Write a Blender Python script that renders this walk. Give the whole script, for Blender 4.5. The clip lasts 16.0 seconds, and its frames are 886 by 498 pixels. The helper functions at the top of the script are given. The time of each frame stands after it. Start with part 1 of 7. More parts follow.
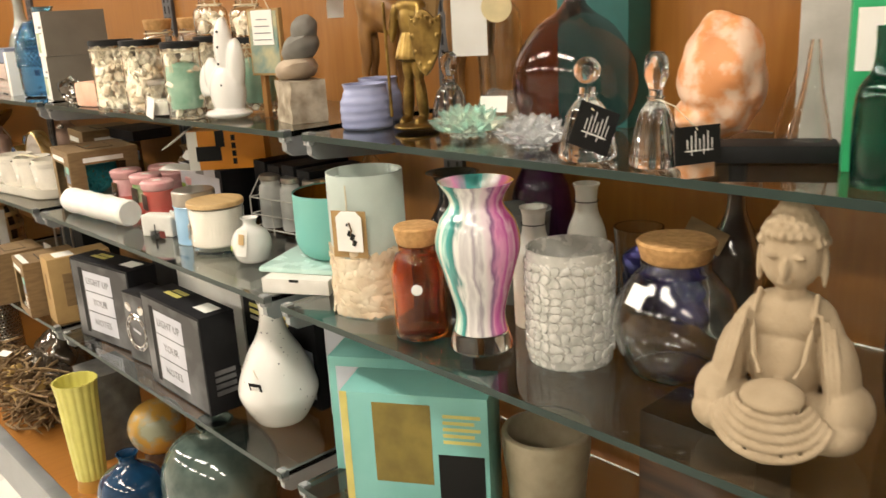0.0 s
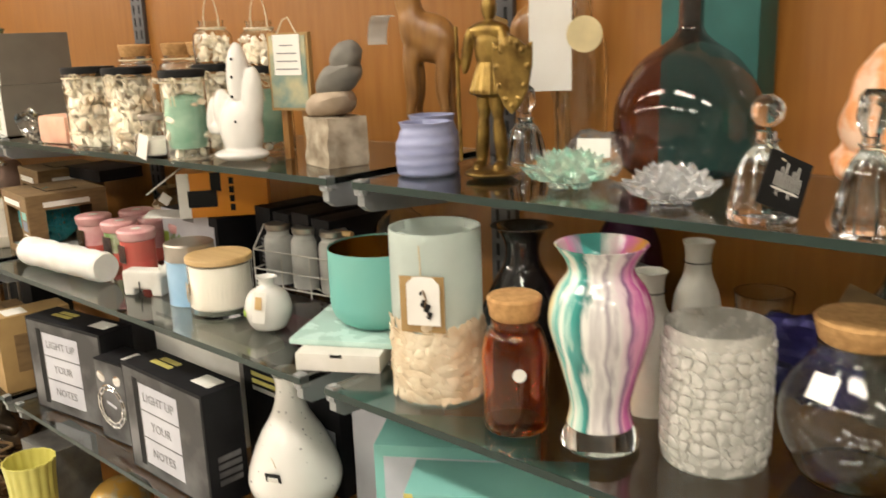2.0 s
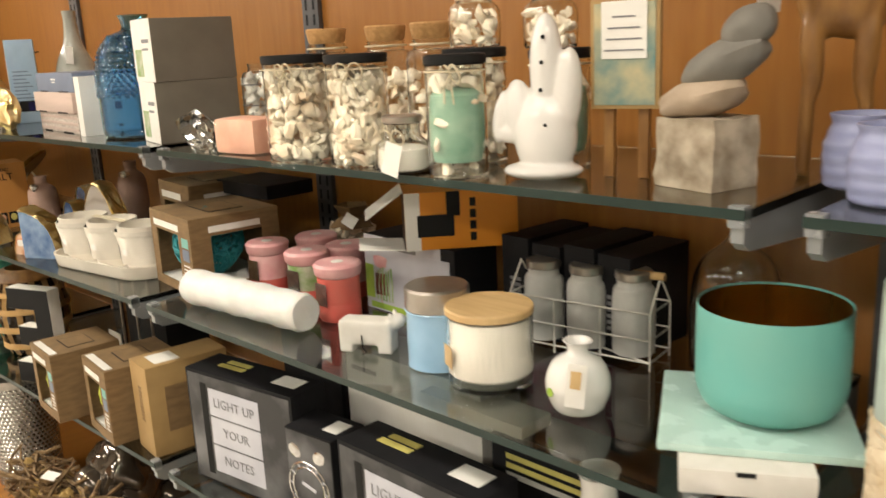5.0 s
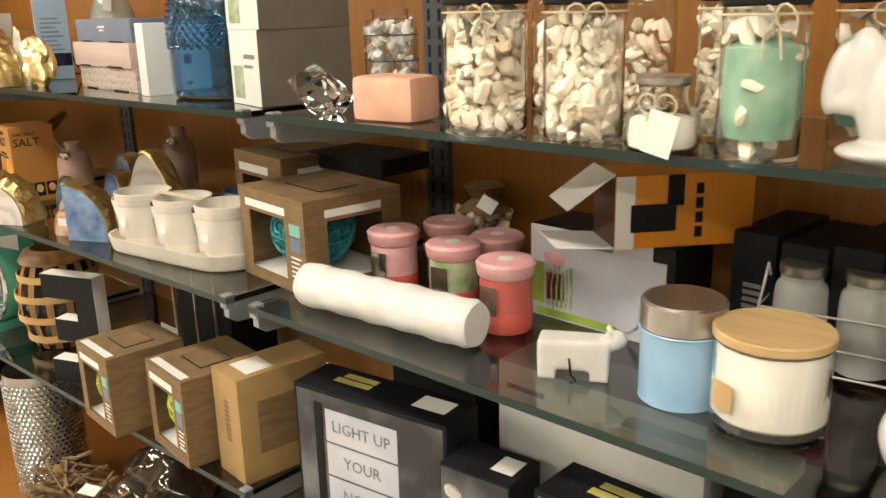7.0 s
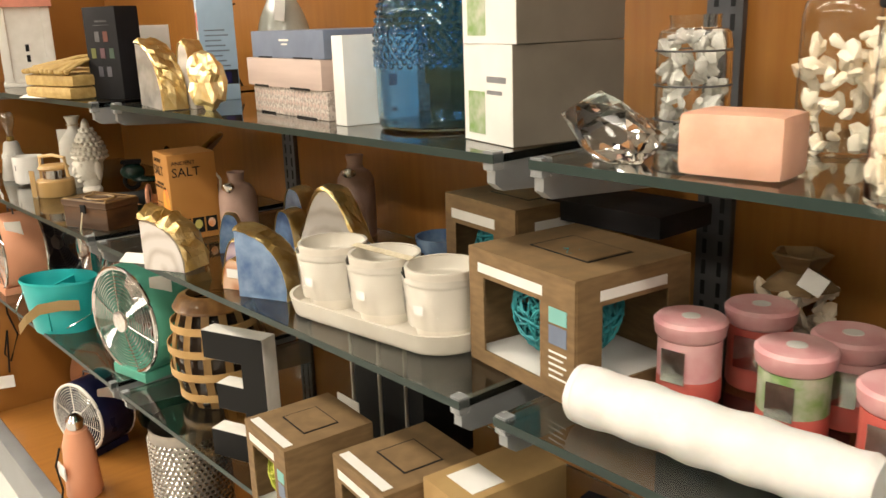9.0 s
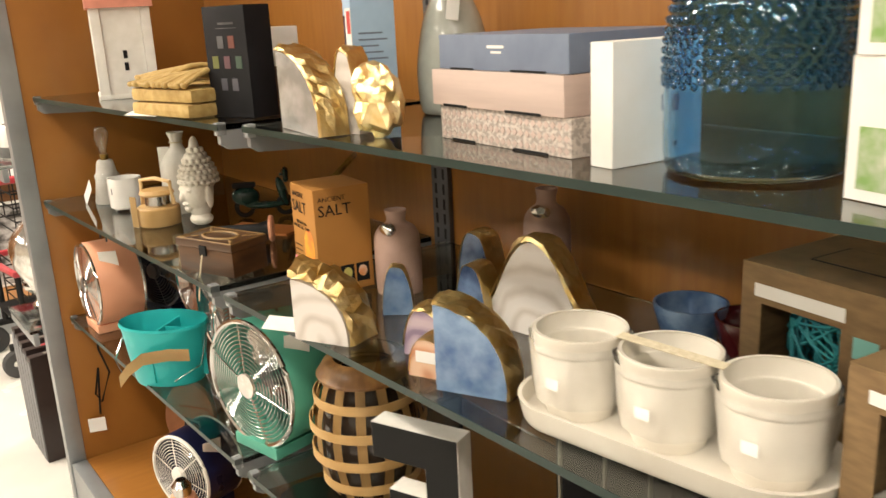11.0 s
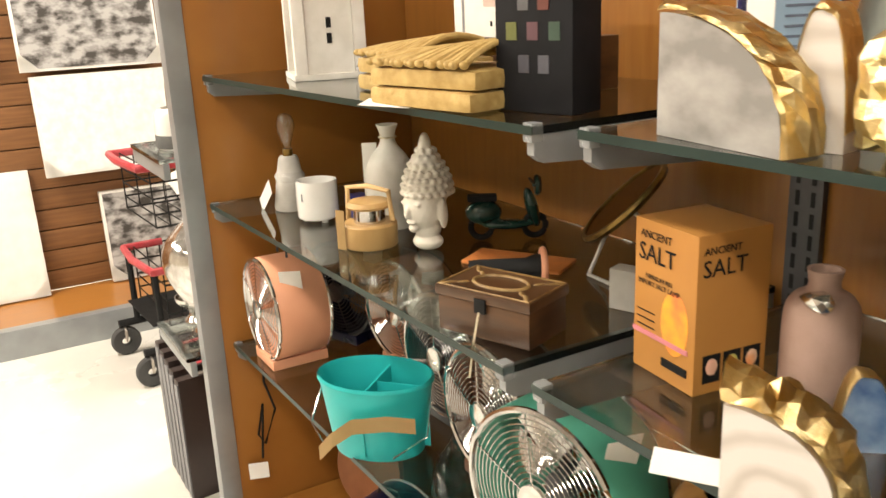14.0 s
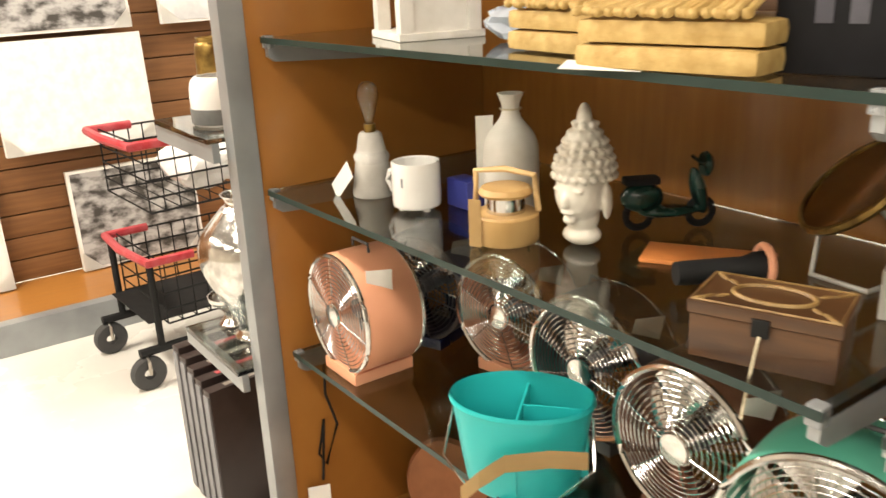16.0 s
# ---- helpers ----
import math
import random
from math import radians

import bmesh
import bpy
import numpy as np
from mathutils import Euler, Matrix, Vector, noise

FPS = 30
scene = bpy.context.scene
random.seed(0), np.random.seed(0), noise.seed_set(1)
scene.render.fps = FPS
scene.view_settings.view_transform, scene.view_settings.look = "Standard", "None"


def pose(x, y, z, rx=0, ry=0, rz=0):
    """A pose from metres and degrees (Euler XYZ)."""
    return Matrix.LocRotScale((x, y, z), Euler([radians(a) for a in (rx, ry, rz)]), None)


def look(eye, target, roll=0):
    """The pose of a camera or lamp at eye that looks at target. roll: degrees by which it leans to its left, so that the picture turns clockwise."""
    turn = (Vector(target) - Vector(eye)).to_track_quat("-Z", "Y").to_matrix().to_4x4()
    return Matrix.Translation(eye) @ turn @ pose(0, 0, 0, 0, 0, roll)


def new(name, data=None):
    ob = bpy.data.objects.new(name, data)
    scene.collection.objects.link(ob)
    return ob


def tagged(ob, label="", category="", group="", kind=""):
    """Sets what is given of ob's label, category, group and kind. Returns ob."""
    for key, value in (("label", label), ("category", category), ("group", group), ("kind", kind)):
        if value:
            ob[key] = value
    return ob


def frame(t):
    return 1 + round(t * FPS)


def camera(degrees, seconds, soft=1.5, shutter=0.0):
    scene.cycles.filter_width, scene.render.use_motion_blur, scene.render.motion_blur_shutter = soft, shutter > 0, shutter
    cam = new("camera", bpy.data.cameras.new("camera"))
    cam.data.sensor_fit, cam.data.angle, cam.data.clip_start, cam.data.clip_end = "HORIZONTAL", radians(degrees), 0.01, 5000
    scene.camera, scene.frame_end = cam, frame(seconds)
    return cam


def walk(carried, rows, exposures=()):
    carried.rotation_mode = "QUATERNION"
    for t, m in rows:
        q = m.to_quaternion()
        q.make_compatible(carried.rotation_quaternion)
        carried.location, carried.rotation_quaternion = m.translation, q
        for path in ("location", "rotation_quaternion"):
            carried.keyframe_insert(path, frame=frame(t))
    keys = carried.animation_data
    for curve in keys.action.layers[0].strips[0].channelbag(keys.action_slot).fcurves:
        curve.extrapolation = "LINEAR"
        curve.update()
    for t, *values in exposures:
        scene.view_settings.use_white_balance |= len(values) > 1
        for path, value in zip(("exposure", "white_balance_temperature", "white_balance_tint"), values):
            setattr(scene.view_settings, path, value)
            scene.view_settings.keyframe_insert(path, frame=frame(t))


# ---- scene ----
cam = camera(55.1, 16.0, shutter=0.4)
METRES, EYE, TILT, LEAN, TURN = 3.56, 1.47, 0.0, 0.0, -42.1
ROWS = [
    (0.0, 0.0, 0.0, 0.0, -0.86, -15.94, 3.01),
    (0.5, -0.0066, 0.0248, 0.0001, 0.98, -15.83, 2.81),
    (1.0, -0.0316, 0.0453, -0.002, -1.59, -15.03, 3.61),
    (1.5, -0.0543, 0.0573, -0.0013, -6.32, -16.34, 4.1),
    (2.0, -0.0621, 0.0711, -0.0006, -5.89, -14.0, 2.07),
    (2.5, -0.0728, 0.1086, -0.0054, -0.4, -13.08, 1.96),
    (3.0, -0.081, 0.1375, -0.0039, 2.17, -13.43, 0.92),
    (3.5, -0.1049, 0.1541, -0.0051, -0.64, -13.93, 1.7),
    (4.0, -0.139, 0.1665, -0.0073, -5.86, -14.43, 2.43),
    (4.5, -0.1575, 0.1765, -0.0096, -4.41, -14.93, 1.04),
    (5.0, -0.1716, 0.2007, -0.0067, -3.43, -13.79, 2.67),
    (10.5, -0.3832, 0.4688, -0.0105, -0.47, -14.66, 3.05),
    (11.0, -0.3973, 0.5035, -0.0078, 5.16, -15.52, 2.73),
    (11.5, -0.4222, 0.5224, -0.0089, -0.54, -15.28, 1.87),
    (12.0, -0.4601, 0.5369, -0.0089, -4.59, -13.64, 2.16),
    (12.5, -0.4826, 0.5525, -0.0135, -3.73, -15.55, 0.87),
    (13.0, -0.4943, 0.5806, -0.0134, 0.84, -15.09, 4.21),
    (13.5, -0.5067, 0.6193, -0.017, 8.37, -15.54, 2.53),
    (14.0, -0.5228, 0.6388, -0.0141, 11.26, -16.59, 2.47),
    (14.5, -0.5547, 0.6531, -0.0131, 7.86, -15.38, 4.46),
    (15.0, -0.5854, 0.6621, -0.0151, 2.32, -17.15, 3.49),
    (15.5, -0.608, 0.6738, -0.0183, 5.29, -18.25, 1.77),
    (16.0, -0.6335, 0.6997, -0.0207, 6.32, -18.92, 2.37),
]
PATH = [(t, pose(0, 0, EYE, TILT, LEAN, TURN) @ pose(METRES * x, METRES * y, METRES * z, 90 + pitch, roll, yaw)) for t, x, y, z, yaw, pitch, roll in ROWS]
PATH += [
    (5.2, look((0.059, 0.998, 1.442), (1.404, 2.404, 0.980), -2.5)),
    (7.3, look((0.012, 1.431, 1.422), (1.422, 2.734, 0.863), -1.3)),
    (7.5, look((0.026, 1.469, 1.426), (1.411, 2.799, 0.867), -1.7)),
    (8.0, look((0.097, 1.623, 1.421), (1.366, 3.086, 0.921), -1.3)),
    (8.2, look((0.128, 1.664, 1.416), (1.327, 3.181, 0.905), -1.4)),
    (10.3, look((0.079, 2.098, 1.445), (1.397, 3.502, 0.904), -3.1)),
]
STOPS = [(0.0, -0.06), (2.0, -0.14), (3.0, -0.25), (5.0, -0.30), (7.5, -0.33), (8.0, -0.30), (10.5, -0.18), (11.5, -0.18), (12.5, -0.10), (13.5, -0.04), (14.5, -0.18), (15.0, -0.10), (16.0, -0.06)]
walk(cam, sorted(PATH, key=lambda row: row[0]), STOPS)


# ---- world and light ----
world = bpy.data.worlds.new("world")
scene.world = world
world.use_nodes = True
world.node_tree.nodes["Background"].inputs[0].default_value = (1, 0.93, 0.84, 1)
world.node_tree.nodes["Background"].inputs[1].default_value = 0.02
LAMP_WATTS, LAMP_COLOUR, CEIL = 30.0, (1.0, 0.90, 0.76), 3.05


# ---- helpers of this scene ----
def mat(name, c, rough=0.5, metal=0.0, c2=None, scale=25.0, bump=0.0, bscale=180.0, trans=0.0, ior=1.45, coat=0.0, stretch=(1, 1, 1), emit=0.0, sub=0.0, lo=0.35, hi=0.65):
    """A surface with two scales of variation: patches from c to c2, and a fine relief."""
    m = bpy.data.materials.new(name)
    m.use_nodes = True
    nt = m.node_tree
    b = nt.nodes["Principled BSDF"]
    c2 = c2 or tuple(v * 0.82 for v in c)
    tc = nt.nodes.new("ShaderNodeTexCoord")
    mp = nt.nodes.new("ShaderNodeMapping")
    mp.inputs["Scale"].default_value = stretch
    nt.links.new(tc.outputs["Object"], mp.inputs["Vector"])
    n1 = nt.nodes.new("ShaderNodeTexNoise")
    n1.inputs["Scale"].default_value, n1.inputs["Detail"].default_value = scale, 5
    nt.links.new(mp.outputs[0], n1.inputs["Vector"])
    ramp = nt.nodes.new("ShaderNodeValToRGB")
    ramp.color_ramp.elements[0].position, ramp.color_ramp.elements[1].position = lo, hi
    ramp.color_ramp.elements[0].color, ramp.color_ramp.elements[1].color = (*c2, 1), (*c, 1)
    nt.links.new(n1.outputs["Fac"], ramp.inputs[0])
    nt.links.new(ramp.outputs[0], b.inputs["Base Color"])
    b.inputs["Metallic"].default_value = metal
    b.inputs["IOR"].default_value = ior
    b.inputs["Transmission Weight"].default_value = trans
    b.inputs["Coat Weight"].default_value = coat
    b.inputs["Coat Roughness"].default_value = 0.05
    b.inputs["Subsurface Weight"].default_value = sub
    b.inputs["Subsurface Radius"].default_value = (0.02, 0.012, 0.008)
    if trans < 0.5:
        rr = nt.nodes.new("ShaderNodeMapRange")
        rr.inputs["To Min"].default_value, rr.inputs["To Max"].default_value = max(rough - 0.07, 0.01), min(rough + 0.1, 1)
        nt.links.new(n1.outputs["Fac"], rr.inputs["Value"])
        nt.links.new(rr.outputs[0], b.inputs["Roughness"])
    else:
        b.inputs["Roughness"].default_value = rough
    if bump:
        n2 = nt.nodes.new("ShaderNodeTexNoise")
        n2.inputs["Scale"].default_value, n2.inputs["Detail"].default_value = bscale, 4
        nt.links.new(mp.outputs[0], n2.inputs["Vector"])
        bp = nt.nodes.new("ShaderNodeBump")
        bp.inputs["Strength"].default_value, bp.inputs["Distance"].default_value = bump, 0.002
        nt.links.new(n2.outputs["Fac"], bp.inputs["Height"])
        nt.links.new(bp.outputs[0], b.inputs["Normal"])
    if emit:
        b.inputs["Emission Color"].default_value = (*c, 1)
        b.inputs["Emission Strength"].default_value = emit
    return m


def banded(name, stops, kind, rough, scale=(1, 1, 1), wobble=0.1, wscale=12.0, coat=0.3, metal=0.0):
    """Colours along a gradient: RADIAL round the upright axis, or rings of WAVE, bent by noise."""
    m = bpy.data.materials.new(name)
    m.use_nodes = True
    nt = m.node_tree
    b = nt.nodes["Principled BSDF"]
    tc, mp = nt.nodes.new("ShaderNodeTexCoord"), nt.nodes.new("ShaderNodeMapping")
    mp.inputs["Scale"].default_value = scale
    nt.links.new(tc.outputs["Object"], mp.inputs["Vector"])
    n1 = nt.nodes.new("ShaderNodeTexNoise")
    n1.inputs["Scale"].default_value, n1.inputs["Detail"].default_value = wscale, 4
    nt.links.new(mp.outputs[0], n1.inputs["Vector"])
    if kind == "RADIAL":
        g = nt.nodes.new("ShaderNodeTexGradient")
        g.gradient_type = "RADIAL"
        nt.links.new(mp.outputs[0], g.inputs["Vector"])
        out = g.outputs["Fac"]
    else:
        g = nt.nodes.new("ShaderNodeTexWave")
        g.wave_type, g.rings_direction = "RINGS", "X"
        g.inputs["Scale"].default_value, g.inputs["Distortion"].default_value, g.inputs["Detail"].default_value = 9, 5, 3
        nt.links.new(mp.outputs[0], g.inputs["Vector"])
        out = g.outputs["Fac"]
    add = nt.nodes.new("ShaderNodeMath")
    add.operation = "MULTIPLY_ADD"
    nt.links.new(n1.outputs["Fac"], add.inputs[0])
    add.inputs[1].default_value = wobble
    nt.links.new(out, add.inputs[2])
    ramp = nt.nodes.new("ShaderNodeValToRGB")
    cr = ramp.color_ramp
    for p, c in stops:
        e = cr.elements.new(p)
        e.color = (*c, 1)
    cr.elements.remove(cr.elements[0])
    cr.elements.remove(cr.elements[-1])
    nt.links.new(add.outputs[0], ramp.inputs[0])
    nt.links.new(ramp.outputs[0], b.inputs["Base Color"])
    b.inputs["Roughness"].default_value, b.inputs["Coat Weight"].default_value, b.inputs["Metallic"].default_value = rough, coat, metal
    return m


def thing(name, label, category, x, y, z, rz=0.0, group="", kind=""):
    ob = new(name)
    ob.empty_display_size = 0.02
    ob.matrix_basis = pose(x, y, z, 0, 0, rz)
    return tagged(ob, label, category, group, kind)


def part(name, bm, material, parent=None, label="", smooth=True, shadow=True):
    me = bpy.data.meshes.new(name)
    bmesh.ops.recalc_face_normals(bm, faces=bm.faces)
    bm.to_mesh(me)
    bm.free()
    me.materials.append(material)
    if smooth:
        for p in me.polygons:
            p.use_smooth = True
        me.set_sharp_from_angle(angle=radians(38))
    ob = new(name, me)
    ob.parent = parent
    if label:
        ob["label"] = label
    if not shadow:
        ob.visible_shadow = False
    return ob


def single(name, bm, material, label, category, x, y, z, rz=0.0, group="", kind="", smooth=True, shadow=True):
    ob = part(name, bm, material, None, "", smooth, shadow)
    ob.matrix_basis = pose(x, y, z, 0, 0, rz)
    return tagged(ob, label, category, group, kind)


def add_box(bm, x0, x1, y0, y1, z0, z1, m=None):
    mm = Matrix.LocRotScale(((x0 + x1) / 2, (y0 + y1) / 2, (z0 + z1) / 2), None, (x1 - x0, y1 - y0, z1 - z0))
    return bmesh.ops.create_cube(bm, size=1, matrix=(m @ mm) if m else mm)["verts"]


def box(x0, x1, y0, y1, z0, z1, bevel=0.0):
    bm = bmesh.new()
    add_box(bm, x0, x1, y0, y1, z0, z1)
    if bevel:
        bmesh.ops.bevel(bm, geom=bm.edges[:], offset=bevel, segments=2, affect="EDGES", profile=0.7)
    return bm


def lathe(profile, seg=36, squash=1.0, wave=None):
    """Turns (radius, height) pairs round the upright axis; wave(angle, r, z) may change the radius."""
    bm = bmesh.new()
    rings = []
    for r, z in profile:
        if r < 1e-5:
            rings.append([bm.verts.new((0, 0, z))])
            continue
        ring = []
        for k in range(seg):
            a = 2 * math.pi * k / seg
            q = wave(a, r, z) if wave else r
            ring.append(bm.verts.new((q * math.cos(a) * squash, q * math.sin(a), z)))
        rings.append(ring)
    for a, b in zip(rings, rings[1:]):
        for k in range(seg):
            j = (k + 1) % seg
            if len(a) == 1 and len(b) == 1:
                continue
            if len(a) == 1:
                bm.faces.new((a[0], b[k], b[j]))
            elif len(b) == 1:
                bm.faces.new((a[k], a[j], b[0]))
            else:
                bm.faces.new((a[k], a[j], b[j], b[k]))
    return bm


def smooth_profile(points, n=5):
    """A soft curve through (radius, height) pairs."""
    out = []
    p = [points[0]] + list(points) + [points[-1]]
    for i in range(1, len(p) - 2):
        for k in range(n):
            t = k / n
            out.append(tuple(0.5 * (2 * p[i][c] + (p[i + 1][c] - p[i - 1][c]) * t + (2 * p[i - 1][c] - 5 * p[i][c] + 4 * p[i + 1][c] - p[i + 2][c]) * t * t
                                    + (3 * p[i][c] - p[i - 1][c] - 3 * p[i + 1][c] + p[i + 2][c]) * t ** 3) for c in (0, 1)))
    out.append(points[-1])
    return [(max(r, 0), z) for r, z in out]


def hollow(points, wall=0.003, n=5):
    """The closed profile of a vessel: outside up, over the lip, inside down."""
    outer = [(0, points[0][1])] + smooth_profile(points, n)
    inner = [(max(r - wall, 0.001), max(z, points[0][1] + wall * 1.6)) for r, z in reversed(smooth_profile(points, n))]
    return outer + inner + [(0, points[0][1] + wall * 1.6)]


def tube(pts, r, seg=6, closed=False, bm=None):
    bm = bm or bmesh.new()
    pts = [Vector(p) for p in pts]
    rings = []
    n = len(pts)
    for i, p in enumerate(pts):
        d = (pts[(i + 1) % n] - pts[i - 1]) if (closed or 0 < i < n - 1) else (pts[min(i + 1, n - 1)] - pts[max(i - 1, 0)])
        d.normalize()
        up = Vector((0, 0, 1)) if abs(d.z) < 0.9 else Vector((1, 0, 0))
        u = d.cross(up).normalized()
        v = d.cross(u)
        rings.append([bm.verts.new(p + r * (math.cos(2 * math.pi * k / seg) * u + math.sin(2 * math.pi * k / seg) * v)) for k in range(seg)])
    for i in range(n if closed else n - 1):
        a, b = rings[i], rings[(i + 1) % n]
        for k in range(seg):
            j = (k + 1) % seg
            bm.faces.new((a[k], a[j], b[j], b[k]))
    if not closed:
        bm.faces.new(rings[0][::-1])
        bm.faces.new(rings[-1])
    return bm


def ring(r, z=0.0, n=28, axis="z", c=(0, 0, 0)):
    out = []
    for k in range(n):
        a = 2 * math.pi * k / n
        u, v = r * math.cos(a), r * math.sin(a)
        p = (u, v, z) if axis == "z" else (z, u, v)
        out.append((p[0] + c[0], p[1] + c[1], p[2] + c[2]))
    return out


def ball(bm, c, s, rot=(0, 0, 0), sub=2, rough=0.0):
    """An ellipsoid with half-axes s at c, uneven by rough."""
    m = Matrix.LocRotScale(c, Euler([radians(a) for a in rot]), s)
    vs = bmesh.ops.create_icosphere(bm, subdivisions=sub, radius=1)["verts"]
    for v in vs:
        if rough:
            v.co *= 1 + rough * noise.noise(v.co * 2.1 + Vector(c) * 60)
        v.co = m @ v.co
    return vs


def heap(rng, r, h, n, size, z0=0.0, squash=1.0, thin=0.6):
    """Many small uneven lumps that fill a round vessel."""
    bm = bmesh.new()
    for _ in range(n):
        a, q = rng.uniform(0, 6.283), r * math.sqrt(rng.uniform(0.25, 1))
        s = size * rng.uniform(0.6, 1.25)
        ball(bm, (q * math.cos(a) * squash, q * math.sin(a), z0 + rng.uniform(0.3 * s, h)), (s, s * rng.uniform(0.45, thin + 0.2), s * rng.uniform(0.4, thin)),
             (rng.uniform(0, 180), rng.uniform(0, 180), rng.uniform(0, 180)), 1, 0.5)
    return bm


def melt(ob, voxel=0.003, steps=4):
    """Joins the overlapping lumps of a carved or moulded figure into one skin."""
    r = ob.modifiers.new("skin", "REMESH")
    r.mode, r.voxel_size, r.use_smooth_shade = "VOXEL", voxel, True
    s = ob.modifiers.new("soft", "SMOOTH")
    s.factor, s.iterations = 0.5, steps
    return ob


def decal(parent, dims, face, u0, u1, v0, v1, material, name="print", label="", lift=0.0008):
    """A thin printed plate on a face of a box of dims, in shares of that face: f front, s side, t top."""
    dx, dy, dz = dims
    if face == "f":
        bm = box(-dx / 2 - lift, -dx / 2 + 0.0002, dy / 2 - u1 * dy, dy / 2 - u0 * dy, v0 * dz, v1 * dz)
    elif face == "s":
        bm = box(-dx / 2 + u0 * dx, -dx / 2 + u1 * dx, -dy / 2 - lift, -dy / 2 + 0.0002, v0 * dz, v1 * dz)
    else:
        bm = box(-dx / 2 + v0 * dx, -dx / 2 + v1 * dx, dy / 2 - u1 * dy, dy / 2 - u0 * dy, dz - 0.0002, dz + lift)
    return part(name, bm, material, parent, label, False)


def writing(parent, dims, face, u, v, size, words, material, lift=0.0014, name="lettering"):
    """Words in the built-in font on a face of a box, centred at the share (u, v)."""
    dx, dy, dz = dims
    cu = bpy.data.curves.new(name, "FONT")
    cu.body, cu.size, cu.align_x, cu.align_y, cu.extrude, cu.resolution_u = words, size, "CENTER", "CENTER", 0.0002, 2
    tmp = bpy.data.objects.new(name, cu)
    me = bpy.data.meshes.new_from_object(tmp)
    bpy.data.objects.remove(tmp)
    bpy.data.curves.remove(cu)
    me.name = name
    me.materials.clear()
    me.materials.append(material)
    ob = new(name, me)
    ob.parent = parent
    if face == "f":
        ob.matrix_basis = Matrix(((0, 0, -1, -dx / 2 - lift), (-1, 0, 0, dy / 2 - u * dy), (0, 1, 0, v * dz), (0, 0, 0, 1)))
    elif face == "s":
        ob.matrix_basis = Matrix(((1, 0, 0, -dx / 2 + u * dx), (0, 0, -1, -dy / 2 - lift), (0, 1, 0, v * dz), (0, 0, 0, 1)))
    else:
        ob.matrix_basis = Matrix(((0, 1, 0, -dx / 2 + v * dx), (-1, 0, 0, dy / 2 - u * dy), (0, 0, 1, dz + lift), (0, 0, 0, 1)))
    return ob


def carton(name, label, category, x, y, z, dims, material, rz=0.0, group="", bevel=0.0015):
    """A closed box with its lid seam; x, y: the middle of its base."""
    dx, dy, dz = dims
    ob = thing(name, label, category, x, y, z, rz, group)
    part("body", box(-dx / 2, dx / 2, -dy / 2, dy / 2, 0, dz, bevel), material, ob)
    return ob


def card(name, parent, c, w, h, turn, material, t=0.0008, label=""):
    """A flat tag of width w and height h at c, turned by Euler degrees; it faces its own -x."""
    bm = box(-t / 2, t / 2, -w / 2, w / 2, -h / 2, h / 2)
    bm.transform(pose(*c, *turn))
    return part(name, bm, material, parent, label, False)


# ---- materials ----
def laminate(name, c, c2):
    m = mat(name, c, 0.32, c2=c2, scale=6, stretch=(1, 9, 0.9), bump=0.06, bscale=60, coat=0.25, lo=0.3, hi=0.7)
    return m


WOOD = laminate("orange_wood_laminate", (0.34, 0.145, 0.030), (0.28, 0.112, 0.021))
METAL = mat("grey_metal", (0.34, 0.36, 0.37), 0.38, 0.55, bump=0.05, scale=9)
DARKMETAL = mat("dark_metal", (0.12, 0.12, 0.125), 0.45, 0.6)
SLOT_SHADE = mat("slot_shade_black", (0.01, 0.01, 0.01), 0.8)
SHELF = mat("shelf_glass", (0.55, 0.61, 0.59), 0.015, trans=1.0, ior=1.52, c2=(0.52, 0.58, 0.56))
SHELF_EDGE = mat("glass_edge", (0.012, 0.03, 0.025), 0.35, scale=12)
CLIP = mat("clear_plastic_clip", (0.42, 0.44, 0.45), 0.25, trans=0.4)
CLEAR = mat("clear_glass", (0.95, 0.97, 0.96), 0.01, trans=1.0, c2=(0.93, 0.95, 0.94))
CRYSTAL = mat("cut_crystal", (0.97, 0.97, 0.97), 0.005, trans=1.0, ior=1.62, c2=(0.94, 0.95, 0.95))
FROST = mat("frosted_glass", (0.62, 0.68, 0.64), 0.42, trans=0.55, c2=(0.56, 0.62, 0.58), sub=0.0)
AMBER = mat("amber_glass", (0.93, 0.36, 0.07), 0.03, trans=1.0, c2=(0.88, 0.29, 0.05))
BROWNGL = mat("brown_purple_glass", (0.55, 0.38, 0.37), 0.02, trans=1.0, c2=(0.48, 0.31, 0.31))
BLUEGL = mat("blue_glass", (0.34, 0.62, 0.82), 0.03, trans=1.0, c2=(0.27, 0.55, 0.77))
SMOKE = mat("smoky_dark_glass", (0.10, 0.075, 0.06), 0.06, trans=0.6)
PLASTIC = mat("clear_plastic_film", (0.95, 0.96, 0.96), 0.12, trans=0.95, ior=1.25, bump=0.6, bscale=40)
WHITE = mat("white_ceramic", (0.78, 0.77, 0.74), 0.22, coat=0.4, c2=(0.72, 0.70, 0.66), scale=8)
CREAM = mat("cream_ceramic", (0.74, 0.70, 0.61), 0.35, c2=(0.66, 0.61, 0.52), scale=10, coat=0.2)
MATTE = mat("matte_white", (0.77, 0.75, 0.70), 0.7, c2=(0.68, 0.66, 0.60), bump=0.1)
PAPER = mat("white_paper", (0.80, 0.79, 0.75), 0.65, c2=(0.75, 0.73, 0.68), scale=15)
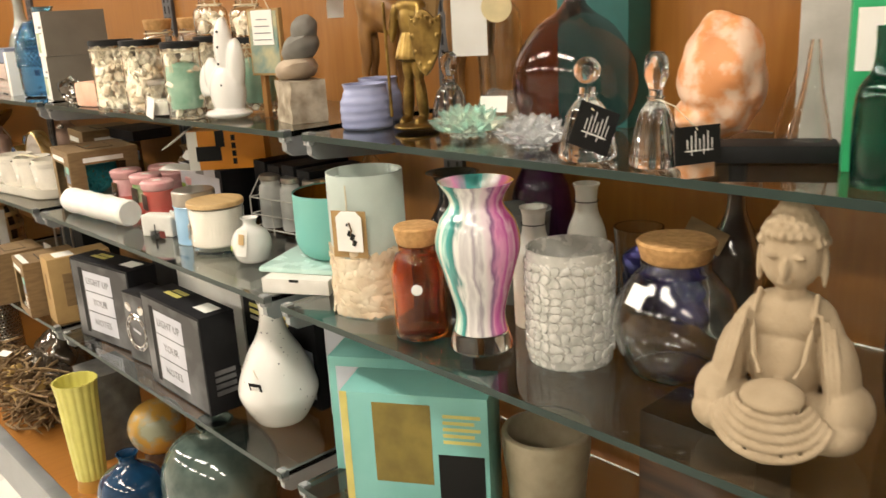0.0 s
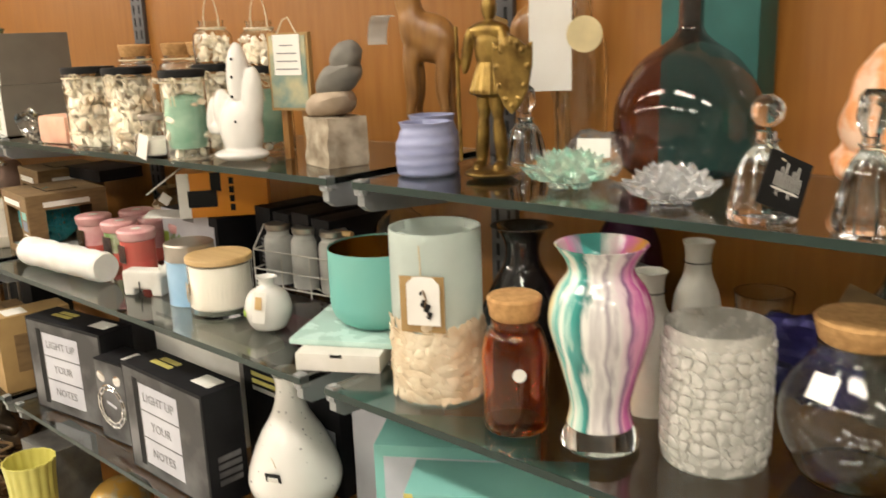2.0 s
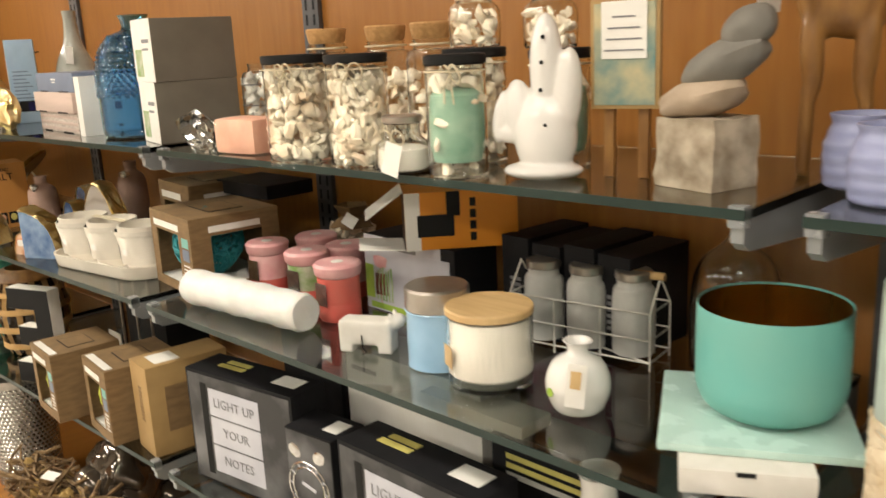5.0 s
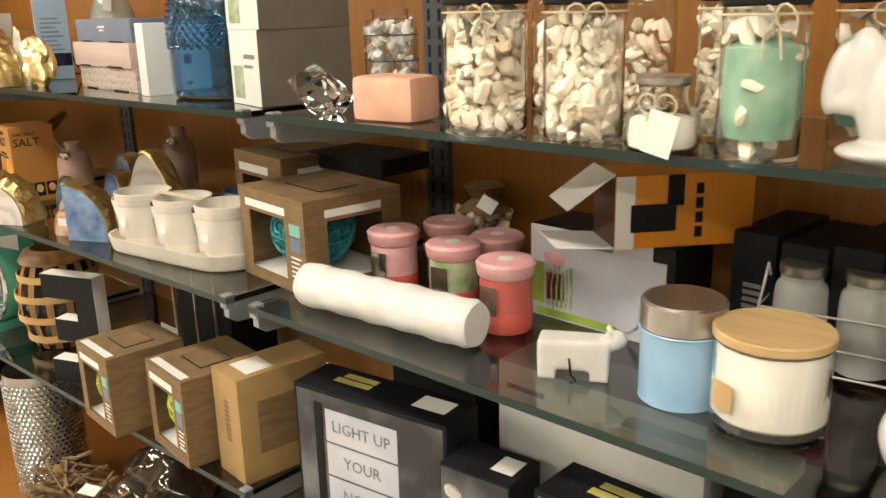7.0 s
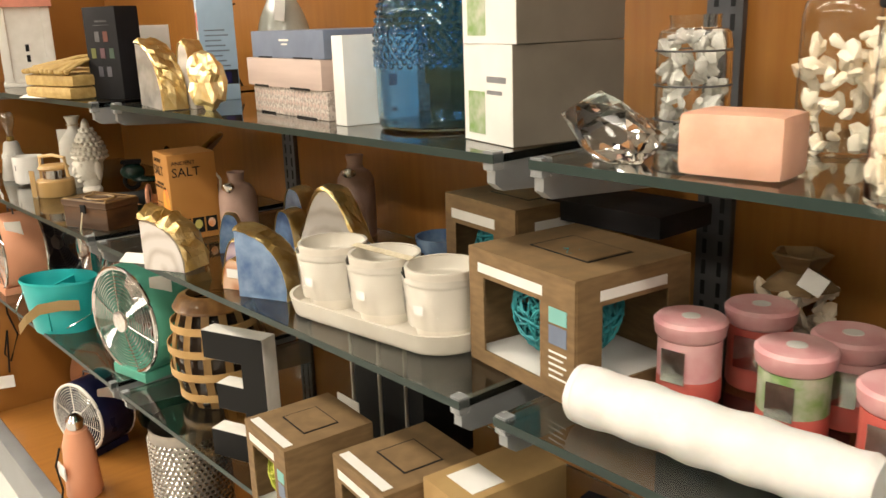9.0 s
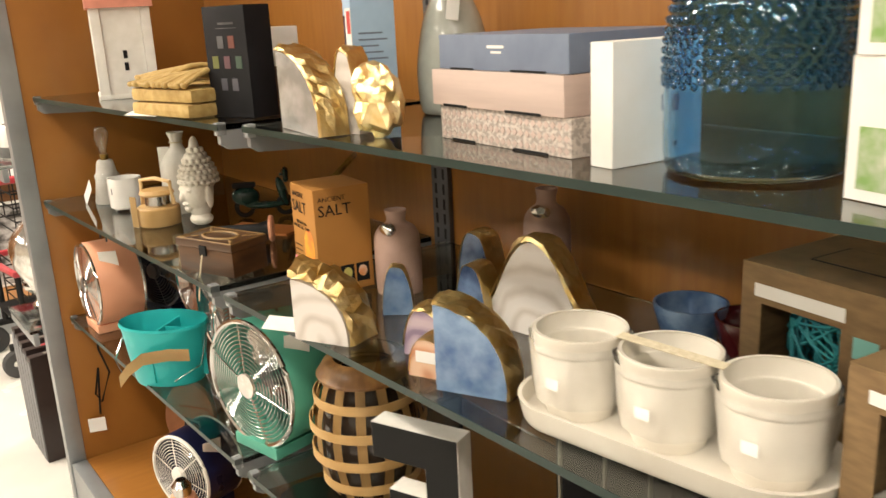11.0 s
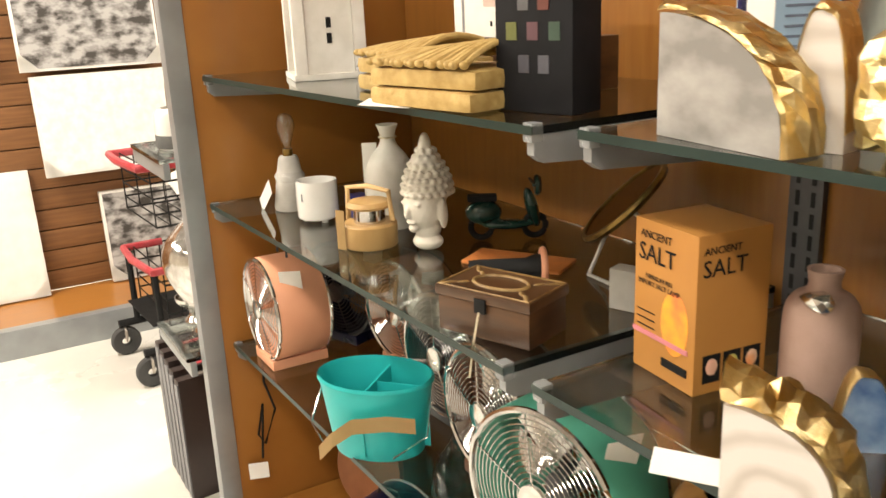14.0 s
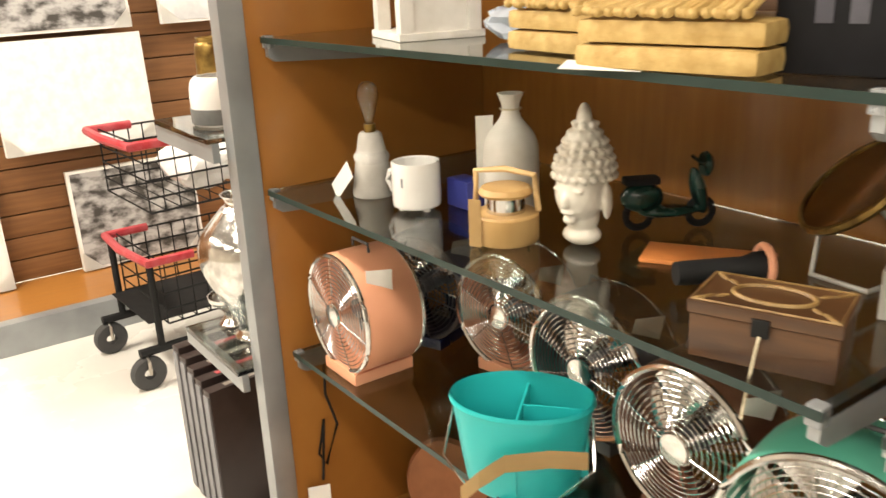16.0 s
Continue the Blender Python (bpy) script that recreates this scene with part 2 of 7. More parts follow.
FOAM = mat("white_foam", (0.82, 0.82, 0.79), 0.6, c2=(0.75, 0.74, 0.71), bump=0.4, bscale=90, sub=0.2)
KRAFT = mat("kraft_card", (0.23, 0.145, 0.065), 0.7, c2=(0.17, 0.105, 0.046), scale=30, stretch=(1, 1, 4), bump=0.1)
KRAFT2 = mat("pale_kraft_card", (0.40, 0.26, 0.105), 0.6, c2=(0.34, 0.215, 0.085), scale=20)
BLACK = mat("black_card", (0.008, 0.008, 0.009), 0.6, c2=(0.013, 0.013, 0.015), scale=12, ior=1.25)
BLACKM = mat("black_matte", (0.011, 0.011, 0.011), 0.65, ior=1.3)
INK = mat("black_ink", (0.010, 0.010, 0.010), 0.65, ior=1.3)
GREYINK = mat("grey_ink", (0.22, 0.22, 0.23), 0.6)
GREYPRINT = mat("grey_print", (0.17, 0.17, 0.175), 0.45, c2=(0.03, 0.03, 0.032), scale=7, lo=0.4, hi=0.62)
LIGHTPRINT = mat("pale_print", (0.60, 0.61, 0.66), 0.4, c2=(0.46, 0.47, 0.53), scale=7)
YELLOWINK = mat("yellow_ink", (0.62, 0.55, 0.16), 0.5)
TEAL = mat("teal_enamel", (0.19, 0.44, 0.38), 0.5, c2=(0.145, 0.43, 0.385), scale=6)
TEALP = mat("teal_plastic", (0.02, 0.44, 0.44), 0.35, c2=(0.018, 0.40, 0.40), scale=5)
AQUA = mat("aqua_card", (0.22, 0.50, 0.46), 0.45, c2=(0.18, 0.44, 0.40), scale=8)
AQUAPALE = mat("pale_aqua_ceramic", (0.50, 0.70, 0.65), 0.25, c2=(0.45, 0.65, 0.60), coat=0.3)
OLIVE = mat("olive_gold_print", (0.22, 0.17, 0.035), 0.5, c2=(0.16, 0.12, 0.025))
GOLD = mat("gold_leaf", (0.98, 0.83, 0.48), 0.3, 1.0, c2=(0.86, 0.64, 0.26), scale=40, bump=0.9, bscale=110)
GOLDIN = mat("gold_lining", (0.52, 0.33, 0.07), 0.25, 1.0, scale=5, stretch=(1, 1, 0.1))
BRASS = mat("aged_brass", (0.36, 0.24, 0.07), 0.36, 0.9, c2=(0.14, 0.085, 0.025), scale=35, bump=0.25, bscale=90)
CHROME = mat("chrome", (0.72, 0.71, 0.69), 0.12, 1.0)
SILVER = mat("mercury_silver", (0.75, 0.74, 0.71), 0.15, 1.0, c2=(0.45, 0.44, 0.42), scale=35, bump=0.3, bscale=60)
STEEL = mat("brushed_steel", (0.50, 0.46, 0.41), 0.3, 0.9)
COPPER = mat("peach_enamel", (0.78, 0.37, 0.22), 0.42, c2=(0.72, 0.33, 0.19), scale=6)
GREENF = mat("green_enamel", (0.10, 0.40, 0.29), 0.4, c2=(0.085, 0.35, 0.25), scale=5)
NAVY = mat("navy_enamel", (0.01, 0.012, 0.05), 0.28, c2=(0.008, 0.01, 0.035))
BAMBOO = mat("bamboo_wood", (0.56, 0.36, 0.15), 0.45, c2=(0.46, 0.28, 0.10), scale=14, stretch=(1, 1, 0.2), bump=0.1)
LIGHTWOOD = mat("pale_wood_lid", (0.64, 0.45, 0.22), 0.5, c2=(0.52, 0.34, 0.15), scale=9, stretch=(6, 0.6, 1), bump=0.08)
CORK = mat("cork", (0.55, 0.32, 0.13), 0.8, c2=(0.40, 0.22, 0.08), scale=110, bump=0.5, bscale=260)
DARKWOOD = mat("dark_carved_wood", (0.10, 0.045, 0.016), 0.38, c2=(0.045, 0.02, 0.008), scale=14, stretch=(1, 0.3, 3), coat=0.3)
GIRAFFE = mat("carved_tan_wood", (0.32, 0.16, 0.045), 0.4, c2=(0.18, 0.08, 0.02), scale=14, stretch=(3, 3, 0.8), coat=0.3)
STRAW = mat("woven_straw", (0.55, 0.39, 0.15), 0.6, c2=(0.40, 0.26, 0.08), scale=45, bump=0.6, bscale=150)
TWIG = mat("dried_twigs", (0.26, 0.17, 0.08), 0.8, c2=(0.12, 0.07, 0.03), scale=40, bump=0.6)
TWINE = mat("twine", (0.68, 0.60, 0.44), 0.9, c2=(0.56, 0.48, 0.32), scale=200, bump=0.5)
SHELLM = mat("sea_shells", (0.80, 0.72, 0.58), 0.45, c2=(0.60, 0.42, 0.24), scale=14, lo=0.25, hi=0.5)
MOSS = mat("sea_green_sand", (0.36, 0.52, 0.38), 0.5, c2=(0.16, 0.34, 0.23), scale=28, trans=0.25, bump=0.6, bscale=60)
SANDSTONE = mat("buff_sandstone", (0.42, 0.33, 0.22), 0.85, c2=(0.34, 0.26, 0.165), scale=18, bump=0.35, bscale=240)
STONE1 = mat("grey_stone", (0.21, 0.20, 0.175), 0.75, c2=(0.17, 0.16, 0.14), scale=30, bump=0.2)
STONE2 = mat("tan_stone", (0.44, 0.35, 0.26), 0.75, c2=(0.37, 0.29, 0.21), scale=30, bump=0.2)
ROCK = mat("rough_block_stone", (0.50, 0.43, 0.33), 0.9, c2=(0.24, 0.19, 0.13), scale=32, bump=0.8, bscale=70)
CONCRETE = mat("dark_concrete", (0.16, 0.16, 0.15), 0.8, c2=(0.10, 0.10, 0.095), scale=22, bump=0.3)
CONC2 = mat("pale_concrete", (0.46, 0.44, 0.40), 0.8, c2=(0.38, 0.36, 0.32), scale=25, bump=0.2)
BEIGE = mat("beige_glaze", (0.46, 0.40, 0.28), 0.4, c2=(0.36, 0.30, 0.20), scale=24, bump=0.1)
SALT = mat("pink_salt", (0.74, 0.31, 0.12), 0.45, c2=(0.80, 0.56, 0.40), scale=32, bump=1.0, bscale=45, sub=0.06, lo=0.42, hi=0.58)
CHIPS = mat("shell_chips", (0.74, 0.65, 0.49), 0.5, c2=(0.58, 0.45, 0.29), scale=30)
SALT2 = mat("pale_salt", (0.84, 0.52, 0.38), 0.55, c2=(0.76, 0.42, 0.30), scale=22, bump=0.4, bscale=60, sub=0.3)
PERI = mat("periwinkle_glaze", (0.34, 0.37, 0.56), 0.4, c2=(0.26, 0.29, 0.48), scale=12, stretch=(1, 1, 6), bump=0.1)
BLACKGL = mat("black_pearl_glaze", (0.035, 0.03, 0.03), 0.14, 0.35, coat=0.6, bump=0.15, bscale=30)
PURPLE = mat("deep_purple_glass", (0.07, 0.012, 0.06), 0.08, trans=0.4)
PURPLE2 = mat("violet_foil", (0.045, 0.04, 0.20), 0.2, 0.5, c2=(0.015, 0.015, 0.06), scale=20, bump=1.0, bscale=40)
ORANGEB = mat("orange_card", (0.72, 0.27, 0.02), 0.42, c2=(0.66, 0.24, 0.018), scale=6)
SALTBOX = mat("amber_card", (0.46, 0.215, 0.05), 0.5, c2=(0.41, 0.185, 0.042), scale=8)
PINKLID = mat("pink_lid", (0.80, 0.50, 0.49), 0.45, c2=(0.72, 0.34, 0.35), scale=26)
REDWAX = mat("red_wax", (0.62, 0.10, 0.08), 0.4, c2=(0.52, 0.13, 0.10), scale=14)
LIME = mat("lime_print", (0.42, 0.58, 0.08), 0.5, c2=(0.25, 0.42, 0.05), scale=20)
SKY = mat("pale_blue_card", (0.38, 0.54, 0.70), 0.5, c2=(0.34, 0.49, 0.65))
BLUEJ = mat("blue_wax", (0.34, 0.55, 0.76), 0.3, c2=(0.29, 0.50, 0.71), coat=0.4)
SLATE = mat("slate_blue_card", (0.17, 0.21, 0.29), 0.5, c2=(0.145, 0.18, 0.255))
BLUSH = mat("blush_card", (0.60, 0.47, 0.41), 0.55, c2=(0.50, 0.39, 0.34), scale=9, stretch=(1, 0.4, 5))
PINKST = mat("pink_stone", (0.43, 0.29, 0.235), 0.7, c2=(0.36, 0.235, 0.185), scale=22, bump=0.2)
AGREY = mat("grey_agate", (0.42, 0.41, 0.39), 0.2, c2=(0.24, 0.235, 0.225), scale=9, stretch=(1, 1, 1.8), coat=0.4, lo=0.38, hi=0.6)
ABLUE = mat("blue_agate", (0.22, 0.33, 0.50), 0.2, c2=(0.05, 0.11, 0.25), scale=22, coat=0.4, lo=0.3, hi=0.62)
AWHITE = banded("white_quartz", [(0.1, (0.48, 0.43, 0.38)), (0.4, (0.60, 0.55, 0.50)), (0.9, (0.68, 0.64, 0.60))], "WAVE", 0.25, (1, 1, 1), 0.5)
APURPLE = banded("lilac_agate", [(0.1, (0.22, 0.16, 0.24)), (0.5, (0.38, 0.29, 0.37)), (0.95, (0.48, 0.38, 0.44))], "WAVE", 0.25)
APINK = banded("peach_agate", [(0.1, (0.55, 0.26, 0.14)), (0.5, (0.66, 0.38, 0.24)), (0.95, (0.72, 0.48, 0.32))], "WAVE", 0.3)
STRIPES = banded("painted_stripes", [(0.03, (0.03, 0.24, 0.22)), (0.10, (0.72, 0.70, 0.66)), (0.18, (0.66, 0.15, 0.40)), (0.25, (0.80, 0.36, 0.06)), (0.30, (0.82, 0.46, 0.14)), (0.325, (0.74, 0.26, 0.48)), (0.35, (0.50, 0.06, 0.28)), (0.375, (0.78, 0.46, 0.62)),
                  (0.40, (0.58, 0.10, 0.38)), (0.43, (0.76, 0.34, 0.56)), (0.455, (0.26, 0.12, 0.26)), (0.475, (0.74, 0.60, 0.66)), (0.505, (0.76, 0.74, 0.72)), (0.53, (0.34, 0.30, 0.34)), (0.55, (0.74, 0.72, 0.70)), (0.58, (0.52, 0.50, 0.50)),
                  (0.60, (0.74, 0.74, 0.70)), (0.62, (0.01, 0.15, 0.14)), (0.655, (0.04, 0.30, 0.27)), (0.675, (0.46, 0.68, 0.60)), (0.70, (0.74, 0.74, 0.68)), (0.72, (0.10, 0.42, 0.37)), (0.75, (0.52, 0.72, 0.64)), (0.78, (0.76, 0.62, 0.30)),
                  (0.82, (0.74, 0.72, 0.68)), (0.90, (0.72, 0.28, 0.50)), (0.97, (0.06, 0.34, 0.31))], "RADIAL", 0.18, (-1, 1, 0.08), 0.11, 75, 0.4)
YELLOW = mat("lemon_glaze", (0.66, 0.62, 0.16), 0.4, c2=(0.60, 0.55, 0.13), coat=0.2)
MARBLE = mat("marbled_globe", (0.36, 0.37, 0.25), 0.25, c2=(0.56, 0.33, 0.07), scale=14, coat=0.5, lo=0.45, hi=0.55)
JUG = mat("blue_jug_glaze", (0.008, 0.045, 0.11), 0.12, c2=(0.005, 0.03, 0.075), coat=0.6)
GREENJ = mat("mottled_green_glaze", (0.028, 0.055, 0.05), 0.1, c2=(0.09, 0.125, 0.11), scale=14, coat=0.7, lo=0.45, hi=0.75)
TILE = mat("white_floor_tile", (0.66, 0.64, 0.59), 0.25, c2=(0.60, 0.58, 0.53), scale=3, coat=0.2)
PAINT = mat("white_wall_paint", (0.74, 0.71, 0.65), 0.8, c2=(0.70, 0.67, 0.61), scale=4, bump=0.05)
CEILTILE = mat("grey_ceiling_board", (0.34, 0.32, 0.29), 0.9, c2=(0.29, 0.27, 0.245), scale=6, bump=0.2)
AISLE = mat("beige_unseen_wall", (0.44, 0.39, 0.33), 0.8, c2=(0.38, 0.34, 0.28), scale=4, bump=0.05)
DIFFUSER = mat("lamp_diffuser", (1.0, 0.93, 0.82), 0.5, emit=7.0)
RED = mat("red_plastic", (0.40, 0.07, 0.08), 0.4, c2=(0.36, 0.025, 0.035))
RUBBER = mat("grey_rubber", (0.06, 0.06, 0.06), 0.7)
PHOTO = mat("grey_photo_print", (0.42, 0.41, 0.40), 0.5, c2=(0.05, 0.045, 0.04), scale=14, stretch=(1, 1, 1.6), lo=0.4, hi=0.6)
SLATW = mat("brown_slat_wood", (0.22, 0.10, 0.035), 0.5, c2=(0.16, 0.07, 0.024), scale=8, stretch=(0.5, 1, 8))
SWATCH = mat("colour_swatch", (0.30, 0.16, 0.15), 0.5, c2=(0.16, 0.17, 0.14), scale=22)
GREENT = mat("dark_green_paint", (0.012, 0.05, 0.038), 0.25, c2=(0.008, 0.03, 0.024), coat=0.4)
GREENLEAF = mat("green_print", (0.20, 0.34, 0.10), 0.5, c2=(0.50, 0.52, 0.40), scale=40)
MAGENTA = mat("magenta_card", (0.32, 0.02, 0.09), 0.45)
WEAVE = mat("patterned_card", (0.62, 0.55, 0.49), 0.55, c2=(0.38, 0.33, 0.29), scale=160, lo=0.45, hi=0.55)
GREENPK = mat("green_packet", (0.03, 0.36, 0.14), 0.35, c2=(0.02, 0.30, 0.11))
GREYBOX = mat("grey_card", (0.17, 0.15, 0.12), 0.55, c2=(0.13, 0.115, 0.09), scale=9)
GREENGL = mat("green_glass", (0.05, 0.30, 0.22), 0.03, trans=0.95, c2=(0.02, 0.16, 0.11), scale=14)
TIN = mat("white_thread", (0.03, 0.30, 0.32), 0.6, c2=(0.02, 0.20, 0.24))
LIMETH = mat("lime_thread", (0.55, 0.58, 0.08), 0.6, c2=(0.42, 0.46, 0.05))

# ---- the setting ----
def slab(name, x0, x1, y0, y1, z0, z1, material, label, category, bevel=0.0):
    return single(name, box(x0, x1, y0, y1, z0, z1, bevel), material, label, category, 0, 0, 0, kind="structure", smooth=False)


slab("floor", -4.2, 9, -4, 12.2, -0.12, 0, TILE, "glossy white shop floor tiles under bright lamps", "floor")
slab("ceiling", -4.2, 9, -4, 12.2, CEIL, CEIL + 0.1, CEILTILE, "plain grey shop ceiling boards with lamp panels", "ceiling")
# West and south walls are added unseen; their beige cuts bounce like darker stock.
slab("wall_west", -4.3, -4.2, -4, 12.2, 0, CEIL, AISLE, "plain beige wall added out of view, toned like the stock opposite", "wall")
slab("wall_south", -4.2, 9, -4.1, -4, 0, CEIL, AISLE, "plain beige wall added out of view at the near end", "wall")
slab("wall_north", -4.2, 9, 12.2, 12.3, 0, CEIL, PAINT, "plain white painted shop wall far off", "wall")
slab("wall_east", 9, 9.1, -4, 12.2, 0, CEIL, PAINT, "plain white painted shop wall far off", "wall")

BAYS = [(-1.19, 0.05), (0.05, 1.28), (1.28, 2.495), (2.495, 3.705), (3.705, 4.895)]
back = thing("wall_back", "orange wood laminate back panels of the shelving wall", "wall", 1.2, 0, 0, kind="structure")
for y0, y1 in BAYS:
    part("panel", box(0, 0.03, y0 + 0.0015, y1 - 0.0015, 0.15, 2.5, 0.001), WOOD, back)
end_panel = thing("end_panel", "orange wood end panel with a grey metal edge strip", "panel", 0, 4.9, 0, kind="structure")
part("board", box(0.645, 1.23, 0, 0.035, 0, 2.5, 0.001), WOOD, end_panel)
part("edge_strip", box(0.595, 0.645, -0.004, 0.04, 0, 2.5, 0.004), METAL, end_panel, "grey metal edge strip")
single("end_panel", box(0.645, 1.23, -1.225, -1.192, 0, 2.5, 0.001), WOOD, "orange wood end panel of the shelving wall", "panel", 0, 0, 0, kind="structure", smooth=False)
base = thing("base_deck", "orange wood base deck with a grey metal front strip", "deck", 0, 0, 0, kind="structure")
part("board", box(0.645, 1.2, -1.19, 4.896, 0.12, 0.15), WOOD, base)
part("front_strip", box(0.6, 0.644, -1.19, 4.893, 0.0, 0.152, 0.004), METAL, base, "grey metal strip along the front")

for y in (0.05, 1.27, 2.48, 3.695):
    st = thing("slotted_standard", "dark grey slotted metal upright on the back panel", "upright", 1.2, y, 0.15, group="slotted uprights", kind="structure")
    part("rail", box(-0.012, 0, -0.028 if y < 4.8 else -0.01, 0.028 if y < 4.8 else 0.01, 0, 2.35, 0.002), DARKMETAL, st)
    if 0 < y < 4.8:
        bm = bmesh.new()
        # The rail is solid: black plates paint the shade inside its punched holes.
        for k in range(72):
            for s in (-0.013, 0.013):
                add_box(bm, -0.0126, -0.0118, s - 0.0035, s + 0.0035, 0.03 + k * 0.032, 0.052 + k * 0.032)
        part("slot_shades", bm, SLOT_SHADE, st, "", False)


def bracket(parent, x_front, y, z):
    bm = bmesh.new()
    vs = [bm.verts.new((px, y + s, pz)) for s in (-0.007, 0.007) for px, pz in ((1.188, z - 0.012), (x_front + 0.012, z - 0.012), (x_front, z - 0.02), (x_front, z - 0.036), (x_front + 0.014, z - 0.046), (1.188, z - 0.075))]
    bm.faces.new(vs[:6])
    bm.faces.new(vs[6:][::-1])
    for k in range(6):
        j = (k + 1) % 6
        bm.faces.new((vs[k], vs[6 + k], vs[6 + j], vs[j]))
    part("bracket", bm, METAL, parent, "grey steel shelf arm", False)
    part("clip", box(x_front - 0.005, x_front + 0.012, y - 0.009, y + 0.009, z - 0.020, z + 0.003, 0.002), CLIP, parent, "clear plastic clip")


# front line of the glass, as (y, x), row by row
SHELF_FRONTS = {
    1.27: ((-1.2, 0.845), (0.3, 0.838), (1.3, 0.815), (2.5, 0.79), (3.7, 0.755), (3.71, 0.735), (4.9, 0.67)),
    0.977: ((-1.2, 0.735), (1.3, 0.737), (2.4, 0.732), (3.1, 0.70), (3.7, 0.686), (4.9, 0.652)),
    0.62: ((-1.2, 0.735), (2.4, 0.73), (3.7, 0.69), (4.9, 0.668)),
}


def front_at(z, y):
    pts = SHELF_FRONTS[z]
    for (ya, xa), (yb, xb) in zip(pts, pts[1:]):
        if y <= yb:
            return xa + (xb - xa) * (y - ya) / (yb - ya)
    return pts[-1][1]


def slanted(z, y0, y1, d0, d1, z0, z1):
    """A strip of glass between two offsets from the front line; d1 None: to the back panel."""
    bm = box(0, 1, y0, y1, z0, z1)
    for v in bm.verts:
        f = front_at(z, v.co.y)
        v.co.x = f + d0 if v.co.x < 0.5 else (1.186 if d1 is None else f + d1)
    return bm


for y0, y1 in BAYS:
    for z in SHELF_FRONTS:
        sh = thing("glass_shelf", "clear greenish glass shelf on grey metal brackets", "shelf", 0, 0, 0, group="glass shelves", kind="structure")
        ya, yb = y0 + (0.028 if y0 > -1 else 0.004), y1 - (0.028 if y1 < 4.8 else 0.004)
        part("pane", slanted(z, ya, yb, 0, None, z - 0.0105, z - 0.0005), SHELF, sh, "greenish clear glass", False)
        part("edge", slanted(z, ya, yb, -0.0012, -0.0002, z - 0.0108, z), SHELF_EDGE, sh, "dark green polished glass edge", False)
        for y in (ya + 0.01, yb - 0.01):
            bracket(sh, front_at(z, y) + 0.005, y, z)

for ly in (-1.6, 0.3, 2.2, 4.1, 6.2, 8.2):
    for lx in (-2.6, -0.55, 2.6):
        lamp = thing("ceiling_light", "white fluorescent ceiling light panel, switched on", "lamp", lx, ly, CEIL, group="ceiling lights")
        part("frame", box(-0.17, 0.17, -0.64, 0.64, -0.05, 0, 0.004), MATTE, lamp)
        part("diffuser", box(-0.15, 0.15, -0.61, 0.61, -0.056, -0.0505, 0.001), DIFFUSER, lamp, "glowing white diffuser")
        ld = bpy.data.lights.new("ceiling_tube", "AREA")
        ld.shape, ld.size, ld.size_y, ld.energy, ld.color = "RECTANGLE", 0.28, 1.2, LAMP_WATTS * (3.6 if ly > 5 else 1.0), LAMP_COLOUR
        lo = new("ceiling_tube", ld)
        lo.matrix_basis = pose(lx, ly, CEIL - 0.06)

U, M, L, D = 1.27, 0.977, 0.62, 0.15
rng = random.Random(7)


# ---- kinds of things ----
def vessel(name, label, category, x, y, z, points, material, wall=0.003, seg=40, rz=0.0, wave=None, squash=1.0, glass=False, n=5, group=""):
    ob = thing(name, label, category, x, y, z, rz, group)
    part("body", lathe(hollow(points, wall, n), seg, squash, wave), material, ob, "", True, not glass)
    return ob


def plug(r0, r1, z0, z1, bev=0.003):
    return lathe([(0, z0), (r0 - bev, z0), (r0, z0 + bev), (r1, z1 - bev), (r1 - bev, z1), (0, z1)], 32)


def bow(parent, c, r=0.022, out=-1):
    """A tied twine bow with two loops and two ends."""
    bm = bmesh.new()
    for s in (-1, 1):
        tube([(c[0] + out * 0.004 * math.sin(a), c[1] + s * r * (1 - math.cos(a)) * 0.5, c[2] + r * 0.55 * math.sin(a)) for a in [k * 0.571 for k in range(12)]], 0.0013, 5, bm=bm)
        tube([(c[0], c[1], c[2]), (c[0] + out * 0.004, c[1] + s * r * 0.4, c[2] - r * 0.8), (c[0] + out * 0.003, c[1] + s * r * 0.5, c[2] - r * 1.7)], 0.0013, 5, bm=bm)
    part("twine_bow", bm, TWINE, parent, "natural twine bow")


def shell_jar(label, x, y, r, h, lid, fill, n, size, group="shell jars", filler=None):
    ob = thing("shell_jar", label, "jar", x, y, U, rng.uniform(-40, 40), group)
    part("glass", lathe(hollow([(r * 0.96, 0), (r, 0.006), (r, h * 0.9), (r * 0.99, h)], 0.0025, 3), 32), CLEAR, ob, "clear glass wall", True, False)
    tagged(part("shells", heap(rng, r * 0.86, h * 0.9, int(n * 1.7), size, 0.004), fill, ob, "pale sea shells"), kind="stuff")
    if filler:
        part("filling", lathe([(0, h * 0.12), (r * 0.8, h * 0.14), (r * 0.91, h * 0.3), (r * 0.92, h * 0.55), (r * 0.86, h * 0.74), (r * 0.5, h * 0.8), (0, h * 0.8)], 24), filler, ob, "sea-green filling")
    if lid:
        part("lid", plug(r * 1.03, r * 1.03, h + 0.0005, h + 0.014, 0.002), lid, ob, "flat black lid")
    ang = math.radians(-ob.matrix_basis.to_euler().z * 57.3 + 215)
    bow_c = (r * 1.03 * math.cos(ang), r * 1.03 * math.sin(ang), h * 0.93)
    bow(ob, bow_c)
    part("twine", tube(ring(r * 1.02, h * 0.95, 24), 0.0013, 5, True), TWINE, ob)
    return ob


